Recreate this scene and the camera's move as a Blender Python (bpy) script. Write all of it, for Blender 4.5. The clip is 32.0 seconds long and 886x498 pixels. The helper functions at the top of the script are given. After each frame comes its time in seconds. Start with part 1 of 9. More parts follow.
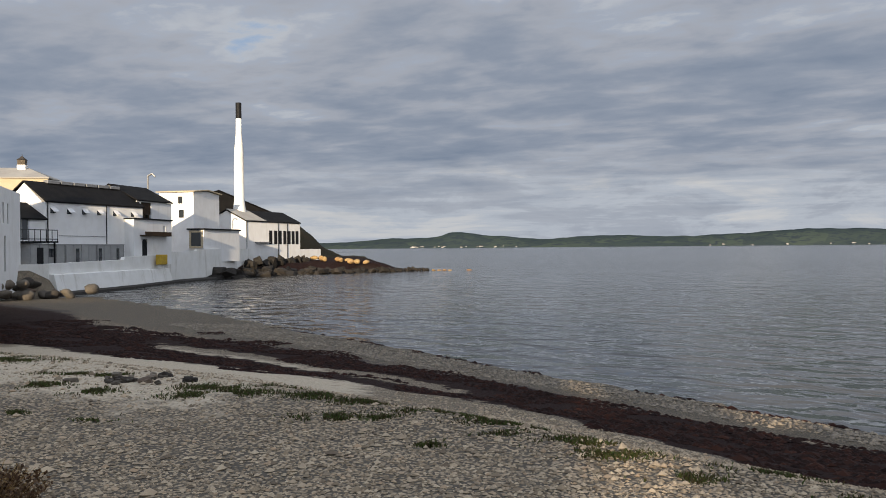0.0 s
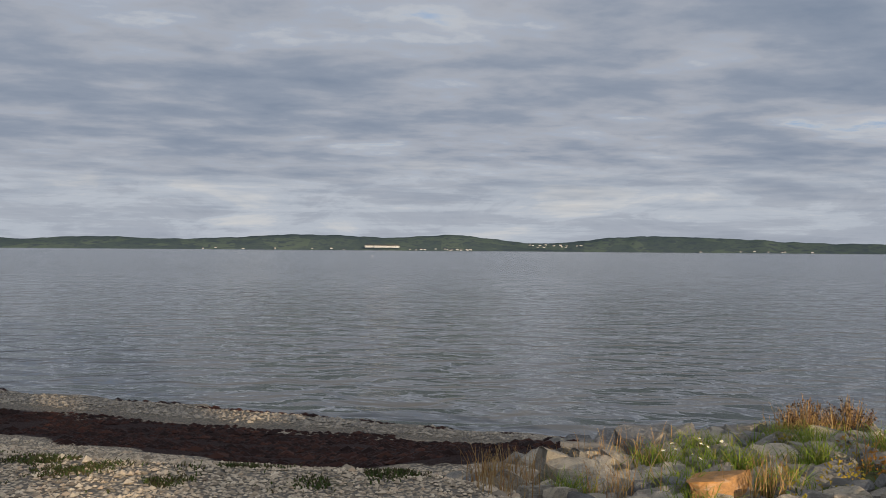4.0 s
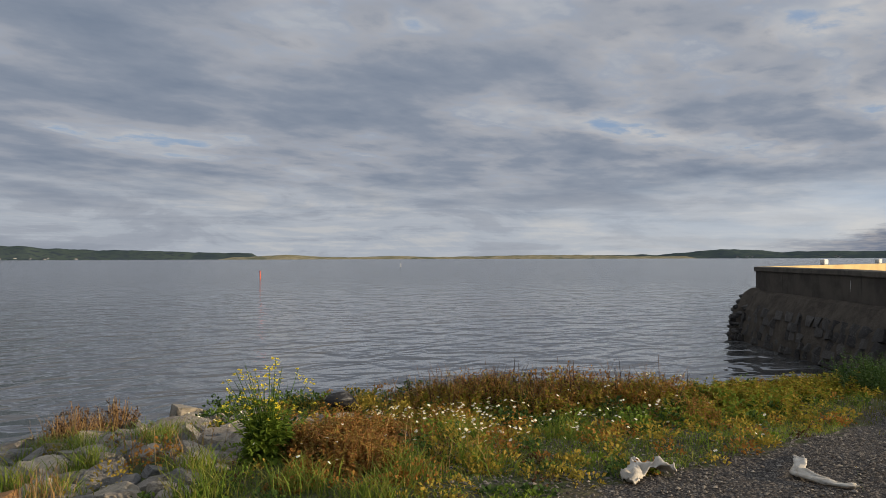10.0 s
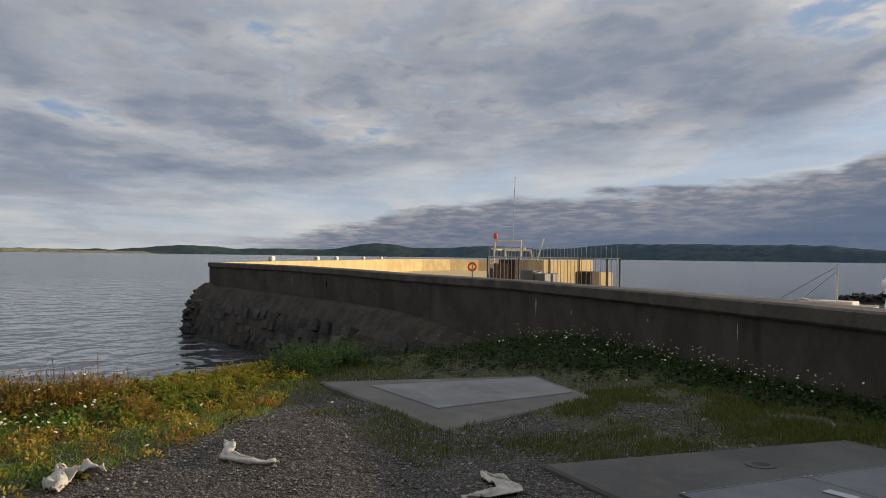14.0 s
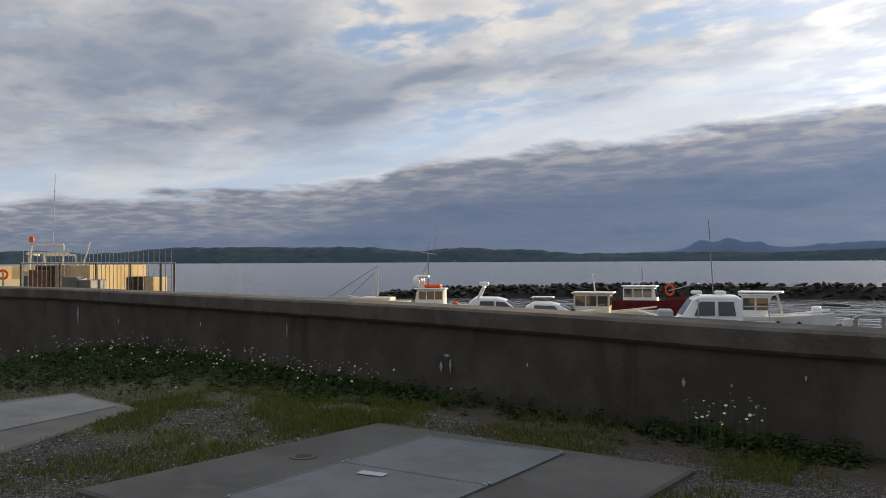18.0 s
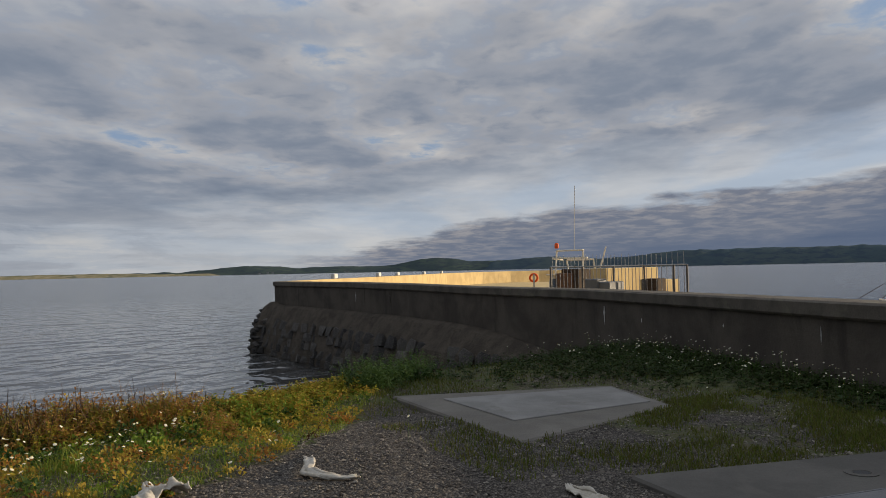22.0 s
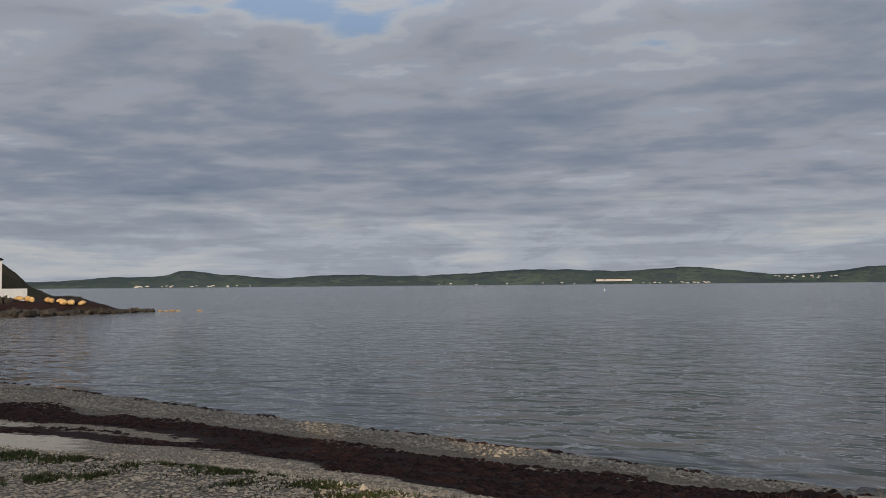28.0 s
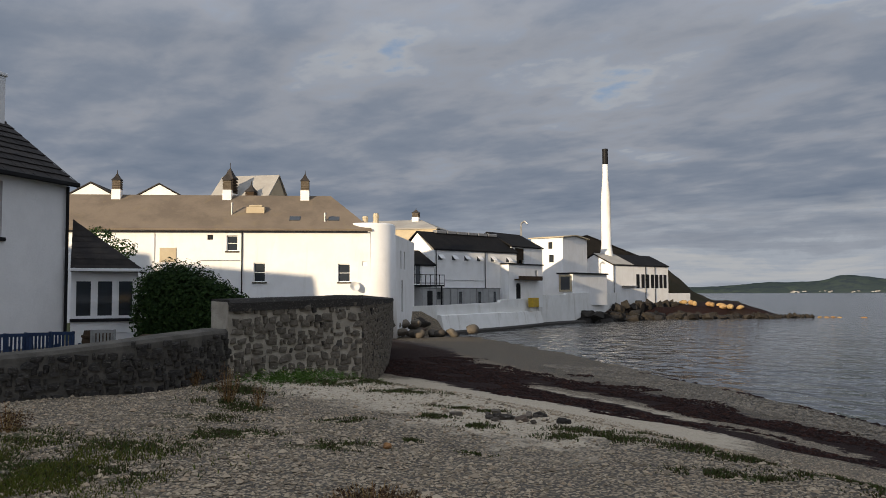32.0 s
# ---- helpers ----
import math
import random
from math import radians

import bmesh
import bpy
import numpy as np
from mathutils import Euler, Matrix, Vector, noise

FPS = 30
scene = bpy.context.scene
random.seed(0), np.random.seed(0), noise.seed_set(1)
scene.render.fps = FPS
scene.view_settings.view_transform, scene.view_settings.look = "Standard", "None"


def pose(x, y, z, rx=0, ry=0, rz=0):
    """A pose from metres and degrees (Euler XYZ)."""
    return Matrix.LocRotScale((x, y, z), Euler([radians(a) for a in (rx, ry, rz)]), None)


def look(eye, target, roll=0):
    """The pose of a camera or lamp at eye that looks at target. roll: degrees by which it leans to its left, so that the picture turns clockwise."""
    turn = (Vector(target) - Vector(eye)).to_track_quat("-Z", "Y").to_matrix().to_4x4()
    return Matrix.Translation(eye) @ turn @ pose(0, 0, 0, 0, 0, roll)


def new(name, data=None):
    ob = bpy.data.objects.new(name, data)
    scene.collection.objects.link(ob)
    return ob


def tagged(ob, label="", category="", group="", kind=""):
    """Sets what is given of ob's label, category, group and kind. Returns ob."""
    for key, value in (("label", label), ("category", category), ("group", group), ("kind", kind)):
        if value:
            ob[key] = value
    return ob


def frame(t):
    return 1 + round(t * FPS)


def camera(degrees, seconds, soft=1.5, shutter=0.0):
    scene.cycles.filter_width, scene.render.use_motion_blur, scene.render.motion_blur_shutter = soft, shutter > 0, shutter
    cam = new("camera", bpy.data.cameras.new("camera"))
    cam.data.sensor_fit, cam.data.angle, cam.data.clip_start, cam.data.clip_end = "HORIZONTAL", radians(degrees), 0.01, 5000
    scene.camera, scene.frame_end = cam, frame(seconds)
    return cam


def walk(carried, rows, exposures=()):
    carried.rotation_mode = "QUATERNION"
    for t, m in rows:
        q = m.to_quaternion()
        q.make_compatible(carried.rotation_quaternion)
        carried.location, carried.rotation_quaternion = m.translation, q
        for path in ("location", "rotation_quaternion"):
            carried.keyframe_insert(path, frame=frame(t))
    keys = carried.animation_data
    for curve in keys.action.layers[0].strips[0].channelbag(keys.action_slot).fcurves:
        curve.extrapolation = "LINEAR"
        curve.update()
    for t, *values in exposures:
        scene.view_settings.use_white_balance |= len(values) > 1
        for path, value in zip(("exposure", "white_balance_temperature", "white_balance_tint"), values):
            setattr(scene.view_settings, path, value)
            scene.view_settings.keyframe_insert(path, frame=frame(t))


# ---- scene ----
# the camera: one lens, held by hand at eye height, turning on the spot
cam = camera(57.4, 32.0, soft=0.9)
EYE = 4.0  # above the water
ROWS = [
    (0.0, -0.000, 0.000, 0.009, 0.20, -0.12, 0.49),
    (0.5, 0.004, 0.001, 0.012, -4.57, -0.06, 0.39),
    (1.0, 0.006, 0.027, 0.005, -8.06, -0.09, 0.41),
    (1.5, 0.016, 0.013, -0.001, -13.12, -0.10, 0.56),
    (2.0, 0.043, 0.022, -0.003, -17.92, -0.05, 0.47),
    (2.5, 0.099, 0.002, 0.000, -20.02, -0.23, 0.18),
    (3.0, 0.140, -0.038, 0.000, -22.08, -0.19, -0.04),
    (3.5, 0.158, -0.063, -0.005, -29.12, -0.09, -0.42),
    (5.5, 0.040, 0.073, 0.013, -45.30, 0.49, 0.36),
    (6.0, 0.056, 0.110, 0.012, -51.56, 0.54, 0.17),
    (6.5, 0.075, 0.124, 0.010, -55.79, 0.47, 0.05),
    (7.0, 0.084, 0.121, 0.007, -60.06, 0.54, 0.16),
    (7.5, 0.091, 0.130, 0.003, -64.43, 0.55, 0.10),
    (8.0, 0.092, 0.116, 0.008, -69.23, 0.57, 0.01),
    (8.5, 0.076, 0.069, 0.013, -71.21, 0.66, 0.09),
    (9.0, 0.059, 0.001, 0.011, -71.65, 0.59, -0.25),
    (9.5, 0.055, -0.046, 0.018, -75.99, 0.53, -0.08),
    (10.0, 0.068, -0.045, 0.008, -83.52, 0.65, 0.15),
    (10.5, 0.129, -0.020, 0.008, -91.42, 0.48, 0.14),
    (11.0, 0.136, -0.024, 0.011, -96.96, 0.52, -0.34),
    (11.5, 0.140, -0.031, 0.004, -100.45, 0.44, -0.35),
    (12.0, 0.133, -0.034, 0.012, -104.78, 0.49, -0.16),
    (12.5, 0.133, -0.029, 0.010, -109.50, 0.45, -0.31),
    (13.0, 0.093, -0.067, 0.008, -113.11, 0.55, -0.02),
    (13.5, 0.047, -0.126, 0.012, -116.34, 0.49, -0.13),
    (14.0, 0.010, -0.190, -0.000, -120.52, 0.53, -0.75),
    (14.5, -0.013, -0.221, -0.000, -123.43, 0.56, -0.83),
    (15.0, 0.006, -0.228, 0.001, -127.37, 0.66, -0.62),
    (15.5, 0.011, -0.216, 0.010, -133.44, 0.67, -0.24),
    (17.5, -0.018, -0.265, -0.002, -147.97, 0.83, 0.11),
    (18.0, -0.023, -0.302, -0.005, -151.04, 0.88, 0.26),
    (18.5, -0.038, -0.297, -0.001, -152.65, 0.86, 0.54),
    (19.0, -0.048, -0.306, -0.002, -154.12, 0.83, 0.71),
    (19.5, -0.048, -0.323, -0.005, -154.19, 0.82, 0.72),
    (20.0, -0.052, -0.325, -0.004, -148.87, 0.92, 0.93),
    (20.5, -0.054, -0.270, -0.008, -141.21, 1.21, 0.57),
    (21.0, -0.028, -0.273, 0.000, -132.54, 1.07, 0.27),
    (21.5, 0.051, -0.197, -0.009, -124.72, 1.15, 0.43),
    (22.0, 0.146, -0.129, -0.029, -116.33, 1.49, 1.16),
    (22.5, 0.175, -0.110, -0.014, -106.81, 1.98, 0.83),
    (23.0, 0.128, -0.144, -0.010, -97.92, 2.07, 0.37),
    (23.5, 0.096, -0.158, -0.009, -89.81, 1.86, -0.05),
    (24.0, 0.086, -0.100, -0.010, -76.63, 1.59, -0.11),
    (24.5, 0.074, 0.024, -0.013, -67.42, 1.69, 0.30),
    (25.0, 0.098, 0.125, -0.022, -60.38, 1.73, -0.00),
    (25.5, 0.085, 0.146, -0.028, -54.61, 1.85, 0.40),
    (26.0, 0.085, 0.168, -0.030, -45.61, 1.93, 0.69),
    (26.5, 0.065, 0.111, -0.030, -36.30, 2.13, 0.75),
    (28.5, -0.053, 0.247, -0.014, -12.76, 2.41, 0.30),
    (29.0, -0.089, 0.263, -0.020, -5.57, 2.29, 0.05),
    (29.5, -0.073, 0.245, -0.025, 3.43, 2.33, -0.29),
    (30.0, -0.060, 0.224, -0.018, 10.76, 2.42, 0.21),
    (30.5, -0.083, 0.223, -0.009, 15.62, 2.63, 0.41),
    (31.0, -0.097, 0.206, -0.012, 19.72, 2.86, 0.49),
    (31.5, -0.098, 0.174, -0.009, 23.31, 3.05, 0.37),
    (32.0, -0.100, 0.156, -0.005, 25.73, 3.16, 0.26),
]
# the clip's camera opens a little over the beach and the boats, and closes towards the bright water
EXPOSURES = [(0.0, 0.56), (3.0, 0.64), (6.0, 0.46), (9.0, 0.44), (13.0, 0.38), (15.0, 0.50), (19.0, 0.60), (20.5, 0.34), (22.0, 0.30), (23.0, 0.12), (24.5, 0.18), (26.5, 0.26), (29.0, 0.27), (32.0, 0.22)]
walk(cam, [(t, pose(x, y, EYE + z, 90 + pitch, roll, yaw)) for t, x, y, z, yaw, pitch, roll in ROWS], EXPOSURES)

# ---- world and sun ----
SUN_AZ, SUN_EL = 188.0, 10.0  # compass style: from +y towards +x
world = bpy.data.worlds.new("sky")
scene.world = world
world.use_nodes = True


def build_sky(w):
    nt = w.node_tree
    nt.nodes.clear()

    def N(kind, **kw):
        n = nt.nodes.new(kind)
        for k, val in kw.items():
            n.inputs[k.replace("_", " ")].default_value = val
        return n

    def M(op, a, b=None, c=None, clamp=False):
        n = nt.nodes.new("ShaderNodeMath")
        n.operation, n.use_clamp = op, clamp
        for i, v in enumerate((a, b, c)):
            if v is None:
                continue
            if isinstance(v, (int, float)):
                n.inputs[i].default_value = v
            else:
                nt.links.new(v, n.inputs[i])
        return n.outputs[0]

    def ramp(x, stops, smooth="EASE"):
        n = nt.nodes.new("ShaderNodeValToRGB")
        n.color_ramp.interpolation = smooth
        e = n.color_ramp.elements
        e[0].position, e[-1].position = stops[0][0], stops[-1][0]
        for p, c in stops[1:-1]:
            e.new(p)
        for el, (p, c) in zip(e, stops):
            el.color = (*c, 1)
        nt.links.new(x, n.inputs[0])
        return n.outputs[0]

    def mix(f, a, b):
        n = nt.nodes.new("ShaderNodeMix")
        n.data_type = "RGBA"
        if isinstance(f, (int, float)):
            n.inputs[0].default_value = f
        else:
            nt.links.new(f, n.inputs[0])
        for sock, v in ((n.inputs[6], a), (n.inputs[7], b)):
            if isinstance(v, tuple):
                sock.default_value = (*v, 1)
            else:
                nt.links.new(v, sock)
        return n.outputs[2]

    tc = nt.nodes.new("ShaderNodeTexCoord")
    sep = nt.nodes.new("ShaderNodeSeparateXYZ")
    nt.links.new(tc.outputs["Generated"], sep.inputs[0])
    X, Y, Z = sep.outputs
    up = M("MAXIMUM", Z, 0.0)
    # cloud deck seen in perspective: direction laid on a flat layer
    k = M("DIVIDE", 1.0, M("ADD", up, 0.085))
    comb = nt.nodes.new("ShaderNodeCombineXYZ")
    nt.links.new(M("MULTIPLY", X, k), comb.inputs[0])
    nt.links.new(M("MULTIPLY", Y, k), comb.inputs[1])

    def noise_at(scale, detail, rough, dist=0.0, off=(0, 0, 0), stretch=(1, 1, 1), rot=0.0):
        mp = nt.nodes.new("ShaderNodeMapping")
        mp.vector_type = "TEXTURE"
        mp.inputs["Location"].default_value, mp.inputs["Scale"].default_value = off, stretch
        mp.inputs["Rotation"].default_value = (0, 0, rot)
        nt.links.new(comb.outputs[0], mp.inputs[0])
        n = N("ShaderNodeTexNoise", Scale=scale, Detail=detail, Roughness=rough, Distortion=dist)
        nt.links.new(mp.outputs[0], n.inputs["Vector"])
        return n.outputs[0]

    # turn from +y through +x, running on past pi
    ang = nt.nodes.new("ShaderNodeMath")
    ang.operation = "ARCTAN2"
    nt.links.new(X, ang.inputs[0])
    nt.links.new(Y, ang.inputs[1])
    az = M("ADD", ang.outputs[0], M("MULTIPLY", M("LESS_THAN", ang.outputs[0], -2.3), 2 * math.pi))

    def by_az(stops, scale=1.0):
        """A value that changes along the horizon: stops of (degrees, value)."""
        x = M("MULTIPLY_ADD", az, 1 / radians(300), 60 / 300, clamp=True)
        r = ramp(x, [((d + 60) / 300, (v, v, v)) for d, v in stops], "LINEAR")
        return M("MULTIPLY", r, scale)

    big = noise_at(0.55, 3, 0.5, 0.1, (3.1, 1.7, 0.3), (1.5, 1.0, 1), -0.5)
    mid = noise_at(1.7, 4, 0.5, 0.15, (7.3, 2.2, 0.6), (1.4, 1.0, 1), -0.4)
    puff = noise_at(4.6, 6, 0.56, 0.2, (1.4, 5.9, 0.2), (1.25, 1.0, 1), -0.5)
    dens = M("ADD", M("ADD", M("MULTIPLY", big, 0.40), M("MULTIPLY", mid, 0.46)), M("MULTIPLY", puff, 0.30))
    # the deck is closed in the west, broken further round
    dens = M("ADD", dens, by_az([(-60, 0.565), (-18, 0.545), (0, 0.514), (30, 0.503), (60, 0.514), (92, 0.500), (112, 0.510), (132, 0.512), (150, 0.476), (180, 0.460), (240, 0.50)]))
    dens = M("SUBTRACT", dens, 0.57)
    # and opens upwards
    dens = M("ADD", dens, M("MULTIPLY", M("SUBTRACT", 0.15, M("MINIMUM", Z, 0.4)), 0.28))
    # clear blue in the gaps, bright thin rims, grey undersides
    sky = nt.nodes.new("ShaderNodeTexSky")
    sky.sky_type, sky.sun_disc = "NISHITA", False
    sky.sun_elevation, sky.sun_rotation = radians(SUN_EL), radians(SUN_AZ)
    skyc = nt.nodes.new("ShaderNodeMix")
    skyc.data_type, skyc.blend_type = "RGBA", "MULTIPLY"
    skyc.inputs[0].default_value = 1.0
    nt.links.new(sky.outputs[0], skyc.inputs[6])
    skyc.inputs[7].default_value = (0.10, 0.10, 0.10, 1)
    blue = mix(0.75, skyc.outputs[2], (0.21, 0.32, 0.53))
    cloud = ramp(dens, [(0.34, (0.385, 0.475, 0.61)), (0.40, (0.455, 0.475, 0.51)), (0.44, (0.340, 0.38, 0.455)), (0.48, (0.335, 0.36, 0.415)), (0.56, (0.252, 0.29, 0.36)), (0.68, (0.188, 0.232, 0.308))], "LINEAR")
    lit = ramp(puff, [(0.40, (0, 0, 0)), (0.66, (1, 1, 1))])
    thin = ramp(dens, [(0.39, (1, 1, 1)), (0.55, (0, 0, 0))])
    saz = radians(SUN_AZ)
    toward = M("ADD", M("MULTIPLY", X, math.sin(saz)), M("MULTIPLY", Y, math.cos(saz)))
    sunny = M("MULTIPLY_ADD", toward, 0.45, 0.50, clamp=True)
    cloud = mix(M("MULTIPLY", M("MULTIPLY", lit, thin), sunny), cloud, (0.78, 0.72, 0.65))
    gap = ramp(dens, [(0.34, (1, 1, 1)), (0.425, (0, 0, 0))])
    deck = mix(M("MULTIPLY", gap, 0.65), cloud, blue)
    # towards the horizon: pale air with rows of small far clouds
    band = nt.nodes.new("ShaderNodeMapping")
    band.inputs["Scale"].default_value = (1.0, 1.0, 4.2)
    nt.links.new(tc.outputs["Generated"], band.inputs[0])
    bn = N("ShaderNodeTexNoise", Scale=6.5, Detail=8, Roughness=0.62, Distortion=0.5)
    nt.links.new(band.outputs[0], bn.inputs["Vector"])
    streak = nt.nodes.new("ShaderNodeMapping")
    streak.inputs["Scale"].default_value = (2.2, 2.2, 40)
    nt.links.new(tc.outputs["Generated"], streak.inputs[0])
    sn = N("ShaderNodeTexNoise", Scale=1.6, Detail=6, Roughness=0.6, Distortion=0.3)
    nt.links.new(streak.outputs[0], sn.inputs["Vector"])
    both = M("ADD", M("MULTIPLY", bn.outputs[0], 0.62), M("MULTIPLY", sn.outputs[0], 0.38))
    low = ramp(both, [(0.36, (0.30, 0.33, 0.385)), (0.46, (0.355, 0.385, 0.44)), (0.53, (0.44, 0.475, 0.53)), (0.60, (0.54, 0.55, 0.565)), (0.70, (0.66, 0.635, 0.60))])
    top = by_az([(-60, 0.10), (0, 0.15), (25, 0.16), (60, 0.14), (100, 0.12), (240, 0.10)])
    wav = M("MULTIPLY", M("SUBTRACT", mid, 0.5), 0.10)
    hz = M("SUBTRACT", 1.0, M("MULTIPLY", M("SUBTRACT", M("ADD", Z, wav), M("MULTIPLY", top, 0.35)), 14.0, clamp=True))
    body = mix(M("MULTIPLY", hz, 0.85), deck, low)
    # clear pale strip over the dark bank, towards the east (+x, -y)
    bank_top = by_az([(-60, 0.0), (100, 0.0), (108, 0.10), (120, 0.33), (138, 0.46), (144, 0.50), (151, 0.68), (165, 0.80), (178, 0.90), (215, 1.0)], 0.185)
    east = by_az([(-60, 0.0), (84, 0.0), (104, 0.6), (122, 0.85), (140, 1.0), (185, 1.0), (215, 0.0), (240, 0.0)])
    edge = noise_at(1.5, 5, 0.55, 0.2, (4, 4, 0))
    wob = M("MULTIPLY", M("SUBTRACT", edge, 0.5), 0.09)
    strip_top = M("ADD", bank_top, by_az([(-60, 0.03), (110, 0.03), (140, 0.022), (160, 0.025), (175, 0.05), (240, 0.06)]))
    strip = M("MULTIPLY", east, M("SUBTRACT", 1.0, M("MULTIPLY", M("SUBTRACT", M("ADD", Z, wob), strip_top), 16.0, clamp=True)))
    pale = ramp(M("MULTIPLY", Z, 3.0), [(0.0, (0.60, 0.63, 0.65)), (0.2, (0.53, 0.62, 0.73)), (0.7, (0.40, 0.53, 0.73))])
    wisps = ramp(noise_at(0.9, 5, 0.55, 0.3, (8, 3, 0), (2.0, 1.0, 1), -0.5), [(0.40, (0, 0, 0)), (0.60, (1, 1, 1))])
    pale = mix(M("MULTIPLY", wisps, 0.5), pale, (0.82, 0.77, 0.70))
    body = mix(M("MULTIPLY", strip, 0.74), body, pale)
    # cloud lit through near the sun's side
    def near(a, e, power):
        v = (math.sin(radians(a)) * math.cos(radians(e)), math.cos(radians(a)) * math.cos(radians(e)), math.sin(radians(e)))
        d = M("ADD", M("ADD", M("MULTIPLY", X, v[0]), M("MULTIPLY", Y, v[1])), M("MULTIPLY", Z, v[2]))
        return M("POWER", M("MAXIMUM", d, 0.0), power)
    gl = M("MULTIPLY", near(184, 14, 70.0), M("MULTIPLY_ADD", lit, 0.75, 0.12))
    body = mix(M("MULTIPLY", gl, 0.95, clamp=True), body, (1.05, 0.98, 0.88))
    # the bank itself, soft and lumpy along its top
    frill = M("ADD", M("MULTIPLY", wob, 0.45), M("MULTIPLY", M("SUBTRACT", bn.outputs[0], 0.5), 0.035))
    below = M("SUBTRACT", bank_top, M("ADD", Z, frill))
    bank = M("MULTIPLY", M("MULTIPLY_ADD", below, 95.0, 0.5, clamp=True), by_az([(-60, 0), (102, 0), (112, 1), (215, 1), (240, 0)]))
    bcol = ramp(both, [(0.36, (0.108, 0.146, 0.228)), (0.52, (0.132, 0.168, 0.246)), (0.66, (0.165, 0.195, 0.262))])
    crown = M("SUBTRACT", 1.0, M("MULTIPLY", below, 16.0, clamp=True))
    bcol = mix(M("MULTIPLY", crown, M("MULTIPLY_ADD", lit, 0.6, 0.25)), bcol, (0.42, 0.40, 0.40))
    body = mix(bank, body, bcol)
    # overcast skies brighten towards the zenith, and round the sun
    zen = M("MULTIPLY_ADD", M("POWER", M("MULTIPLY", M("SUBTRACT", Z, 0.30), 1 / 0.70, clamp=True), 0.7), 1.15, 1.0)
    zen = M("ADD", zen, M("MULTIPLY", near(205, 34, 6.0), 0.95))
    vm = nt.nodes.new("ShaderNodeVectorMath")
    vm.operation = "SCALE"
    nt.links.new(body, vm.inputs[0])
    nt.links.new(zen, vm.inputs["Scale"])
    # below the horizon: dull ground light
    body = mix(M("LESS_THAN", Z, -0.02), vm.outputs[0], (0.10, 0.10, 0.10))
    bg = N("ShaderNodeBackground", Strength=0.72)
    nt.links.new(body, bg.inputs[0])
    out = nt.nodes.new("ShaderNodeOutputWorld")
    nt.links.new(bg.outputs[0], out.inputs[0])


build_sky(world)
sun = new("sun", bpy.data.lights.new("sun", "SUN"))
sun.data.energy, sun.data.angle, sun.data.color = 5.0, radians(0.6), (1.0, 0.81, 0.57)
sun.matrix_world = look((0, 0, 0), (-math.sin(radians(SUN_AZ)) * math.cos(radians(SUN_EL)), -math.cos(radians(SUN_AZ)) * math.cos(radians(SUN_EL)), -math.sin(radians(SUN_EL))))

# ---- materials ----
def nodes_of(name):
    m = bpy.data.materials.new(name)
    m.use_nodes = True
    nt = m.node_tree
    return m, nt, nt.nodes["Principled BSDF"]


def math_node(nt, op, a, b=None, c=None, clamp=False):
    n = nt.nodes.new("ShaderNodeMath")
    n.operation, n.use_clamp = op, clamp
    for i, v in enumerate((a, b, c)):
        if v is None:
            continue
        if isinstance(v, (int, float)):
            n.inputs[i].default_value = v
        else:
            nt.links.new(v, n.inputs[i])
    return n.outputs[0]


def mixc(nt, f, a, b, blend="MIX"):
    n = nt.nodes.new("ShaderNodeMix")
    n.data_type, n.blend_type = "RGBA", blend
    if isinstance(f, (int, float)):
        n.inputs[0].default_value = f
    else:
        nt.links.new(f, n.inputs[0])
    for sock, v in ((n.inputs[6], a), (n.inputs[7], b)):
        if isinstance(v, tuple):
            sock.default_value = (*v, 1)
        else:
            nt.links.new(v, sock)
    return n.outputs[2]


def position(nt, scale=(1, 1, 1), rot=(0, 0, 0)):
    g = nt.nodes.new("ShaderNodeNewGeometry")
    mp = nt.nodes.new("ShaderNodeMapping")
    mp.inputs["Scale"].default_value = scale
    mp.inputs["Rotation"].default_value = rot
    nt.links.new(g.outputs["Position"], mp.inputs[0])
    return mp.outputs[0]


def noise_tex(nt, vec, scale, detail=5, rough=0.6, dist=0.0):
    n = nt.nodes.new("ShaderNodeTexNoise")
    for k, v in (("Scale", scale), ("Detail", detail), ("Roughness", rough), ("Distortion", dist)):
        n.inputs[k].default_value = v
    nt.links.new(vec, n.inputs["Vector"])
    return n.outputs[0]


def voronoi(nt, vec, scale, feature="F1", out="Distance", rand=1.0):
    n = nt.nodes.new("ShaderNodeTexVoronoi")
    n.feature = feature
    n.inputs["Scale"].default_value, n.inputs["Randomness"].default_value = scale, rand
    nt.links.new(vec, n.inputs["Vector"])
    return n.outputs[out]


def step(nt, x, lo, hi):
    n = nt.nodes.new("ShaderNodeMapRange")
    n.interpolation_type = "SMOOTHSTEP"
    n.inputs[1].default_value, n.inputs[2].default_value = lo, hi
    nt.links.new(x, n.inputs[0])
    return n.outputs[0]


def bump(nt, bsdf, height, strength, distance):
    b = nt.nodes.new("ShaderNodeBump")
    b.inputs["Strength"].default_value, b.inputs["Distance"].default_value = strength, distance
    nt.links.new(height, b.inputs["Height"])
    nt.links.new(b.outputs[0], bsdf.inputs["Normal"])
    return b


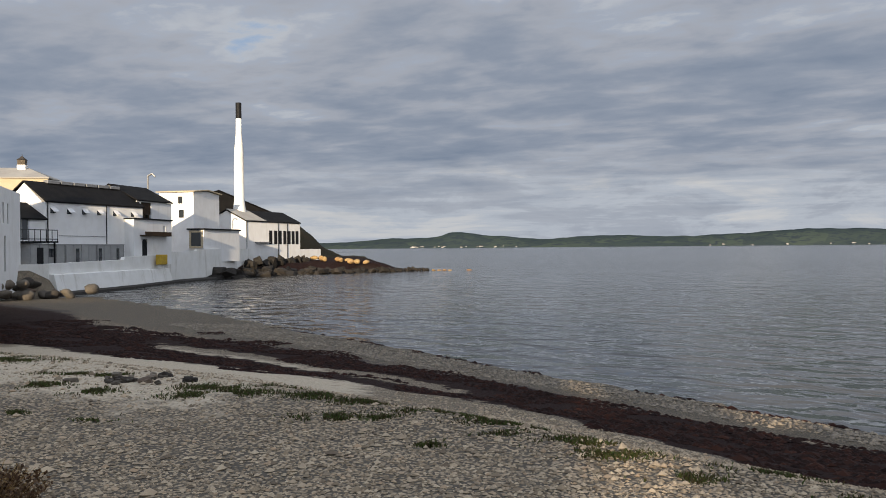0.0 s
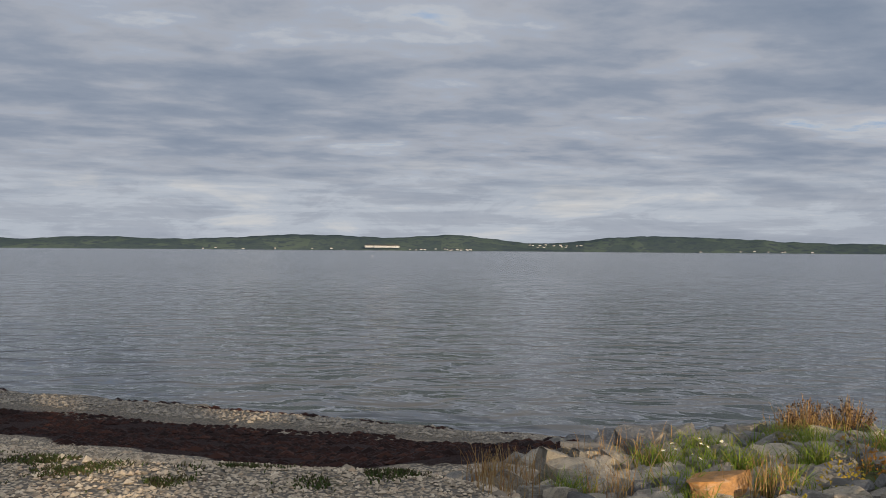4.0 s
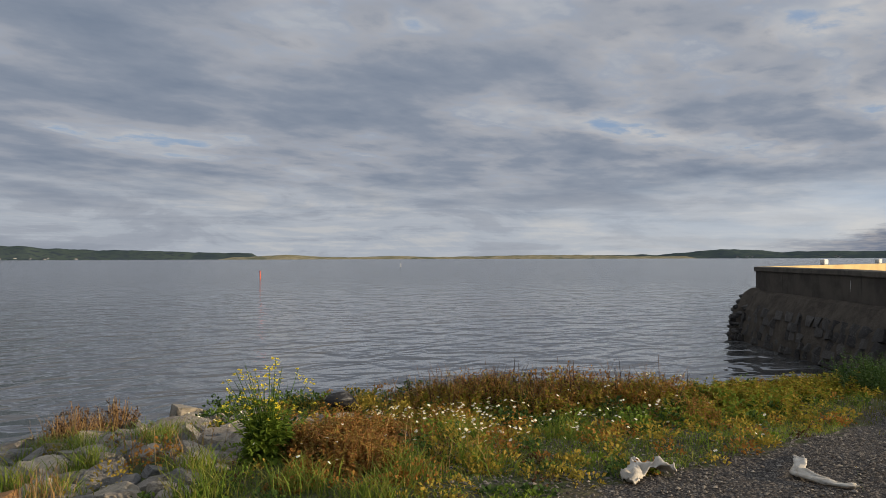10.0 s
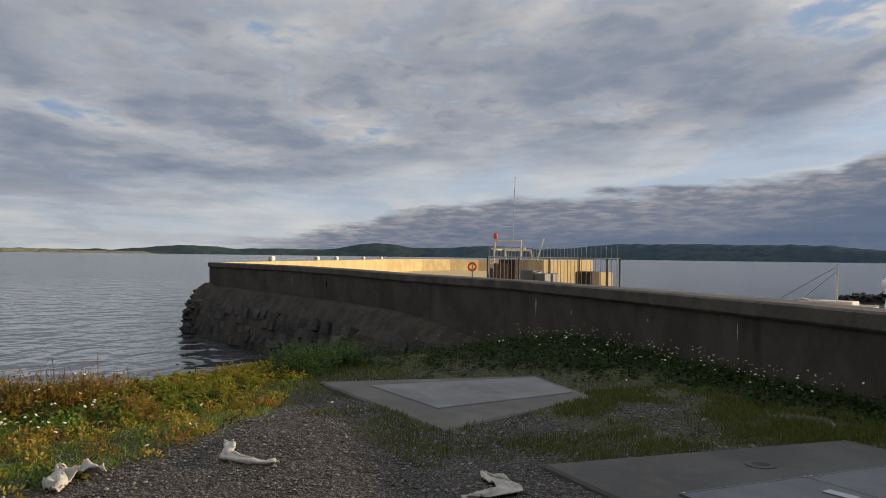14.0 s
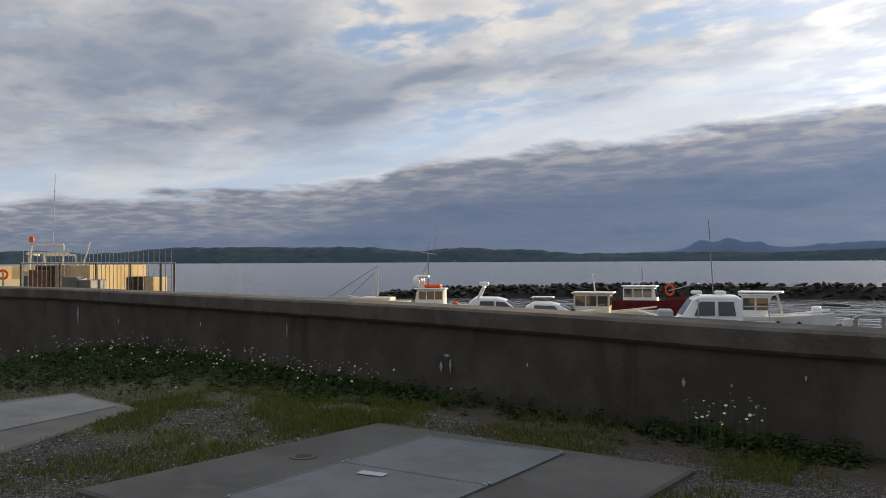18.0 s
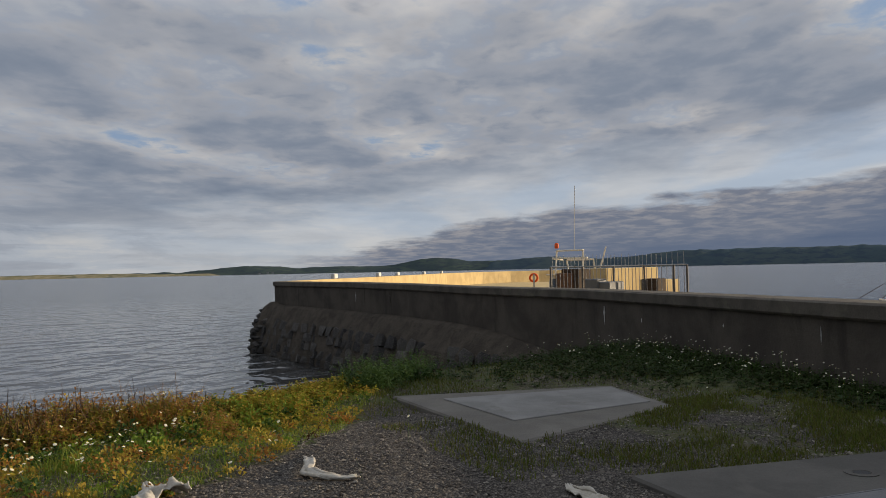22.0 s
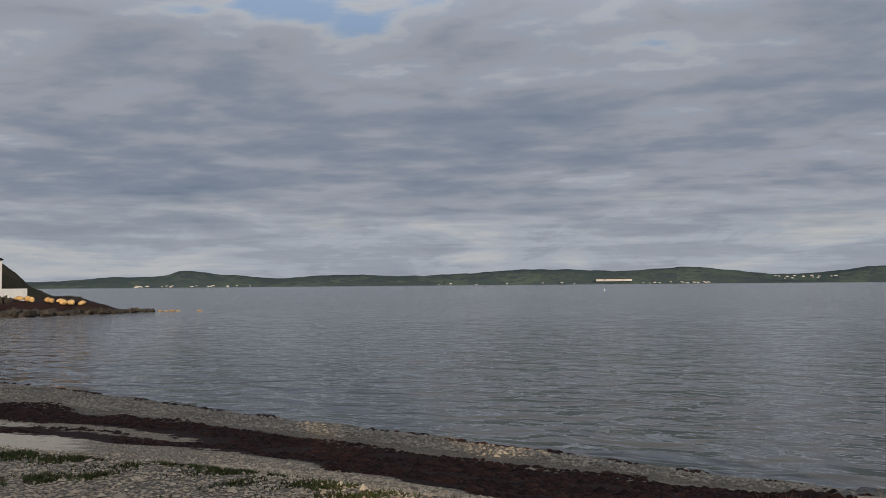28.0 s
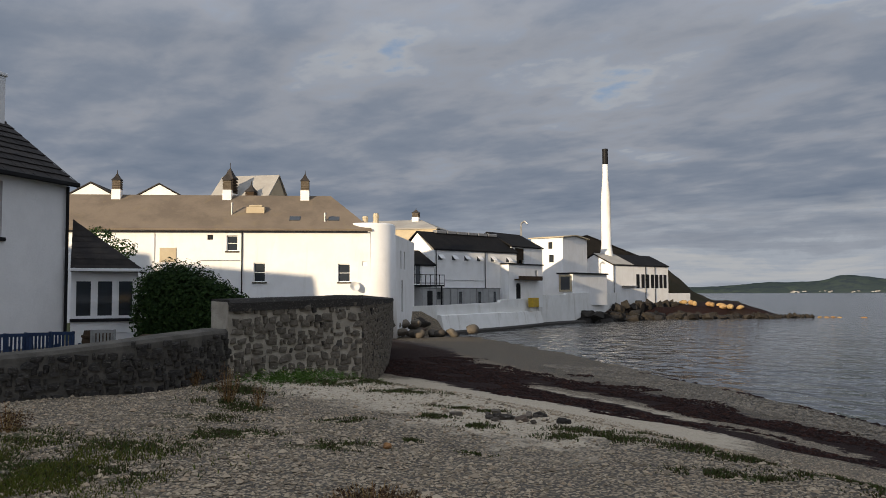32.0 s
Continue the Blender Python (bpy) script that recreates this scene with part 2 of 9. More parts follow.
def surface(name, col, col2=None, rough=0.8, metal=0.0, scale=3.0, grain=40.0, relief=0.3, depth=0.01, stain=None, stain_amount=0.5, streaks=False, random_part=0.0, spec=0.08, grit=0.45):
    """A painted, cast or natural surface: two colours in large blotches, a fine grain, and dirt of its own shape."""
    m, nt, b = nodes_of(name)
    p = position(nt)
    c2 = col2 or tuple(c * 0.78 for c in col)
    base = mixc(nt, step(nt, noise_tex(nt, p, scale, 6, 0.62, 0.3), 0.36, 0.64), col, c2)
    fine = noise_tex(nt, p, grain, 4, 0.7)
    base = mixc(nt, math_node(nt, "MULTIPLY", fine, grit), base, tuple(c * 0.6 for c in c2))
    if stain:
        pv = position(nt, (1, 1, 0.16)) if streaks else p
        st = step(nt, noise_tex(nt, pv, scale * 1.7, 6, 0.65, 0.5), 0.53, 0.72)
        base = mixc(nt, math_node(nt, "MULTIPLY", st, stain_amount), base, stain)
    if random_part:
        oi = nt.nodes.new("ShaderNodeObjectInfo")
        hsv = nt.nodes.new("ShaderNodeHueSaturation")
        nt.links.new(math_node(nt, "MULTIPLY_ADD", oi.outputs["Random"], random_part, 1 - random_part / 2), hsv.inputs["Value"])
        nt.links.new(base, hsv.inputs["Color"])
        base = hsv.outputs[0]
    nt.links.new(base, b.inputs["Base Color"])
    nt.links.new(math_node(nt, "MULTIPLY_ADD", fine, 0.25, rough - 0.12, clamp=True), b.inputs["Roughness"])
    b.inputs["Metallic"].default_value = metal
    b.inputs["Specular IOR Level"].default_value = spec
    bump(nt, b, math_node(nt, "ADD", fine, math_node(nt, "MULTIPLY", noise_tex(nt, p, grain * 0.2, 4, 0.6), 1.5)), relief, depth)
    return m


def island_surface(name, cols, rough=0.8, grain=30.0, relief=0.4, depth=0.01, spread=1.0, spec=0.08, trans=0.0):
    """For joined small pieces: each piece takes its own colour from cols."""
    m, nt, b = nodes_of(name)
    g = nt.nodes.new("ShaderNodeNewGeometry")
    r = nt.nodes.new("ShaderNodeValToRGB")
    r.color_ramp.interpolation = "LINEAR"
    e = r.color_ramp.elements
    while len(e) < len(cols):
        e.new(0.5)
    for i, (el, c) in enumerate(zip(e, cols)):
        el.position, el.color = i / max(1, len(cols) - 1), (*c, 1)
    nt.links.new(g.outputs["Random Per Island"], r.inputs[0])
    p = position(nt)
    fine = noise_tex(nt, p, grain, 4, 0.65)
    base = mixc(nt, math_node(nt, "MULTIPLY", fine, 0.5 * spread), r.outputs[0], tuple(0.5 * c for c in cols[0]))
    nt.links.new(base, b.inputs["Base Color"])
    b.inputs["Roughness"].default_value = rough
    b.inputs["Specular IOR Level"].default_value = spec
    bump(nt, b, fine, relief, depth)
    if trans:
        t = nt.nodes.new("ShaderNodeBsdfTranslucent")
        nt.links.new(base, t.inputs[0])
        ms = nt.nodes.new("ShaderNodeMixShader")
        ms.inputs[0].default_value = trans
        nt.links.new(b.outputs[0], ms.inputs[1])
        nt.links.new(t.outputs[0], ms.inputs[2])
        nt.links.new(ms.outputs[0], nt.nodes["Material Output"].inputs[0])
    return m


WHITE = surface("white_harling", (0.86, 0.855, 0.84), (0.81, 0.80, 0.78), 0.9, scale=0.7, grain=14, relief=0.35, depth=0.02, stain=(0.62, 0.60, 0.55), stain_amount=0.3, streaks=True, grit=0.12)
WHITE_DIRTY = surface("weathered_white_wall", (0.84, 0.83, 0.80), (0.77, 0.76, 0.72), 0.9, scale=0.5, grain=9, relief=0.5, depth=0.04, stain=(0.42, 0.39, 0.32), stain_amount=0.5, streaks=True, grit=0.15)
HOUSE_WHITE = surface("roughcast_white", (0.80, 0.80, 0.80), (0.76, 0.76, 0.76), 0.92, scale=1.3, grain=30, relief=0.5, depth=0.015, grit=0.15)
BLACK_PAINT = surface("black_paint", (0.012, 0.012, 0.013), (0.02, 0.02, 0.022), 0.45, grain=60, relief=0.1)
BLACK_ROOF = surface("black_roof", (0.007, 0.007, 0.008), (0.013, 0.0125, 0.0125), 0.75, scale=0.8, grain=12, relief=0.3, depth=0.03)
SLATE = surface("dark_roof_tile", (0.030, 0.028, 0.028), (0.050, 0.044, 0.040), 0.7, scale=2.0, grain=25, relief=0.3, random_part=0.5)
BROWN_ROOF = surface("brown_slate_roof", (0.185, 0.150, 0.115), (0.135, 0.110, 0.086), 0.85, scale=0.35, grain=7, relief=0.4, depth=0.03, stain=(0.19, 0.15, 0.09), stain_amount=0.5, streaks=True, random_part=0.3)
GREY_ROOF = surface("pale_grey_roof", (0.42, 0.40, 0.36), (0.34, 0.32, 0.29), 0.8, scale=0.5, grain=8, relief=0.3)
CREAM = surface("cream_render", (0.55, 0.47, 0.33), (0.48, 0.40, 0.28), 0.85, scale=0.6, grain=12)
CONCRETE = surface("old_concrete", (0.108, 0.092, 0.073), (0.066, 0.056, 0.046), 0.9, scale=0.9, grain=28, relief=0.5, depth=0.015, stain=(0.040, 0.035, 0.028), stain_amount=0.8, streaks=True)
CAP = surface("weathered_wall_cap", (0.135, 0.117, 0.094), (0.085, 0.074, 0.061), 0.9, scale=1.5, grain=32, relief=0.6, depth=0.015, stain=(0.15, 0.14, 0.10), stain_amount=0.6)
SLAB = surface("worn_concrete_slab", (0.108, 0.100, 0.087), (0.078, 0.072, 0.063), 0.9, scale=1.2, grain=45, relief=0.35, depth=0.008, stain=(0.11, 0.10, 0.085), stain_amount=0.5)
# gold tint puts the warm low sun into the pier and quay concrete
GOLD_CONC = surface("sun_gold_concrete", (0.52, 0.39, 0.19), (0.42, 0.31, 0.15), 0.9, scale=0.8, grain=20, relief=0.4, stain=(0.26, 0.20, 0.12), stain_amount=0.4, streaks=True, grit=0.2)
STEEL = surface("galvanised_steel", (0.40, 0.40, 0.40), (0.30, 0.30, 0.30), 0.5, metal=0.7, scale=6, grain=80, relief=0.1)
PLATE = surface("grey_steel_plate", (0.145, 0.146, 0.145), (0.115, 0.116, 0.116), 0.55, metal=0.35, scale=3, grain=90, relief=0.2, stain=(0.20, 0.17, 0.14), stain_amount=0.35)
RUST = surface("rusty_iron", (0.17, 0.09, 0.05), (0.10, 0.06, 0.04), 0.85, scale=6, grain=60)
DARK_WOOD = surface("dark_timber", (0.075, 0.050, 0.032), (0.045, 0.032, 0.022), 0.75, scale=5, grain=50)
BLUE_WOOD = surface("blue_painted_wood", (0.030, 0.050, 0.105), (0.022, 0.038, 0.08), 0.6, scale=8, grain=60)
CABIN_GREY = surface("grey_cabin_panel", (0.40, 0.405, 0.40), (0.35, 0.355, 0.35), 0.6, scale=1.2, grain=30, relief=0.15)
GELCOAT = surface("white_gelcoat", (0.80, 0.79, 0.76), (0.72, 0.71, 0.68), 0.3, scale=1.5, grain=40, relief=0.05, spec=0.6)
CREAM_PAINT = surface("cream_boat_paint", (0.68, 0.62, 0.50), (0.60, 0.54, 0.43), 0.45, scale=2, grain=40, relief=0.1)
MAROON = surface("maroon_boat_paint", (0.16, 0.030, 0.028), (0.11, 0.022, 0.02), 0.4, scale=2, grain=40, relief=0.1)
ORANGE = surface("orange_plastic", (0.75, 0.13, 0.03), (0.62, 0.10, 0.03), 0.5, scale=5, grain=50, relief=0.1)
YELLOW = surface("yellow_paint", (0.62, 0.42, 0.06), (0.5, 0.33, 0.05), 0.5, scale=5, grain=50, relief=0.1)
FABRIC = surface("dirty_white_cloth", (0.50, 0.46, 0.39), (0.34, 0.305, 0.245), 0.95, scale=9, grain=120, relief=0.4, depth=0.006, stain=(0.25, 0.21, 0.15), stain_amount=0.5)
RED_OXIDE = surface("red_fishing_gear", (0.45, 0.08, 0.04), (0.35, 0.06, 0.03), 0.6, scale=5, grain=40)
GULL_WHITE = surface("bird_lime", (0.66, 0.65, 0.61), (0.55, 0.54, 0.50), 0.9, scale=12, grain=90)


def glass_mat():
    m, nt, b = nodes_of("window_glass")
    b.inputs["Base Color"].default_value = (0.03, 0.035, 0.04, 1)
    b.inputs["Roughness"].default_value = 0.04
    b.inputs["Specular IOR Level"].default_value = 0.8
    p = position(nt)
    bump(nt, b, noise_tex(nt, p, 1.2, 2, 0.5), 0.05, 0.02)
    return m


GLASS = glass_mat()


def aligned(nt, along, stretch):
    """Plan coordinates whose features run long in one direction (degrees from +x)."""
    g = nt.nodes.new("ShaderNodeNewGeometry")
    mp = nt.nodes.new("ShaderNodeMapping")
    mp.vector_type = "TEXTURE"
    mp.inputs["Rotation"].default_value = (0, 0, radians(along))
    mp.inputs["Scale"].default_value = (stretch, 1, 1)
    nt.links.new(g.outputs["Position"], mp.inputs[0])
    return mp.outputs[0]


def water_mat():
    m, nt, b = nodes_of("sea_water")
    b.inputs["Base Color"].default_value = (0.058, 0.058, 0.056, 1)
    b.inputs["Roughness"].default_value = 0.06
    b.inputs["IOR"].default_value = 1.333
    # wavelets coming in to the shore: long crests at several sizes, calmer in slicks
    swell = noise_tex(nt, aligned(nt, -50, 2.2), 0.24, 2, 0.5, 0.3)
    h1 = noise_tex(nt, aligned(nt, -38, 1.5), 0.62, 2, 0.45, 0.5)
    h2 = noise_tex(nt, aligned(nt, -66, 1.4), 1.5, 2, 0.5, 0.5)
    h3 = noise_tex(nt, position(nt), 8.0, 2, 0.5)
    slick = step(nt, noise_tex(nt, aligned(nt, -45, 4.0), 0.06, 4, 0.6, 0.6), 0.36, 0.64)
    amp = math_node(nt, "MULTIPLY_ADD", slick, 0.6, 0.5)
    h = math_node(nt, "MULTIPLY_ADD", swell, 0.34, math_node(nt, "MULTIPLY", h1, 0.66))
    h = math_node(nt, "MULTIPLY_ADD", math_node(nt, "MULTIPLY", h2, 0.13), amp, h)
    h = math_node(nt, "MULTIPLY_ADD", h3, 0.004, h)
    bump(nt, b, h, 1.0, 0.9)
    ln = nt.nodes.new("ShaderNodeVectorMath")
    ln.operation = "LENGTH"
    nt.links.new(position(nt, (1, 1, 0)), ln.inputs[0])
    nt.links.new(math_node(nt, "MULTIPLY_ADD", step(nt, ln.outputs["Value"], 18.0, 170.0), 0.09, 0.06), b.inputs["Roughness"])
    return m


WATER = water_mat()


def ground_mat():
    m, nt, b = nodes_of("shore_ground")

    def attr(name):
        a = nt.nodes.new("ShaderNodeAttribute")
        a.attribute_name = name
        return a.outputs["Fac"]

    p = position(nt)
    n_big = noise_tex(nt, p, 0.55, 6, 0.62, 0.4)
    n_mid = noise_tex(nt, p, 2.4, 6, 0.65, 0.4)
    n_fine = noise_tex(nt, p, 38, 4, 0.7)
    cell = voronoi(nt, p, 26, "F1", "Color")
    cdist = voronoi(nt, p, 26, "F1", "Distance")
    cell2 = voronoi(nt, p, 11, "F1", "Color")
    cd2 = voronoi(nt, p, 11, "F1", "Distance")
    sepc = nt.nodes.new("ShaderNodeSeparateColor")
    nt.links.new(cell, sepc.inputs[0])
    sepc2 = nt.nodes.new("ShaderNodeSeparateColor")
    nt.links.new(cell2, sepc2.inputs[0])
    # pebbles: cell by cell
    peb = mixc(nt, sepc.outputs[0], (0.165, 0.13, 0.09), (0.47, 0.38, 0.27))
    peb2 = mixc(nt, sepc2.outputs[0], (0.16, 0.125, 0.086), (0.49, 0.395, 0.28))
    peb = mixc(nt, 0.4, peb, peb2)
    peb = mixc(nt, step(nt, cdist, 0.32, 0.62), peb, (0.10, 0.088, 0.072))
    peb = mixc(nt, math_node(nt, "MULTIPLY", step(nt, n_mid, 0.52, 0.7), 0.5), peb, (0.13, 0.115, 0.09))
    sand = mixc(nt, n_fine, (0.62, 0.54, 0.42), (0.49, 0.415, 0.31))
    sand = mixc(nt, math_node(nt, "MULTIPLY", sepc.outputs[1], 0.35), sand, peb)
    grit = nt.nodes.new("ShaderNodeSeparateColor")
    nt.links.new(voronoi(nt, p, 62, "F1", "Color"), grit.inputs[0])
    gravel = mixc(nt, grit.outputs[0], (0.040, 0.035, 0.030), (0.160, 0.140, 0.116))
    gravel = mixc(nt, step(nt, voronoi(nt, p, 62, "F1", "Distance"), 0.34, 0.62), gravel, (0.035, 0.030, 0.026))
    wet = mixc(nt, sepc.outputs[1], (0.075, 0.060, 0.042), (0.30, 0.245, 0.17))
    wet = mixc(nt, step(nt, cdist, 0.3, 0.6), wet, (0.05, 0.04, 0.028))
    weed = mixc(nt, n_fine, (0.020, 0.008, 0.006), (0.008, 0.004, 0.0035))
    weed = mixc(nt, math_node(nt, "MULTIPLY", step(nt, noise_tex(nt, p, 9, 5, 0.7), 0.5, 0.7), 0.6), weed, (0.045, 0.017, 0.011))
    turf = mixc(nt, n_fine, (0.040, 0.060, 0.016), (0.070, 0.068, 0.026))
    turf = mixc(nt, step(nt, n_mid, 0.45, 0.7), turf, (0.075, 0.062, 0.038))
    soil = mixc(nt, n_fine, (0.07, 0.055, 0.040), (0.045, 0.036, 0.027))
    seabed = mixc(nt, n_mid, (0.05, 0.05, 0.04), (0.09, 0.08, 0.06))

    def edge(a, lo=0.40, hi=0.60, amt=0.55):
        nz = math_node(nt, "MULTIPLY_ADD", math_node(nt, "ADD", math_node(nt, "MULTIPLY", n_mid, 0.6), math_node(nt, "MULTIPLY", n_big, 0.4)), amt * 2, -amt)
        return step(nt, math_node(nt, "ADD", a, nz), lo, hi)

    col = peb
    col = mixc(nt, math_node(nt, "MULTIPLY", edge(attr("sand")), 0.9), col, sand)
    col = mixc(nt, edge(attr("gravel"), 0.4, 0.6, 0.35), col, gravel)
    col = mixc(nt, edge(attr("soil"), 0.35, 0.65, 0.6), col, soil)
    col = mixc(nt, edge(attr("turf"), 0.42, 0.6, 0.9), col, turf)
    wz = edge(attr("wet"), 0.35, 0.65, 0.3)
    col = mixc(nt, wz, col, wet)
    kz = edge(attr("weed"), 0.46, 0.54, 1.0)
    col = mixc(nt, kz, col, weed)
    col = mixc(nt, attr("under"), col, seabed)
    nt.links.new(col, b.inputs["Base Color"])
    rr = math_node(nt, "MULTIPLY_ADD", wz, -0.35, 0.93)
    rr = math_node(nt, "MULTIPLY_ADD", kz, -0.05, rr)
    nt.links.new(rr, b.inputs["Roughness"])
    b.inputs["Specular IOR Level"].default_value = 0.1
    hgt = math_node(nt, "ADD", math_node(nt, "MULTIPLY", math_node(nt, "SUBTRACT", 0.5, cdist), 0.6), math_node(nt, "MULTIPLY", math_node(nt, "SUBTRACT", 0.5, cd2), 0.9))
    hgt = math_node(nt, "ADD", hgt, math_node(nt, "MULTIPLY", n_fine, 0.4))
    bump(nt, b, hgt, 0.9, 0.03)
    return m


GROUND = ground_mat()


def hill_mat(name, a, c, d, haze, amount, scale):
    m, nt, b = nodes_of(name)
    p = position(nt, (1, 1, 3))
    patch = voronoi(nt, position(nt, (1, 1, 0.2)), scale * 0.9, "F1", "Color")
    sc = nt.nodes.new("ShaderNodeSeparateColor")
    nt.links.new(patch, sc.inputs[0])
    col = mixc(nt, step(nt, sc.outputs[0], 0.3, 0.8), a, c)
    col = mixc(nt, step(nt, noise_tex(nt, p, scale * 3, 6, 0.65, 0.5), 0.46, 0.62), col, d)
    col = mixc(nt, amount, col, haze)  # distance haze is mixed into the base colour
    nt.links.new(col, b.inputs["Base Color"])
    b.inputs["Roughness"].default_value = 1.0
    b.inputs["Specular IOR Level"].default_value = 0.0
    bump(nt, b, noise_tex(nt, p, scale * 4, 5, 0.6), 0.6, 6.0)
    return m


# haze is painted into these colours; the green ones also carry cloud shade
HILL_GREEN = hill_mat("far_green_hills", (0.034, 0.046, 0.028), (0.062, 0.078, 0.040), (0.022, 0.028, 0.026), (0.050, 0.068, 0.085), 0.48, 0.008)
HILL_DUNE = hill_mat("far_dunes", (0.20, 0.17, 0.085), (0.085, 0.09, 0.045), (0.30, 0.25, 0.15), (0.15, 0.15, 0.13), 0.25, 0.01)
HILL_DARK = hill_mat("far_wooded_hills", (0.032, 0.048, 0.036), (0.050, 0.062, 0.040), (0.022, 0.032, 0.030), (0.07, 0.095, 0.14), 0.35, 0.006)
HILL_BLUE = hill_mat("haze_blue_mountains", (0.105, 0.135, 0.19), (0.115, 0.145, 0.20), (0.095, 0.12, 0.18), (0.12, 0.16, 0.235), 0.7, 0.003)

# ---- mesh helpers ----
def finish(name, bm, mat, smooth=False):
    me = bpy.data.meshes.new(name)
    bmesh.ops.recalc_face_normals(bm, faces=bm.faces) if len(bm.faces) < 60000 else None
    bm.to_mesh(me)
    bm.free()
    for mm in (mat if isinstance(mat, (list, tuple)) else [mat]):
        me.materials.append(mm)
    if smooth:
        me.polygons.foreach_set("use_smooth", [True] * len(me.polygons))
    return me


def part(name, bm, mat, parent=None, label="", m=None, smooth=False):
    me = bm if isinstance(bm, bpy.types.Mesh) else finish(name, bm, mat, smooth)
    ob = new(name, me)
    if parent:
        ob.parent = parent
    if m is not None:
        ob.matrix_basis = m
    if label:
        ob["label"] = label
    return ob


def thing(name, m, label, category, group="", kind=""):
    ob = new(name)
    ob.empty_display_size = 0.2
    ob.matrix_basis = m
    return tagged(ob, label, category, group, kind)


def box(bm, x0, x1, y0, y1, z0, z1, bev=0.0, m=None):
    b2 = bmesh.new()
    bmesh.ops.create_cube(b2, size=1)
    for v in b2.verts:
        v.co = Vector((x0 + (v.co.x + 0.5) * (x1 - x0), y0 + (v.co.y + 0.5) * (y1 - y0), z0 + (v.co.z + 0.5) * (z1 - z0)))
    if bev:
        bmesh.ops.bevel(b2, geom=list(b2.edges), offset=bev, segments=1, affect="EDGES")
    return join(bm, b2, m)


def join(bm, b2, m=None):
    vs = [bm.verts.new(m @ v.co if m is not None else v.co) for v in b2.verts]
    b2.verts.index_update()
    for f in b2.faces:
        try:
            bm.faces.new([vs[v.index] for v in f.verts])
        except ValueError:
            pass
    b2.free()
    return bm


def rod(bm, p, q, r0, r1=None, n=8, caps=True):
    p, q = Vector(p), Vector(q)
    r1 = r0 if r1 is None else r1
    d = (q - p).normalized()
    a = d.orthogonal().normalized()
    c = d.cross(a)
    rings = []
    for o, r in ((p, r0), (q, r1)):
        rings.append([bm.verts.new(o + r * (math.cos(2 * math.pi * i / n) * a + math.sin(2 * math.pi * i / n) * c)) for i in range(n)])
    for i in range(n):
        bm.faces.new((rings[0][i], rings[0][(i + 1) % n], rings[1][(i + 1) % n], rings[1][i]))
    if caps:
        bm.faces.new(rings[0][::-1])
        bm.faces.new(rings[1])
    return bm


def lathe(bm, prof, n=16, m=None):
    """prof: (radius, z) from bottom to top."""
    rings = []
    for r, z in prof:
        ring = []
        for i in range(n):
            a = 2 * math.pi * i / n
            co = Vector((r * math.cos(a), r * math.sin(a), z))
            ring.append(bm.verts.new(m @ co if m is not None else co))
        rings.append(ring)
    for A, B in zip(rings, rings[1:]):
        for i in range(n):
            bm.faces.new((A[i], A[(i + 1) % n], B[(i + 1) % n], B[i]))
    bm.faces.new(rings[0][::-1])
    bm.faces.new(rings[-1])
    return bm


def prism(bm, pts, z0, z1):
    """An upright block over a plan outline (counter-clockwise)."""
    lo = [bm.verts.new((x, y, z0)) for x, y in pts]
    hi = [bm.verts.new((x, y, z1)) for x, y in pts]
    n = len(pts)
    for i in range(n):
        bm.faces.new((lo[i], lo[(i + 1) % n], hi[(i + 1) % n], hi[i]))
    bm.faces.new(lo[::-1])
    bm.faces.new(hi)
    return bm


def solid(bm, faces_pts):
    """A closed block from corner lists."""
    seen = {}
    for f in faces_pts:
        vs = []
        for c in f:
            k = tuple(round(v, 4) for v in c)
            if k not in seen:
                seen[k] = bm.verts.new(c)
            vs.append(seen[k])
        bm.faces.new(vs)
    return bm


def face_line(p, q, z=0.0):
    """Local frame on a facade: x from p to q, y inwards, z up."""
    return pose(p[0], p[1], z, 0, 0, math.degrees(math.atan2(q[1] - p[1], q[0] - p[0])))


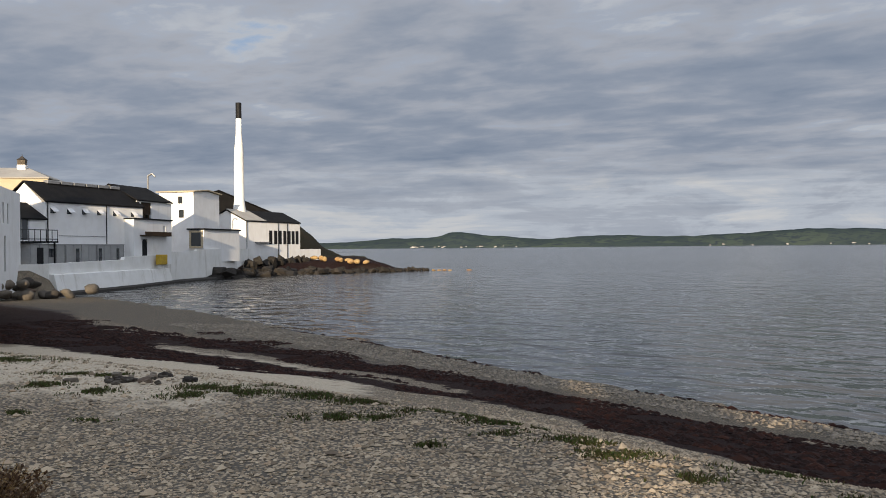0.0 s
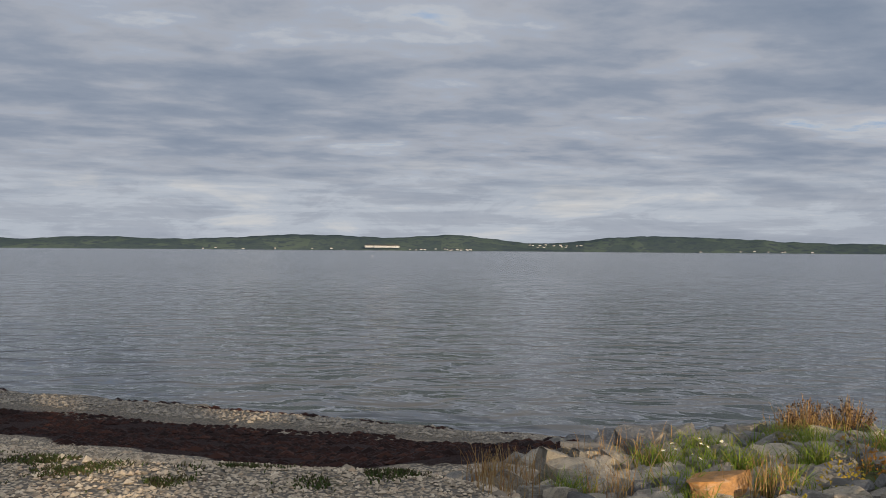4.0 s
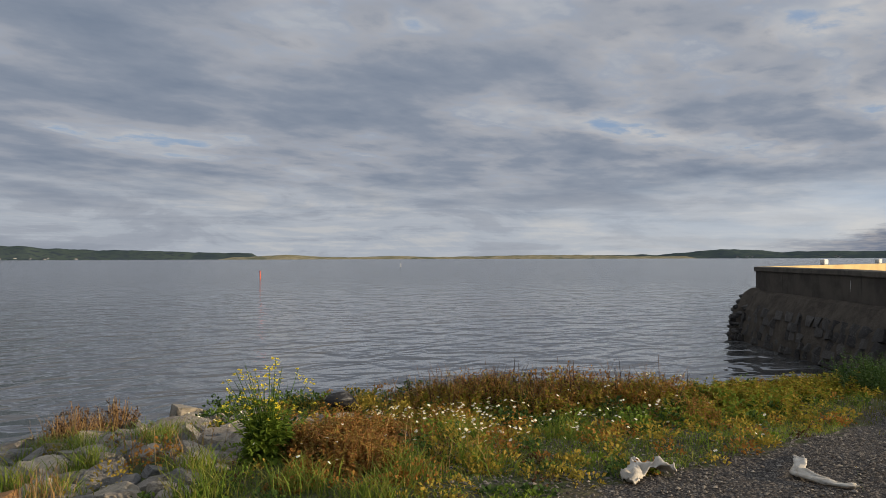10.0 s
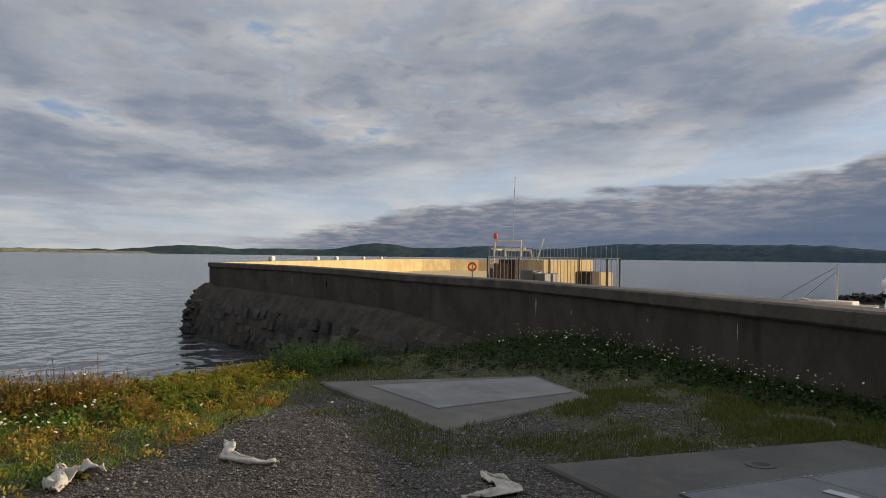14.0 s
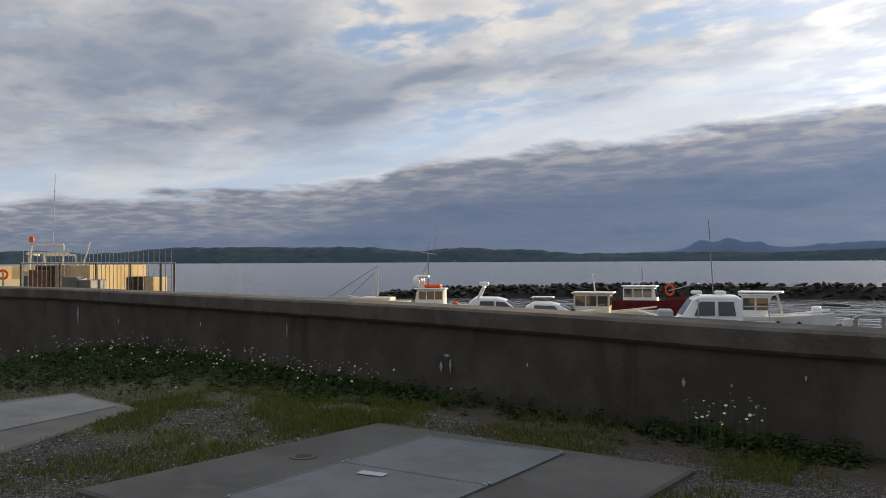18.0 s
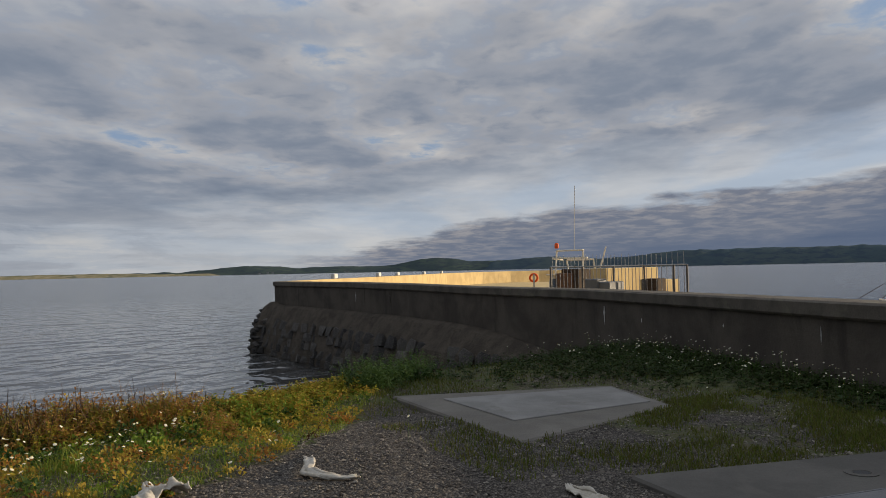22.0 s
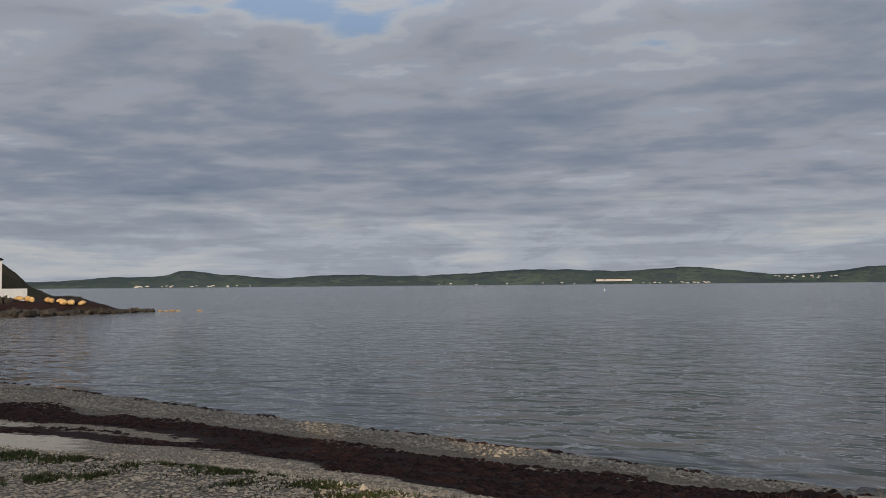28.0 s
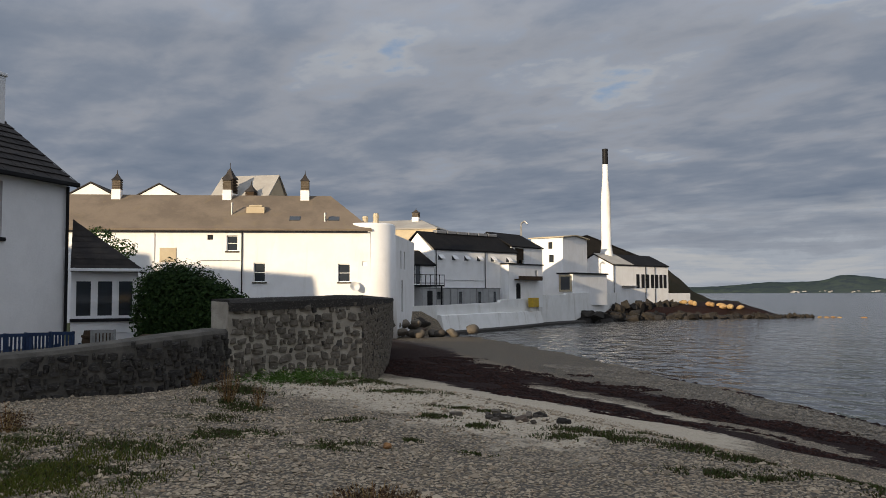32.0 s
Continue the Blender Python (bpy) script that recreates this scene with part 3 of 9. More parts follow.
def wall_with_openings(bm, w, h, t, openings, y0=0.0, z0=0.0):
    """A wall of width w, height h, thickness t, with real holes (x0, x1, z0, z1)."""
    xs = sorted({0.0, w, *[o[0] for o in openings], *[o[1] for o in openings]})
    zs = sorted({z0, h, *[o[2] for o in openings], *[o[3] for o in openings]})
    nx, nz = len(xs) - 1, len(zs) - 1

    def full(i, j):
        if not (0 <= i < nx and 0 <= j < nz):
            return False
        xm, zm = (xs[i] + xs[i + 1]) / 2, (zs[j] + zs[j + 1]) / 2
        return not any(o[0] < xm < o[1] and o[2] < zm < o[3] for o in openings)

    vs = {}

    def V(i, k, j):
        if (i, k, j) not in vs:
            vs[i, k, j] = bm.verts.new((xs[i], y0 + k * t, zs[j]))
        return vs[i, k, j]

    for i in range(nx):
        for j in range(nz):
            if not full(i, j):
                continue
            bm.faces.new((V(i, 0, j), V(i + 1, 0, j), V(i + 1, 0, j + 1), V(i, 0, j + 1)))
            bm.faces.new((V(i, 1, j), V(i, 1, j + 1), V(i + 1, 1, j + 1), V(i + 1, 1, j)))
            if not full(i - 1, j):
                bm.faces.new((V(i, 0, j), V(i, 0, j + 1), V(i, 1, j + 1), V(i, 1, j)))
            if not full(i + 1, j):
                bm.faces.new((V(i + 1, 0, j), V(i + 1, 1, j), V(i + 1, 1, j + 1), V(i + 1, 0, j + 1)))
            if not full(i, j - 1):
                bm.faces.new((V(i, 0, j), V(i, 1, j), V(i + 1, 1, j), V(i + 1, 0, j)))
            if not full(i, j + 1):
                bm.faces.new((V(i, 0, j + 1), V(i + 1, 0, j + 1), V(i + 1, 1, j + 1), V(i, 1, j + 1)))
    return bm


def window_unit(parent, x0, x1, z0, z1, frame_mat, y=0.12, bars=(1, 1), sill=True, glass=None, name="window", sill_mat=None):
    """A glazed window in its opening: frame, pane, sill."""
    w = part(name, bmesh.new(), frame_mat, parent)
    bm = bmesh.new()
    fw = min(0.07, (x1 - x0) * 0.1)
    for a, b_, c, d in ((x0, x0 + fw, z0, z1), (x1 - fw, x1, z0, z1), (x0 + fw, x1 - fw, z0, z0 + fw), (x0 + fw, x1 - fw, z1 - fw, z1)):
        box(bm, a, b_, y, y + 0.07, c, d)
    for i in range(1, bars[0]):
        xm = x0 + (x1 - x0) * i / bars[0]
        box(bm, xm - 0.025, xm + 0.025, y + 0.005, y + 0.06, z0 + fw, z1 - fw)
    for i in range(1, bars[1]):
        zm = z0 + (z1 - z0) * i / bars[1]
        box(bm, x0 + fw, x1 - fw, y + 0.008, y + 0.055, zm - 0.025, zm + 0.025)
    me = finish("window_frame", bm, frame_mat)
    w.data = me
    bm = bmesh.new()
    box(bm, x0 + 0.01, x1 - 0.01, y + 0.03, y + 0.045, z0 + 0.01, z1 - 0.01)
    part("pane", bm, glass or GLASS, w)
    if sill:
        bm = bmesh.new()
        box(bm, x0 - 0.1, x1 + 0.1, -0.08, y, z0 - 0.12, z0 - 0.004, 0.01)
        part("window_sill", bm, sill_mat or BLACK_PAINT, w)
    return w


# ---- ground: one sheet, from the shore out to the horizon ----
CREST = [(-30, 22), (-14, 15.5), (-10, 14.3), (-6, 12.2), (-2, 9.6), (1, 6.9), (2.4, 5.7), (3.4, 4.85), (4.4, 4.6), (5.4, 5.2), (6.4, 5.5), (7.8, 5.0), (9.0, 3.6), (9.6, 2.0), (9.9, 0.3), (10.0, -1.2), (10.1, -2.3), (10.5, -3.2), (11.2, -4.2), (11.8, -5.8), (12.2, -7.8), (12.6, -10), (12.8, -14)]
SHORE = [(-36, 72), (-28.7, 68.5), (-17.5, 54.5), (-8.5, 41.2), (-1.5, 31.8), (1.2, 27.8), (5.6, 22), (8.6, 17.8), (10.5, 14.9), (11.8, 12.9), (12.6, 10.8), (14, 8.3), (15.6, 6), (17, 3.2), (18, 0), (20, -3.4), (22.8, -7), (25.6, -10.2), (26.5, -15)]
LEVEL = 2.38  # the gravelled bank above the water
# low mats of grass on the shingle: place, spread, height
MATS = [(-7.6, 5.4, 0.96, 0.128), (-8.4, 6.4, 0.8, 0.128), (-6.6, 4.4, 0.72, 0.128), (-6.5, 12.0, 0.64, 0.12), (1.68, 5.66, 0.2, 0.128), (2.4, 5.95, 0.32, 0.08), (2.75, 5.1, 0.28, 0.08), (3.3, 5.0, 0.28, 0.08), (-8.3, 9.7, 0.4, 0.24), (-9.0, 10.9, 0.56, 0.24), (-7.7, 9.4, 0.4, 0.12), (-6.9, 7.6, 0.56, 0.128), (-6.9, 6.6, 0.72, 0.16), (-6.3, 5.5, 0.72, 0.16), (-7.3, 5.0, 0.72, 0.16), (-6.5, 7.9, 0.48, 0.112), (-8.6, 12.6, 0.72, 0.16), (-7.9, 13.2, 0.56, 0.128), (-5.8, 9.0, 0.32, 0.08), (-7.6, 8.6, 0.48, 0.112), (-4.9, 7.55, 0.43, 0.1), (-4.83, 9.54, 0.32, 0.09), (-5.01, 10.69, 0.31, 0.09), (-2.77, 9.39, 0.38, 0.09), (-2.27, 9.03, 0.32, 0.09), (-1.43, 8.92, 0.39, 0.09), (-0.9, 8.6, 0.29, 0.09), (-1.2, 7.84, 0.27, 0.09), (-0.2, 8.1, 0.42, 0.09), (0.55, 7.5, 0.36, 0.1), (0.48, 7.05, 0.18, 0.09), (-0.92, 7.67, 0.2, 0.08), (-3.36, 7.84, 0.18, 0.08), (-4.32, 8.04, 0.12, 0.09), (-4.33, 10.44, 0.22, 0.09), (0.2, 7.9, 0.27, 0.09), (-0.66, 7.72, 0.13, 0.08), (-4.06, 9.14, 0.3, 0.09), (-2.89, 8.91, 0.24, 0.09), (-0.14, 6.72, 0.12, 0.08), (-1.99, 9.54, 0.25, 0.09), (1.3, 6.3, 0.3, 0.1), (1.1, 6.7, 0.3, 0.1)]


def seg_dist(P, line):
    best = np.full(len(P), 1e9)
    for (ax, ay), (bx, by) in zip(line, line[1:]):
        a, d = np.array([ax, ay]), np.array([bx - ax, by - ay])
        s = np.clip(((P - a) @ d) / (d @ d), 0, 1)
        best = np.minimum(best, np.linalg.norm(P - a - s[:, None] * d, axis=1))
    return best


def inside(P, poly):
    c = np.zeros(len(P), bool)
    n = len(poly)
    for i in range(n):
        (x1, y1), (x2, y2) = poly[i], poly[(i + 1) % n]
        if y1 == y2:
            continue
        hit = ((P[:, 1] < y1) != (P[:, 1] < y2)) & (P[:, 0] < (x2 - x1) * (P[:, 1] - y1) / (y2 - y1) + x1)
        c ^= hit
    return c


# plan of the quay on which the distillery stands, and of the low headland beyond it
QUAY = [(-34.6, 70), (-33.0, 108), (-29.5, 124), (-24.5, 142), (-23, 150), (-40, 190), (-200, 230), (-300, 100), (-300, 40), (-60, 40), (-40, 66)]
HEAD = [(-33, 108), (-29, 116), (-25, 124), (-17, 130), (-10, 133.5), (-7, 137), (-9, 150), (-12, 175), (-20, 230), (-45, 240), (-60, 200), (-50, 140)]
HARBOUR = [(-3.6, -7.6), (1.0, -8.3), (2.4, -8.6), (4.25, -9.05), (6.8, -9.75), (10.4, -10.65), (15.85, -11.85), (22, -12), (400, -12), (400, -400), (-400, -400), (-400, -120), (-60, -56), (-4.2, -48), (-4.2, -30)]
SHORE_POLY = SHORE + [(26.5, -400), (-400, -400), (-400, 71)]
CREST_POLY = CREST + [(16, -400), (-400, -400), (-400, 22)]


def ground_height(P):
    dW, dC = seg_dist(P, SHORE), seg_dist(P, CREST)
    land, flat = inside(P, SHORE_POLY), inside(P, CREST_POLY)
    s = np.where(flat, 0.0, dC / (dC + dW + 1e-6))
    z = np.where(land, LEVEL * (1 - s), -0.10 * np.minimum(dW, 30))
    z = np.where(land & ~flat, z - 0.32 * np.sin(np.pi * s), z)
    # the bank settles towards its stony edge
    z = z - np.where(flat, 0.27 * np.clip(1 - dC / 2.6, 0, 1), np.where(land, 0.27 * np.clip(1 - dC / 2.0, 0, 1), 0)) * np.clip((P[:, 0] - 3.4) / 1.0, 0, 1) * np.clip((9.6 - P[:, 0]) / 1.5, 0, 1)
    hb = inside(P, HARBOUR)
    z = np.where(hb, -2.0, z)
    q = inside(P, QUAY)
    z = np.where(q, 2.3, z)
    h = inside(P, HEAD)
    dh = seg_dist(P, HEAD + HEAD[:1])
    z = np.where(h & ~q, np.maximum(z, np.minimum(0.30 * dh, 1.7) + 0.2), z)
    gx = np.minimum(1, np.hypot(P[:, 0], P[:, 1]) / 4)
    rough = np.array([noise.fractal((x * 0.35, y * 0.35, 0.0), 1.0, 2.0, 4) if abs(x) < 120 and abs(y) < 160 else 0.0 for x, y in P])
    z = z + rough * np.where(h, 0.5, 0.055) * np.where(q, 0.1, 1)
    return z, s, land, flat, q, h


def axis(n, lim, k):
    u = np.linspace(-1, 1, n)
    return np.sinh(k * u) / np.sinh(k) * lim


def make_ground():
    nx, ny = 330, 330
    xs, ys = axis(nx, 4800, 7.6), axis(ny, 4800, 7.6)
    xs, ys = xs + 2.0, ys + 6.0
    gx, gy = np.meshgrid(xs, ys)
    P = np.stack([gx.ravel(), gy.ravel()], 1)
    z, s, land, flat, q, h = ground_height(P)
    z = np.where(np.hypot(P[:, 0], P[:, 1]) > 1500, -3.0, z)
    verts = np.column_stack([P, z])
    idx = np.arange(nx * ny).reshape(ny, nx)
    faces = np.stack([idx[:-1, :-1], idx[:-1, 1:], idx[1:, 1:], idx[1:, :-1]], -1).reshape(-1, 4)
    me = bpy.data.meshes.new("ground")
    me.from_pydata(verts.tolist(), [], faces.tolist())
    me.materials.append(GROUND)
    me.polygons.foreach_set("use_smooth", [True] * len(me.polygons))
    x, y = P[:, 0], P[:, 1]

    def put(name, val):
        a = me.attributes.new(name, "FLOAT", "POINT")
        a.data.foreach_set("value", np.clip(val, 0, 1).astype(np.float32))

    def bandf(v, a, b_, soft):
        return np.clip((v - a) / soft, 0, 1) * np.clip((b_ - v) / soft, 0, 1)

    beach = np.clip((11.8 - x) / 1.2, 0, 1) * (y > 3)
    slope = land & ~flat & ~q
    dC = seg_dist(P, CREST)
    sb = np.where(flat, -dC / 12, s)
    inner = np.interp(x, [-24, -14, -8, -2, 1, 3, 5, 6], [0.1, 0.38, 0.38, 0.44, 0.44, 0.36, 0.12, 0.05])
    outer = np.interp(x, [-24, -14, -7, 0, 4, 12], [0.82, 0.72, 0.80, 0.82, 0.78, 0.70])
    k1 = np.clip((sb - inner + 0.06) / 0.16, 0, 1) * np.clip((outer + 0.03 - sb) / 0.12, 0, 1)
    # a bare strip runs between two lines of weed
    k1 = k1 * (1 - 0.85 * bandf(sb, 0.535, 0.665, 0.04) * np.clip((x + 12) / 3, 0, 1) * np.clip((2.0 - x) / 2.5, 0, 1))
    put("weed", np.where(slope, k1 * beach, np.where(h & ~q, 1.0, 0)))
    put("wet", np.where(slope, bandf(sb, 0.70, 1.6, 0.12), 0) * beach)
    west = np.clip((0.5 - x) / 4, 0, 1)
    put("sand", (west * bandf(sb, -0.30, 0.72, 0.2) * 0.70 + (1 - west) * bandf(sb, -0.06, 0.60, 0.16) * 0.50) * np.clip((1.0 - x) / 3, 0, 1) * (y > 4) * np.clip((x + 15) / 3, 0, 1))
    put("gravel", np.clip((x + 3.5) / 5, 0, 1) * np.clip((2.6 - y) / 4, 0, 1) * flat)
    wl = seg_dist(P, WALL_LINE)
    poly = [(5.0, 2.7), (5.0, 1.2), (5.4, 0.1), (6.2, -0.7), (6.8, -1.6), (8.0, -2.8), (9.9, -3.9), (11.5, -4.6), (12.2, -5.3), (11.0, -3.4), (10.2, -1.2), (10.1, 0.6), (9.9, 2.2), (9.0, 3.9), (7.9, 5.2), (6.2, 6.0), (4.5, 5.4), (3.9, 4.3)]
    veg = np.where(inside(P, poly), 1.0, np.clip(1 - seg_dist(P, poly + poly[:1]) / 0.35, 0, 1))
    strip = np.clip(1.5 - wl / 0.9, 0, 1) * (y < 0) * (x > -4)
    lawn = np.zeros(len(P))
    for mx, my, mr, _ in MATS:
        lawn = np.maximum(lawn, 0.8 * np.exp(-((x - mx) / (mr * 0.9)) ** 2 - ((y - my) / (mr * 0.5)) ** 2))
    put("turf", np.maximum.reduce([lawn, veg * 0.75, np.where(h & ~q, 0.42, 0), strip * 0.55, np.where((x > 4) & (x < 9) & (y < -4.8) & flat, 0.52, 0), np.where((x > 8.6) & (x < 17) & (y < -4) & (wl < 6.5), 0.62, 0), np.where((x < -5) & (y < 9) & (y > 2), 0.34, 0), np.where((x < -7) & (y > 9) & flat, 0.3, 0)]))
    put("soil", np.maximum.reduce([strip * 1.0, veg * 0.75, np.where(h & ~q, 1.0, 0), np.where((x > 8.6) & (x < 17) & (y < -4) & (wl < 6.5), 0.9, 0)]))
    put("under", np.where(z < -0.06, 1.0, 0.0))
    return tagged(new("ground", me), "shingle beach with sand, dark seaweed and gravel", "ground", kind="structure")


# the harbour wall: plan of its near face, and the height of its top along it
WALL_LINE = [(-14, -5.6), (-6, -6.9), (-0.4, -7.7), (1.0, -7.95), (2.4, -8.25), (4.25, -8.72), (6.8, -9.4), (10.4, -10.3), (15.85, -11.5), (22, -11.65), (26.5, -11.68), (32.3, -11.6), (41.6, -10.85)]
WALL_TOP = [3.38, 3.38, 3.39, 3.40, 3.42, 3.44, 3.45, 3.45, 3.45, 3.457, 3.51, 3.54, 3.55]
ground = make_ground()

# ---- the sea ----
bm = bmesh.new()
xs, ys = axis(60, 4900, 5), axis(60, 4900, 5)
rows_v = [[bm.verts.new((x, y, 0.0)) for x in xs] for y in ys]
for A, B in zip(rows_v, rows_v[1:]):
    for i in range(len(A) - 1):
        bm.faces.new((A[i], A[i + 1], B[i + 1], B[i]))
tagged(part("water", bm, WATER), "grey rippled water of a sheltered sea loch", "water", kind="structure")

# ---- far shores: ridges built from rounded humps (bearing, half width in degrees, height in metres) ----
def far_ridge(name, label, mat, dist, az0, az1, humps, floor, depth=500, rough=5.0, step_deg=0.25, seed=0.0):
    n = int((az1 - az0) / step_deg) + 1
    bm = bmesh.new()
    prof = [(0.0, 0.0), (25.0, 0.10), (0.35 * depth, 0.55), (0.7 * depth, 0.9), (depth, 1.0), (1.5 * depth, 0.3)]
    cols = []
    for i in range(n):
        az = az0 + (az1 - az0) * i / (n - 1)
        h = floor + sum(hh * math.exp(-abs((az - a) / w) ** 2.2) for a, w, hh in humps)
        h += rough * noise.fractal((az * 0.9 + seed, seed, 0), 1.0, 2.0, 5)
        taper = min(1.0, (az - az0) / 0.8, (az1 - az) / 0.8)
        h = max(0.6, h * max(0.0, taper))
        a = radians(az)
        col = []
        for d, k in prof:
            r = dist + d * 0.6
            zz = h * k * r / (dist + depth * 0.6) * (1 + 0.12 * noise.noise((az * 1.7, d * 0.01, seed)) * (0 < k < 1)) if k else -1.0
            col.append(bm.verts.new((r * math.sin(a), r * math.cos(a), zz)))
        cols.append(col)
    for A, B in zip(cols, cols[1:]):
        for j in range(len(prof) - 1):
            bm.faces.new((A[j], B[j], B[j + 1], A[j + 1]))
    return tagged(part(name, bm, mat, smooth=True), label, "hill", kind="structure")


K = 4300 * math.tan(radians(1.0))  # metres of height for one degree, at the ridges' distance
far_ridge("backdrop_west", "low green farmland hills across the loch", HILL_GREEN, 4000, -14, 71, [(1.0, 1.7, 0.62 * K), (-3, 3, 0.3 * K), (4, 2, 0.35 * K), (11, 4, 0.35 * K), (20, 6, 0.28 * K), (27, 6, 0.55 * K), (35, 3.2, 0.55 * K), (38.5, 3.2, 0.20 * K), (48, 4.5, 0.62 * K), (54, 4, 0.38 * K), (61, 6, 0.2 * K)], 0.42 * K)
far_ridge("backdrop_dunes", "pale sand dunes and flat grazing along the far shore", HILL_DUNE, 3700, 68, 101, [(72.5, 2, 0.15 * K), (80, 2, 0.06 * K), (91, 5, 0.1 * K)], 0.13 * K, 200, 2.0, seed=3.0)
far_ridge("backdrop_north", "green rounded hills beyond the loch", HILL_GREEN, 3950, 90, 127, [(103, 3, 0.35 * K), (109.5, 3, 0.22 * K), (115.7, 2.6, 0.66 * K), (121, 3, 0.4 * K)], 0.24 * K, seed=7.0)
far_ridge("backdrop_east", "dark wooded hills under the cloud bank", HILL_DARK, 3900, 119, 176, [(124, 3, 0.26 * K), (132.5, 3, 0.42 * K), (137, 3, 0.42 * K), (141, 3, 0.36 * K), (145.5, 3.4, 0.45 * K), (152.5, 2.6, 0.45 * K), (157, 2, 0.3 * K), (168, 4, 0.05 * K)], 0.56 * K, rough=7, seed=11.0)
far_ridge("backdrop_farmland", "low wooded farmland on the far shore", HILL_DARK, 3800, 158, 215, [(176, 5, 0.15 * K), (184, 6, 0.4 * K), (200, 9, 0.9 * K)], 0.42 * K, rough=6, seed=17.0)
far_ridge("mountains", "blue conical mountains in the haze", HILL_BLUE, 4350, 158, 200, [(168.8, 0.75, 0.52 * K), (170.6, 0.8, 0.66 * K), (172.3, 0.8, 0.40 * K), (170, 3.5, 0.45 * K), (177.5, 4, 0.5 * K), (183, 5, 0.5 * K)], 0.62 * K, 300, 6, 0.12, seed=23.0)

MOUND = surface("rough_heath", (0.034, 0.032, 0.016), (0.050, 0.036, 0.020), 0.95, scale=0.25, grain=2.5, relief=0.8, depth=0.4, stain=(0.02, 0.024, 0.011), stain_amount=0.6)
far_ridge("grassy_mound", "dark rough grassy mound behind the warehouse", MOUND, 150, -14, -5.0, [(-11.2, 2.3, 9.0)], 2.0, 100, 0.8, seed=31.0)

# ---- the harbour wall ----
def line_pts(line, tops, stepm):
    out = []
    for (a, b_, ta, tb) in zip(line, line[1:], tops, tops[1:]):
        L = math.hypot(b_[0] - a[0], b_[1] - a[1])
        n = max(1, round(L / stepm))
        out += [(a[0] + (b_[0] - a[0]) * i / n, a[1] + (b_[1] - a[1]) * i / n, ta + (tb - ta) * i / n) for i in range(n)]
    out.append((*line[-1], tops[-1]))
    return out


def offset_line(pts, off):
    """Points moved sideways, to the right of the running direction when off is positive."""
    out = []
    for i, p in enumerate(pts):
        a, b_ = pts[max(0, i - 1)], pts[min(len(pts) - 1, i + 1)]
        d = Vector((b_[0] - a[0], b_[1] - a[1])).normalized()
        out.append((p[0] + d.y * off, p[1] - d.x * off))
    return out


def strip_wall(bm, pts, prof, wob=0.0):
    """Sweep an upright profile [(offset to the far side, height or ('top', h))] along the line."""
    lines = []
    for off, z in prof:
        o = offset_line(pts, off)
        lines.append([bm.verts.new((x + wob * noise.noise((x * 1.3, y * 1.3, off * 7 + (z if not isinstance(z, tuple) else 9))), y + wob * noise.noise((y * 1.1, x * 1.2, off + 3)), (pts[i][2] + z[1]) if isinstance(z, tuple) else z)) for i, (x, y) in enumerate(o)])
    n = len(prof)
    for k in range(n):
        A, B = lines[k], lines[(k + 1) % n]
        for i in range(len(pts) - 1):
            bm.faces.new((A[i], A[i + 1], B[i + 1], B[i]))
    bm.faces.new([l[0] for l in lines])
    bm.faces.new([l[-1] for l in lines][::-1])
    return bm


wall_pts = line_pts(WALL_LINE, WALL_TOP, 0.35)
harbour_wall = thing("wall_harbour", pose(0, 0, 0), "long weathered concrete harbour wall with a thick cap", "wall", kind="structure")
bm = bmesh.new()
strip_wall(bm, wall_pts, [(0.10, -0.5), (0.06, 2.3), (0.045, ("t", -0.22)), (0.50, ("t", -0.22)), (0.52, -0.5)], 0.012)
part("wall_face", bm, CONCRETE, harbour_wall)
bm = bmesh.new()
strip_wall(bm, wall_pts, [(0.0, ("t", -0.235)), (-0.03, ("t", -0.20)), (-0.035, ("t", -0.03)), (0.01, ("t", 0.0)), (0.53, ("t", 0.005)), (0.57, ("t", -0.03)), (0.57, ("t", -0.235))], 0.014)
part("wall_cap", bm, CAP, harbour_wall, "worn concrete cap, paler on top")

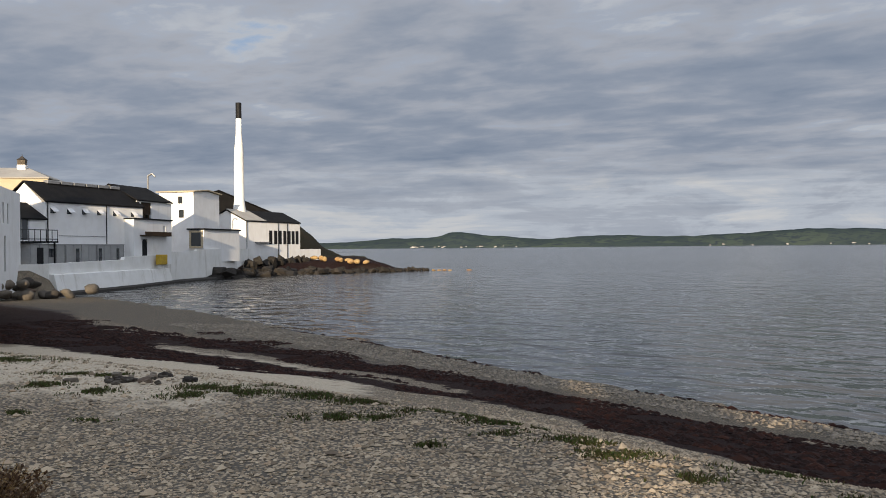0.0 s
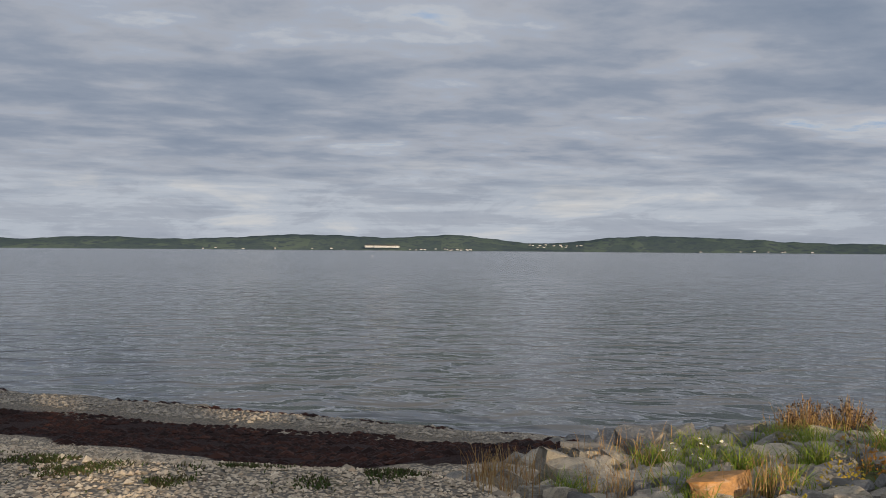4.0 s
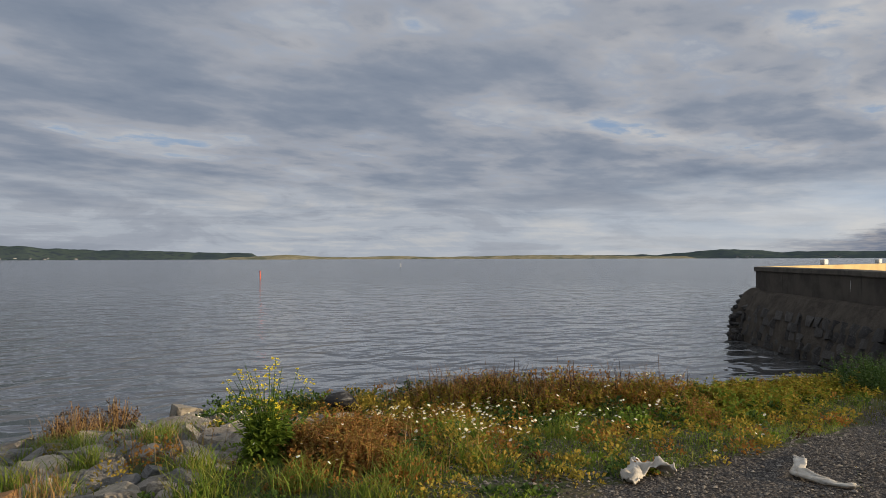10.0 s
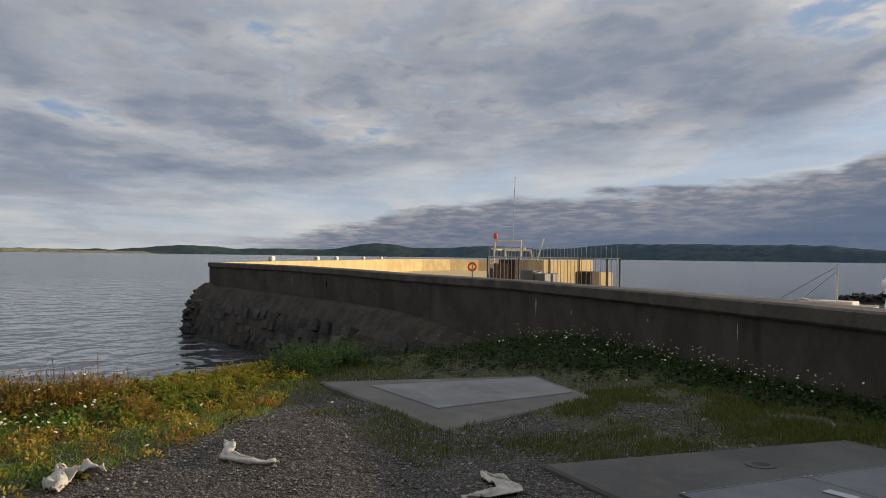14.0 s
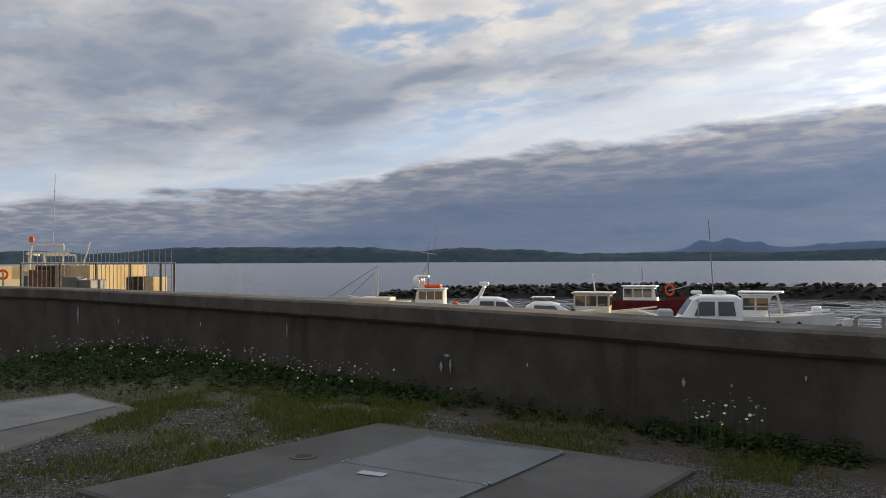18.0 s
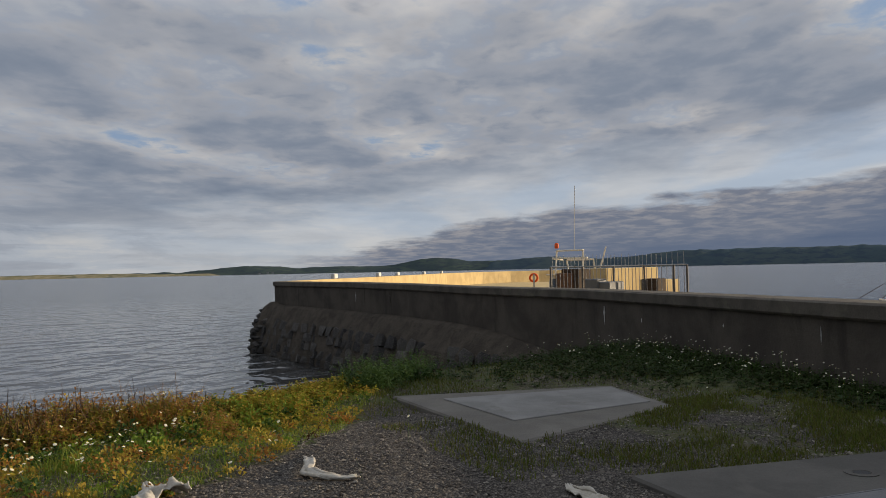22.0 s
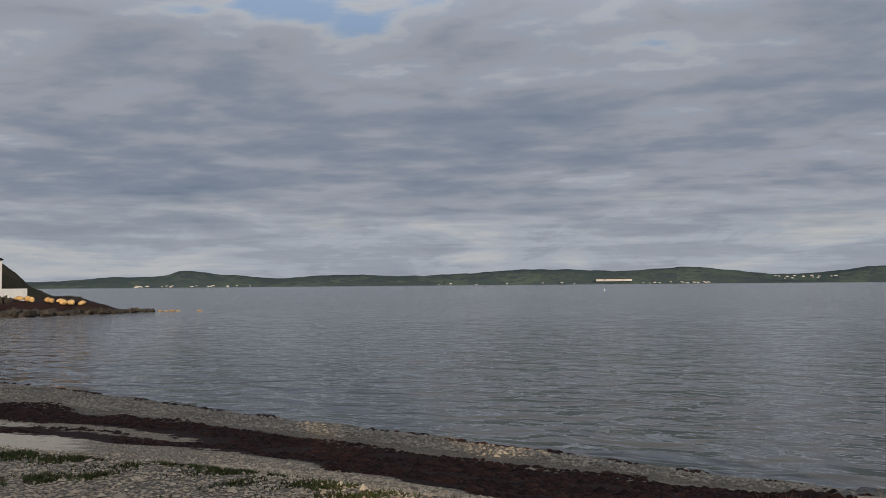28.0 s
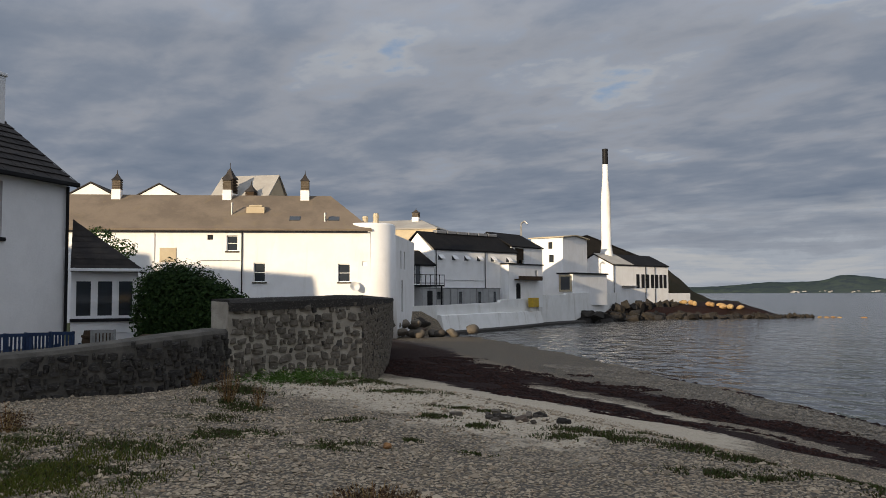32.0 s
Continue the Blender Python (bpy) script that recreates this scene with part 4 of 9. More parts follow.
# ---- the distillery ----
def gable_block(name, label, p, q, depth, z0, eave, ridge, wall_mat, roof_mat, openings=(), side_open=(), hip=(False, False), over=0.15, ridge_along=True, extra=0.0):
    """A house block. p, q: ends of its front in plan; depth inwards. The ridge runs along the front, or away from it."""
    w = math.hypot(q[0] - p[0], q[1] - p[1])
    ob = thing(name, face_line(p, q, z0), label, "building")
    e, r = eave - z0, ridge - z0
    bm = bmesh.new()
    wall_with_openings(bm, w, e, 0.45, list(openings))
    part("front_wall", bm, wall_mat, ob)
    bm = bmesh.new()
    box(bm, 0.004, w - 0.004, depth - 0.4, depth, 0, e)
    part("back_wall", bm, wall_mat, ob)
    for x0, x1 in ((0, 0.4), (w - 0.4, w)):
        bm = bmesh.new()
        if ridge_along and not hip[0 if x0 == 0 else 1]:
            o = [(0.46, 0), (depth - 0.41, 0), (depth - 0.41, e), (depth / 2, r - 0.1), (0.46, e)]
        elif ridge_along:
            o = [(0.46, 0), (depth - 0.41, 0), (depth - 0.41, e), (0.46, e)]
        else:
            o = [(0.46, 0), (depth - 0.41, 0), (depth - 0.41, e), (0.46, e)]
        lo = [bm.verts.new((x0, y, z)) for y, z in o]
        hi = [bm.verts.new((x1, y, z)) for y, z in o]
        for i in range(len(o)):
            bm.faces.new((lo[i], lo[(i + 1) % len(o)], hi[(i + 1) % len(o)], hi[i]))
        bm.faces.new(lo)
        bm.faces.new(hi[::-1])
        part("end_wall", bm, wall_mat, ob)
    t = 0.14
    if ridge_along:
        hl = depth * 0.34 if hip[0] else 0.0
        hr = depth * 0.34 if hip[1] else 0.0
        ol = over
        A = [(-ol, -over, e), (w + ol, -over, e), (w - hr + (ol if not hip[1] else 0), depth / 2, r), (hl - (ol if not hip[0] else 0), depth / 2, r)]
        B = [(w + ol, depth + over, e), (-ol, depth + over, e), (hl - (ol if not hip[0] else 0), depth / 2, r), (w - hr + (ol if not hip[1] else 0), depth / 2, r)]
        slopes = [A, B]
        if hip[0]:
            slopes.append([(-ol, depth + over, e), (-ol, -over, e), (hl, depth / 2, r)])
        if hip[1]:
            slopes.append([(w + ol, -over, e), (w + ol, depth + over, e), (w - hr, depth / 2, r)])
    else:
        # gable to the front
        for y0 in (0.002, depth - 0.4):
            bm = bmesh.new()
            o = [(0, e), (w, e), (w / 2, r - 0.1)]
            lo = [bm.verts.new((x, y0, z)) for x, z in o]
            hi = [bm.verts.new((x, y0 + 0.4, z)) for x, z in o]
            for i in range(3):
                bm.faces.new((lo[i], lo[(i + 1) % 3], hi[(i + 1) % 3], hi[i]))
            bm.faces.new(lo)
            bm.faces.new(hi[::-1])
            part("gable", bm, wall_mat, ob)
        A = [(-over, -over, e), (-over, depth + over, e), (w / 2, depth + over, r), (w / 2, -over, r)]
        B = [(w + over, depth + over, e), (w + over, -over, e), (w / 2, -over, r), (w / 2, depth + over, r)]
        slopes = [A, B]
    for s in slopes:
        bm = bmesh.new()
        lo = [bm.verts.new(c) for c in s]
        hi = [bm.verts.new((c[0], c[1], c[2] + t)) for c in s]
        for i in range(len(s)):
            bm.faces.new((lo[i], lo[(i + 1) % len(s)], hi[(i + 1) % len(s)], hi[i]))
        bm.faces.new(lo[::-1])
        bm.faces.new(hi)
        part("roof", bm, roof_mat, ob)
    return ob, w


def polar(az, d):
    return (d * math.sin(radians(az)), d * math.cos(radians(az)))



# rubble and boulders: a few knobbly shapes shared by all
def boulder_mesh(name, seed, mat, sub=2, flat=0.75, jag=0.28, smooth=True):
    bm = bmesh.new()
    bmesh.ops.create_icosphere(bm, subdivisions=sub, radius=0.5)
    rnd = random.Random(seed)
    cuts = [(Vector((rnd.uniform(-1, 1), rnd.uniform(-1, 1), rnd.uniform(-1, 1))).normalized(), rnd.uniform(0.26, 0.4)) for _ in range(7)]
    for v in bm.verts:
        d = v.co.normalized()
        r = 0.5 * (1 + jag * noise.noise(d * 1.6 + Vector((seed * 3.1, 0, 0))))
        co = d * r
        for n, lim in cuts:
            k = co.dot(n) - lim
            if k > 0:
                co = co - n * k * 0.9
        v.co = Vector((co.x, co.y, co.z * flat)) + 0.02 * Vector((noise.noise(d * 6), noise.noise(d * 6 + Vector((9, 0, 0))), 0))
    return finish(name, bm, mat, smooth)


def stone_surface(name, cols, rough=0.85, scale=2.0, lichen=None, vein=(0.42, 0.39, 0.33)):
    m, nt, b = nodes_of(name)
    oi = nt.nodes.new("ShaderNodeObjectInfo")
    r = nt.nodes.new("ShaderNodeValToRGB")
    e = r.color_ramp.elements
    while len(e) < len(cols):
        e.new(0.5)
    for i, (el, c) in enumerate(zip(e, cols)):
        el.position, el.color = i / (len(cols) - 1), (*c, 1)
    nt.links.new(oi.outputs["Random"], r.inputs[0])
    p = position(nt)
    n1 = noise_tex(nt, p, scale * 3, 7, 0.68, 0.6)
    n2 = noise_tex(nt, position(nt, (1, 1, 4), (0.5, 0.3, 0)), scale * 6, 5, 0.6, 0.5)
    fine = noise_tex(nt, p, scale * 40, 4, 0.7)
    col = mixc(nt, math_node(nt, "MULTIPLY", step(nt, n1, 0.42, 0.66), 0.65), r.outputs[0], mixc(nt, 0.75, r.outputs[0], (0.05, 0.045, 0.04)))
    col = mixc(nt, math_node(nt, "MULTIPLY", step(nt, n2, 0.55, 0.7), 0.35), col, vein)
    if lichen:
        col = mixc(nt, math_node(nt, "MULTIPLY", step(nt, noise_tex(nt, p, scale * 2, 6, 0.7, 0.8), 0.58, 0.66), 0.8), col, lichen)
    col = mixc(nt, math_node(nt, "MULTIPLY", fine, 0.4), col, mixc(nt, 0.6, col, (0.04, 0.035, 0.03)))
    nt.links.new(col, b.inputs["Base Color"])
    b.inputs["Roughness"].default_value = rough
    b.inputs["Specular IOR Level"].default_value = 0.08
    bump(nt, b, math_node(nt, "ADD", math_node(nt, "MULTIPLY", n1, 1.6), math_node(nt, "ADD", n2, math_node(nt, "MULTIPLY", fine, 0.5))), 0.7, 0.03)
    return m


DARK_ROCK = stone_surface("wet_dark_rock", [(0.022, 0.020, 0.018), (0.045, 0.040, 0.034), (0.070, 0.060, 0.048)], 0.8, 1.0, lichen=(0.10, 0.085, 0.05))
ORANGE_ROCK = stone_surface("lichened_boulder", [(0.36, 0.155, 0.045), (0.42, 0.22, 0.075), (0.34, 0.17, 0.07)], 0.9, 1.2)
SCHIST = stone_surface("grey_schist", [(0.10, 0.10, 0.10), (0.25, 0.22, 0.175), (0.38, 0.325, 0.24), (0.15, 0.148, 0.145), (0.31, 0.25, 0.175), (0.21, 0.195, 0.17)], 0.85, 3.0, lichen=(0.33, 0.29, 0.20))
RUBBLE = stone_surface("rubble_stone", [(0.024, 0.021, 0.019), (0.095, 0.082, 0.068), (0.19, 0.165, 0.132), (0.042, 0.037, 0.033), (0.25, 0.215, 0.17), (0.13, 0.090, 0.066)], 0.9, 3.0)
RUBBLE_DARK = stone_surface("dark_rubble_stone", [(0.018, 0.0175, 0.018), (0.050, 0.047, 0.044), (0.085, 0.079, 0.071), (0.030, 0.029, 0.029), (0.11, 0.10, 0.088)], 0.9, 3.0)
MORTAR = surface("rough_mortar", (0.47, 0.425, 0.35), (0.34, 0.305, 0.25), 0.95, scale=2.5, grain=35, relief=0.8, depth=0.02)
MORTAR_DARK = surface("dark_mortar", (0.15, 0.138, 0.12), (0.09, 0.083, 0.072), 0.95, scale=2.5, grain=35, relief=0.8, depth=0.02)
BOULD = {}


def boulders_of(mat, n=6, flat=0.72):
    key = (mat.name, flat)
    if key not in BOULD:
        BOULD[key] = [boulder_mesh("stone", i + 1 + len(BOULD) * 11, mat, 2, flat) for i in range(n)]
    return BOULD[key]


def set_stone(name, mat, x, y, z, sx, sy, sz, rnd, parent=None, tilt=14, label="", flat=0.72):
    me = rnd.choice(boulders_of(mat, flat=flat))
    ob = new(name, me)
    ob.matrix_basis = pose(x, y, z, rnd.uniform(-tilt, tilt), rnd.uniform(-tilt, tilt), rnd.uniform(0, 360)) @ Matrix.Diagonal((sx, sy, sz, 1))
    if parent:
        ob.parent = parent
    if label:
        tagged(ob, label, "boulder", "shore boulders")
    return ob


def crag_mesh(name, seed, mat):
    """A broken slab of rock: flat cleaved faces and sharp arrises."""
    bm = bmesh.new()
    bmesh.ops.create_cube(bm, size=1.0)
    bmesh.ops.subdivide_edges(bm, edges=list(bm.edges), cuts=5, use_grid_fill=True)
    rnd = random.Random(seed)
    cuts = []
    for _ in range(9):
        a, t = rnd.uniform(0, 6.28), rnd.uniform(-0.25, 0.45)
        cuts.append((Vector((math.cos(a), math.sin(a), t)).normalized(), rnd.uniform(0.30, 0.46)))
    for _ in range(3):
        cuts.append((Vector((rnd.uniform(-0.35, 0.35), rnd.uniform(-0.35, 0.35), 1)).normalized(), rnd.uniform(0.26, 0.42)))
    for v in bm.verts:
        co = v.co.copy()
        for n, lim in cuts:
            k = co.dot(n) - lim
            if k > 0:
                co = co - n * k
        step_ = 0.025 * (noise.noise((co.x * 1.5 + seed, co.y * 1.5, co.z * 9)) + noise.noise((co.x * 7, co.y * 7 + seed, co.z * 7)))
        v.co = co * (1 + step_)
    return finish(name, bm, mat, False)


def set_crag(name, mat, x, y, z, sx, sy, sz, rnd, tilt=12, label="", parent=None):
    key = (mat.name, "crag")
    if key not in BOULD:
        BOULD[key] = [crag_mesh("crag", i + 1 + len(BOULD) * 7, mat) for i in range(7)]
    ob = new(name, rnd.choice(BOULD[key]))
    ob.matrix_basis = pose(x, y, z, rnd.uniform(-tilt, tilt), rnd.uniform(-tilt, tilt), rnd.uniform(0, 360)) @ Matrix.Diagonal((sx, sy, sz, 1))
    if parent:
        ob.parent = parent
    if label:
        tagged(ob, label, "boulder", "shore boulders")
    return ob


def pipe(parent, u, z0, z1, y=-0.08, r=0.05, name="downpipe", mat=None):
    bm = bmesh.new()
    rod(bm, (u, y, z0), (u, y, z1), r, n=6)
    return part(name, bm, mat or BLACK_PAINT, parent)


def cowl(u, v, z, h, w, frame_m, name="roof_vent", label="square slate-hung roof vent with a pyramid cap"):
    """A kiln vent: base box, louvred box, flared pyramid cap, finial."""
    ob = thing(name, frame_m @ pose(u, v, z), label, "roof vent", "roof vents")
    bm = bmesh.new()
    box(bm, -w / 2, w / 2, -w / 2, w / 2, -0.8, h * 0.35)
    part("base", bm, WHITE, ob)
    bm = bmesh.new()
    for i in range(5):
        zz = h * 0.35 + 0.02 + i * h * 0.075
        box(bm, -w * 0.48, w * 0.48, -w * 0.48, w * 0.48, zz, zz + h * 0.05)
    box(bm, -w * 0.4, w * 0.4, -w * 0.4, w * 0.4, h * 0.35, h * 0.74)
    part("louvre", bm, surface("weathered_louvre", (0.16, 0.135, 0.105), (0.11, 0.09, 0.07), 0.85, scale=4, grain=30) if name == "roof_vent" else DARK_WOOD, ob)
    bm = bmesh.new()
    lathe(bm, [(w * 0.76, h * 0.74), (w * 0.73, h * 0.77), (w * 0.40, h * 0.88), (w * 0.12, h * 1.02), (0.04, h * 1.05), (0.03, h * 1.2)], 4, pose(0, 0, 0, 0, 0, 45))
    part("cap", bm, SLATE, ob)
    return ob


# long white range with the rounded end
RA, RB = (-55.95, 43.71), (-33.65, 57.36)
z0 = 0.2
holes = [(14.1, 15.0, 7.5, 8.75), (16.25, 17.2, 5.0, 6.55), (23.0, 24.0, 4.98, 6.45), (24.95, 25.35, 6.3, 6.65), (12.6, 13.05, 8.4, 8.8)]
white_range, W1 = gable_block("white_range", "long white warehouse range with a brown slate roof", RA, (RA[0] + 25.6 * 0.853, RA[1] + 25.6 * 0.522), 10, z0, 9.15, 12.45, WHITE, BROWN_ROOF, [(a, b_, c - z0, d - z0) for a, b_, c, d in holes], hip=(False, True))
for a, b_, c, d in holes[:3]:
    window_unit(white_range, a, b_, c - z0, d - z0, WHITE, 0.14, (1, 2), True, sill_mat=CONCRETE)
for a, b_, c, d in holes[3:]:
    window_unit(white_range, a, b_, c - z0, d - z0, DARK_WOOD, 0.1, (2, 1), False, name="vent_grille")
pipe(white_range, 15.32, 4.0 - z0, 9.1 - z0)
pipe(white_range, 8.46, 6.6 - z0, 8.9 - z0, r=0.035, mat=WHITE)
bm = bmesh.new()
box(bm, 8.9, 10.2, -0.05, 0.0, 6.6 - z0, 7.75 - z0, 0.01)
part("loading_door", bm, CREAM, white_range, "ochre timber loading door")
bm = bmesh.new()
rod(bm, (12.0, -0.04, 6.75 - z0), (15.2, -0.04, 6.72 - z0), 0.03, n=6)
part("conduit", bm, STEEL, white_range)
bm = bmesh.new()
box(bm, -0.2, 25.4, -0.24, -0.14, 9.0 - z0, 9.1 - z0)
part("gutter", bm, BLACK_PAINT, white_range)
# the round corner and the side wall behind it
bm = bmesh.new()
lathe(bm, [(2.35, 0), (2.3, 3.8), (2.26, 4.0), (2.2, 9.5), (2.05, 9.65)], 40, pose(25.55, 2.25, 0))
part("round_corner", bm, WHITE, white_range, smooth=True)
bm = bmesh.new()
wall_with_openings(bm, 11, 9.0 - z0, 0.4, [(2.6, 3.2, 6.0, 7.6), (4.6, 5.2, 6.0, 7.6), (3.2, 3.9, 2.2, 5.0)])
side = part("side_wall", bm, WHITE, white_range, m=pose(27.75, 2.2, 0, 0, 0, 78))
for a, b_, c, d in [(2.6, 3.2, 6.0, 7.6), (4.6, 5.2, 6.0, 7.6), (3.2, 3.9, 2.2, 5.0)]:
    window_unit(side, a, b_, c, d, BLACK_PAINT, 0.1, (1, 2), False)
for q, dz in ((25.2, 1.0), (26.1, 1.25)):
    bm = bmesh.new()
    lathe(bm, [(0.26, 9.0 - z0), (0.22, 9.9 - z0 + dz * 0.4), (0.27, 9.95 - z0 + dz * 0.4), (0.2, 9.5 - z0 + dz)], 10, pose(q, 1.6, 0))
    part("flue_pot", bm, CREAM, white_range, "pale clay flue pot")
Rm = face_line(RA, RB)
for u, hh in ((4.2, 2.0), (13.4, 2.1), (20.0, 2.1)):
    cowl(u, 4.6, 12.25, hh, 0.74, Rm)
bm = bmesh.new()
box(bm, -0.75, 0.75, -0.5, 0.5, -0.3, 0.25, 0.05)
box(bm, -0.55, 0.55, -0.4, 0.4, 0.25, 0.42, 0.05)
vent = tagged(part("low_roof_vent", bm, CREAM, m=Rm @ pose(16.1, 2.6, 11.05)), "low pale box vent on the brown roof", "roof vent")
for u, v, zz, hh in ((14.2, 2.0, 10.3, 1.2), (21.9, 1.0, 9.7, 0.9)):
    bm = bmesh.new()
    rod(bm, (0, 0, -0.2), (0, 0, hh), 0.08, n=8)
    rod(bm, (0, 0, hh), (0, 0, hh + 0.12), 0.12, 0.1, n=8)
    tagged(part("roof_pipe", bm, STEEL, m=Rm @ pose(u, v, zz)), "thin grey metal flue on the roof", "pipe", "roof pipes")
for u, v in ((19.4, 1.4), (22.6, 1.4)):
    bm = bmesh.new()
    box(bm, -0.45, 0.45, -0.35, 0.35, 0, 0.12, 0.02)
    tagged(part("skylight", bm, GLASS, m=Rm @ pose(u, v, 9.15 + v * 0.66 + 0.12, 33, 0, 0)), "small dark rooflight flush with the slates", "skylight", "rooflights")
bm = bmesh.new()
lathe(bm, [(0.05, 0), (0.35, 0.08), (0.42, 0.2), (0.4, 0.2), (0.06, 0.06)], 16, pose(0, 0, 0, 70, 0, 20))
rod(bm, (0, 0.3, -0.1), (0, 0, 0), 0.03, n=6)
tagged(part("satellite_dish", bm, GELCOAT, m=Rm @ pose(24.3, -0.45, 4.55)), "small white dish on the white wall", "dish")

# buildings seen over the range's roof
PG = face_line(polar(-42.0, 96), polar(-38.2, 93))
pagoda_house, _ = gable_block("kiln_house", "tall pale kiln house behind the range", polar(-42.0, 96), polar(-38.2, 93), 8, 2, 14.2, 17.9, CREAM, GREY_ROOF, [])
cowl(2.6, 0.4, 14.0, 4.2, 1.3, PG, "pagoda_vent", "dark wooden kiln vent with a flared pagoda cap")
cowl(5.2, 0.4, 13.6, 2.7, 1.1, PG, "pagoda_vent", "small dark kiln vent with a flared cap")
for az_, zt in ((-49.3, 17.3), (-45.1, 17.5)):
    c = polar(az_, 104)
    gable_block("white_gable_house", "white gabled house behind the range", (c[0] - 3.2, c[1] - 2), (c[0] + 3.2, c[1] + 2), 12, 2, zt - 2.2, zt, WHITE, SLATE, [], ridge_along=False)
malt_house, _ = gable_block("malt_house", "cream malt house with a pale hipped roof", polar(-31.5, 104), polar(-26.2, 101), 10, 2, 12.1, 13.6, CREAM, GREY_ROOF, [], hip=(False, True))
cowl(6.0, 4.5, 13.5, 1.5, 0.9, face_line(polar(-31.5, 104), polar(-26.2, 101)))

# storehouse along the sea wall
S1, S2 = (-38.99, 78.89), (-33.55, 94.2)
SU = ((S2[0] - S1[0]) / 16.25, (S2[1] - S1[1]) / 16.25)
SE = (S1[0] + 13.7 * SU[0], S1[1] + 13.7 * SU[1])
z0 = 2.3
vents = [(u - 0.35, u + 0.35, 7.7 - z0, 8.25 - z0) for u in (0.85, 2.95, 4.95, 7.05, 9.4, 12.15)]
white_store, W2 = gable_block("white_store", "white storehouse with small hooded vents and a black roof", S1, SE, 5.6, z0, 8.75, 10.85, WHITE, BLACK_ROOF, vents)
for a, b_, c, d in vents:
    w = window_unit(white_store, a, b_, c, d, BLACK_PAINT, 0.15, (1, 1), False, name="hatch")
    bm = bmesh.new()
    lo = [(a, 0.0, d), (b_, 0.0, d), (b_, -0.45, c + 0.12), (a, -0.45, c + 0.12)]
    solid(bm, [lo, [(x, y, z + 0.05) for x, y, z in lo][::-1]])
    part("hood", bm, WHITE, w, "white propped hatch flap")
for u in (0.12, 8.0):
    pipe(white_store, u, 0.5, 8.8 - z0)
bm = bmesh.new()
rod(bm, (1.5, -0.05, 5.5 - z0), (7.9, -0.05, 5.45 - z0), 0.025, n=6)
part("conduit", bm, STEEL, white_store)
for i in range(6):
    bm = bmesh.new()
    box(bm, -0.8, 0.8, -0.3, 0.3, 0, 0.35, 0.04)
    tagged(part("roof_cowl", bm, STEEL, m=face_line(S1, S2) @ pose(3.4 + i * 1.75, 2.75, 10.85)), "low grey ridge ventilator on the black roof", "roof vent", "ridge ventilators")
# link with balcony, between the range and the storehouse
z0 = 2.3
link, _ = gable_block("link_house", "low white link with a dark roof", polar(-29.2, 83), polar(-26.35, 87), 5, z0, 6.95, 8.6, WHITE, BLACK_ROOF, [(2.4, 3.9, 2.65, 4.75), (0.9, 1.5, 0.4, 1.5)])
window_unit(link, 2.4, 3.9, 2.65, 4.75, WHITE, 0.12, (2, 1), False, name="balcony_door")
balcony = thing("balcony", face_line(polar(-28.6, 82.2), polar(-25.85, 85.6)), "black iron balcony with plain railings", "balcony")
bm = bmesh.new()
box(bm, 0, 5.2, -0.6, 1.4, 4.75, 4.9)
part("deck", bm, BLACK_PAINT, balcony)
for i in range(9):
    bm = bmesh.new()
    rod(bm, (0.05 + i * 0.64, -0.55, 4.9), (0.05 + i * 0.64, -0.55, 6.0), 0.035, n=5)
    part("post", bm, BLACK_PAINT, balcony)
for zz in (5.1, 5.95):
    bm = bmesh.new()
    rod(bm, (0, -0.55, zz), (5.2, -0.55, zz), 0.04, n=5)
    part("rail", bm, BLACK_PAINT, balcony)
for u in (0.3, 4.9):
    bm = bmesh.new()
    box(bm, u - 0.06, u + 0.06, -0.5, -0.38, 2.3, 4.75)
    part("leg", bm, BLACK_PAINT, balcony)
# site cabins on the quay
c0, c1 = Vector(polar(-27.25, 82.5)), Vector(polar(-21.7, 95.5))
for i in range(3):
    a, b_ = c0.lerp(c1, i / 3 + 0.004), c0.lerp(c1, (i + 1) / 3 - 0.004)
    L = (b_ - a).length
    cabin = thing("site_cabin", face_line(a, b_, 2.3), "grey steel site cabin with plain panels", "cabin", "site cabins")
    bm = bmesh.new()
    box(bm, 0, L, 0, 2.4, 0.1, 2.25, 0.03)
    part("body", bm, CABIN_GREY, cabin)
    bm = bmesh.new()
    box(bm, -0.05, L + 0.05, -0.05, 2.45, 2.25, 2.34, 0.02)
    part("roof", bm, STEEL, cabin)
    for k in range(5):
        bm = bmesh.new()
        box(bm, 0.05 + k * (L - 0.1) / 4 - 0.03, 0.05 + k * (L - 0.1) / 4 + 0.03, -0.03, 0.0, 0.12, 2.24)
        part("rib", bm, STEEL, cabin)
    for u, w, lo, hi in (((0.9, 0.9, 0.15, 2.0), (2.6, 1.0, 1.1, 1.9)) if i == 0 else ((1.6, 0.55, 0.6, 1.9),) if i == 1 else ((0.3, 0.55, 0.6, 1.9), (3.6, 0.5, 0.7, 1.9))):
        bm = bmesh.new()
        box(bm, u, u + w, -0.04, -0.004, lo, hi, 0.01)
        part("door" if w > 0.8 and lo < 0.3 else "window", bm, GLASS if lo > 0.3 else BLACK_PAINT, cabin)
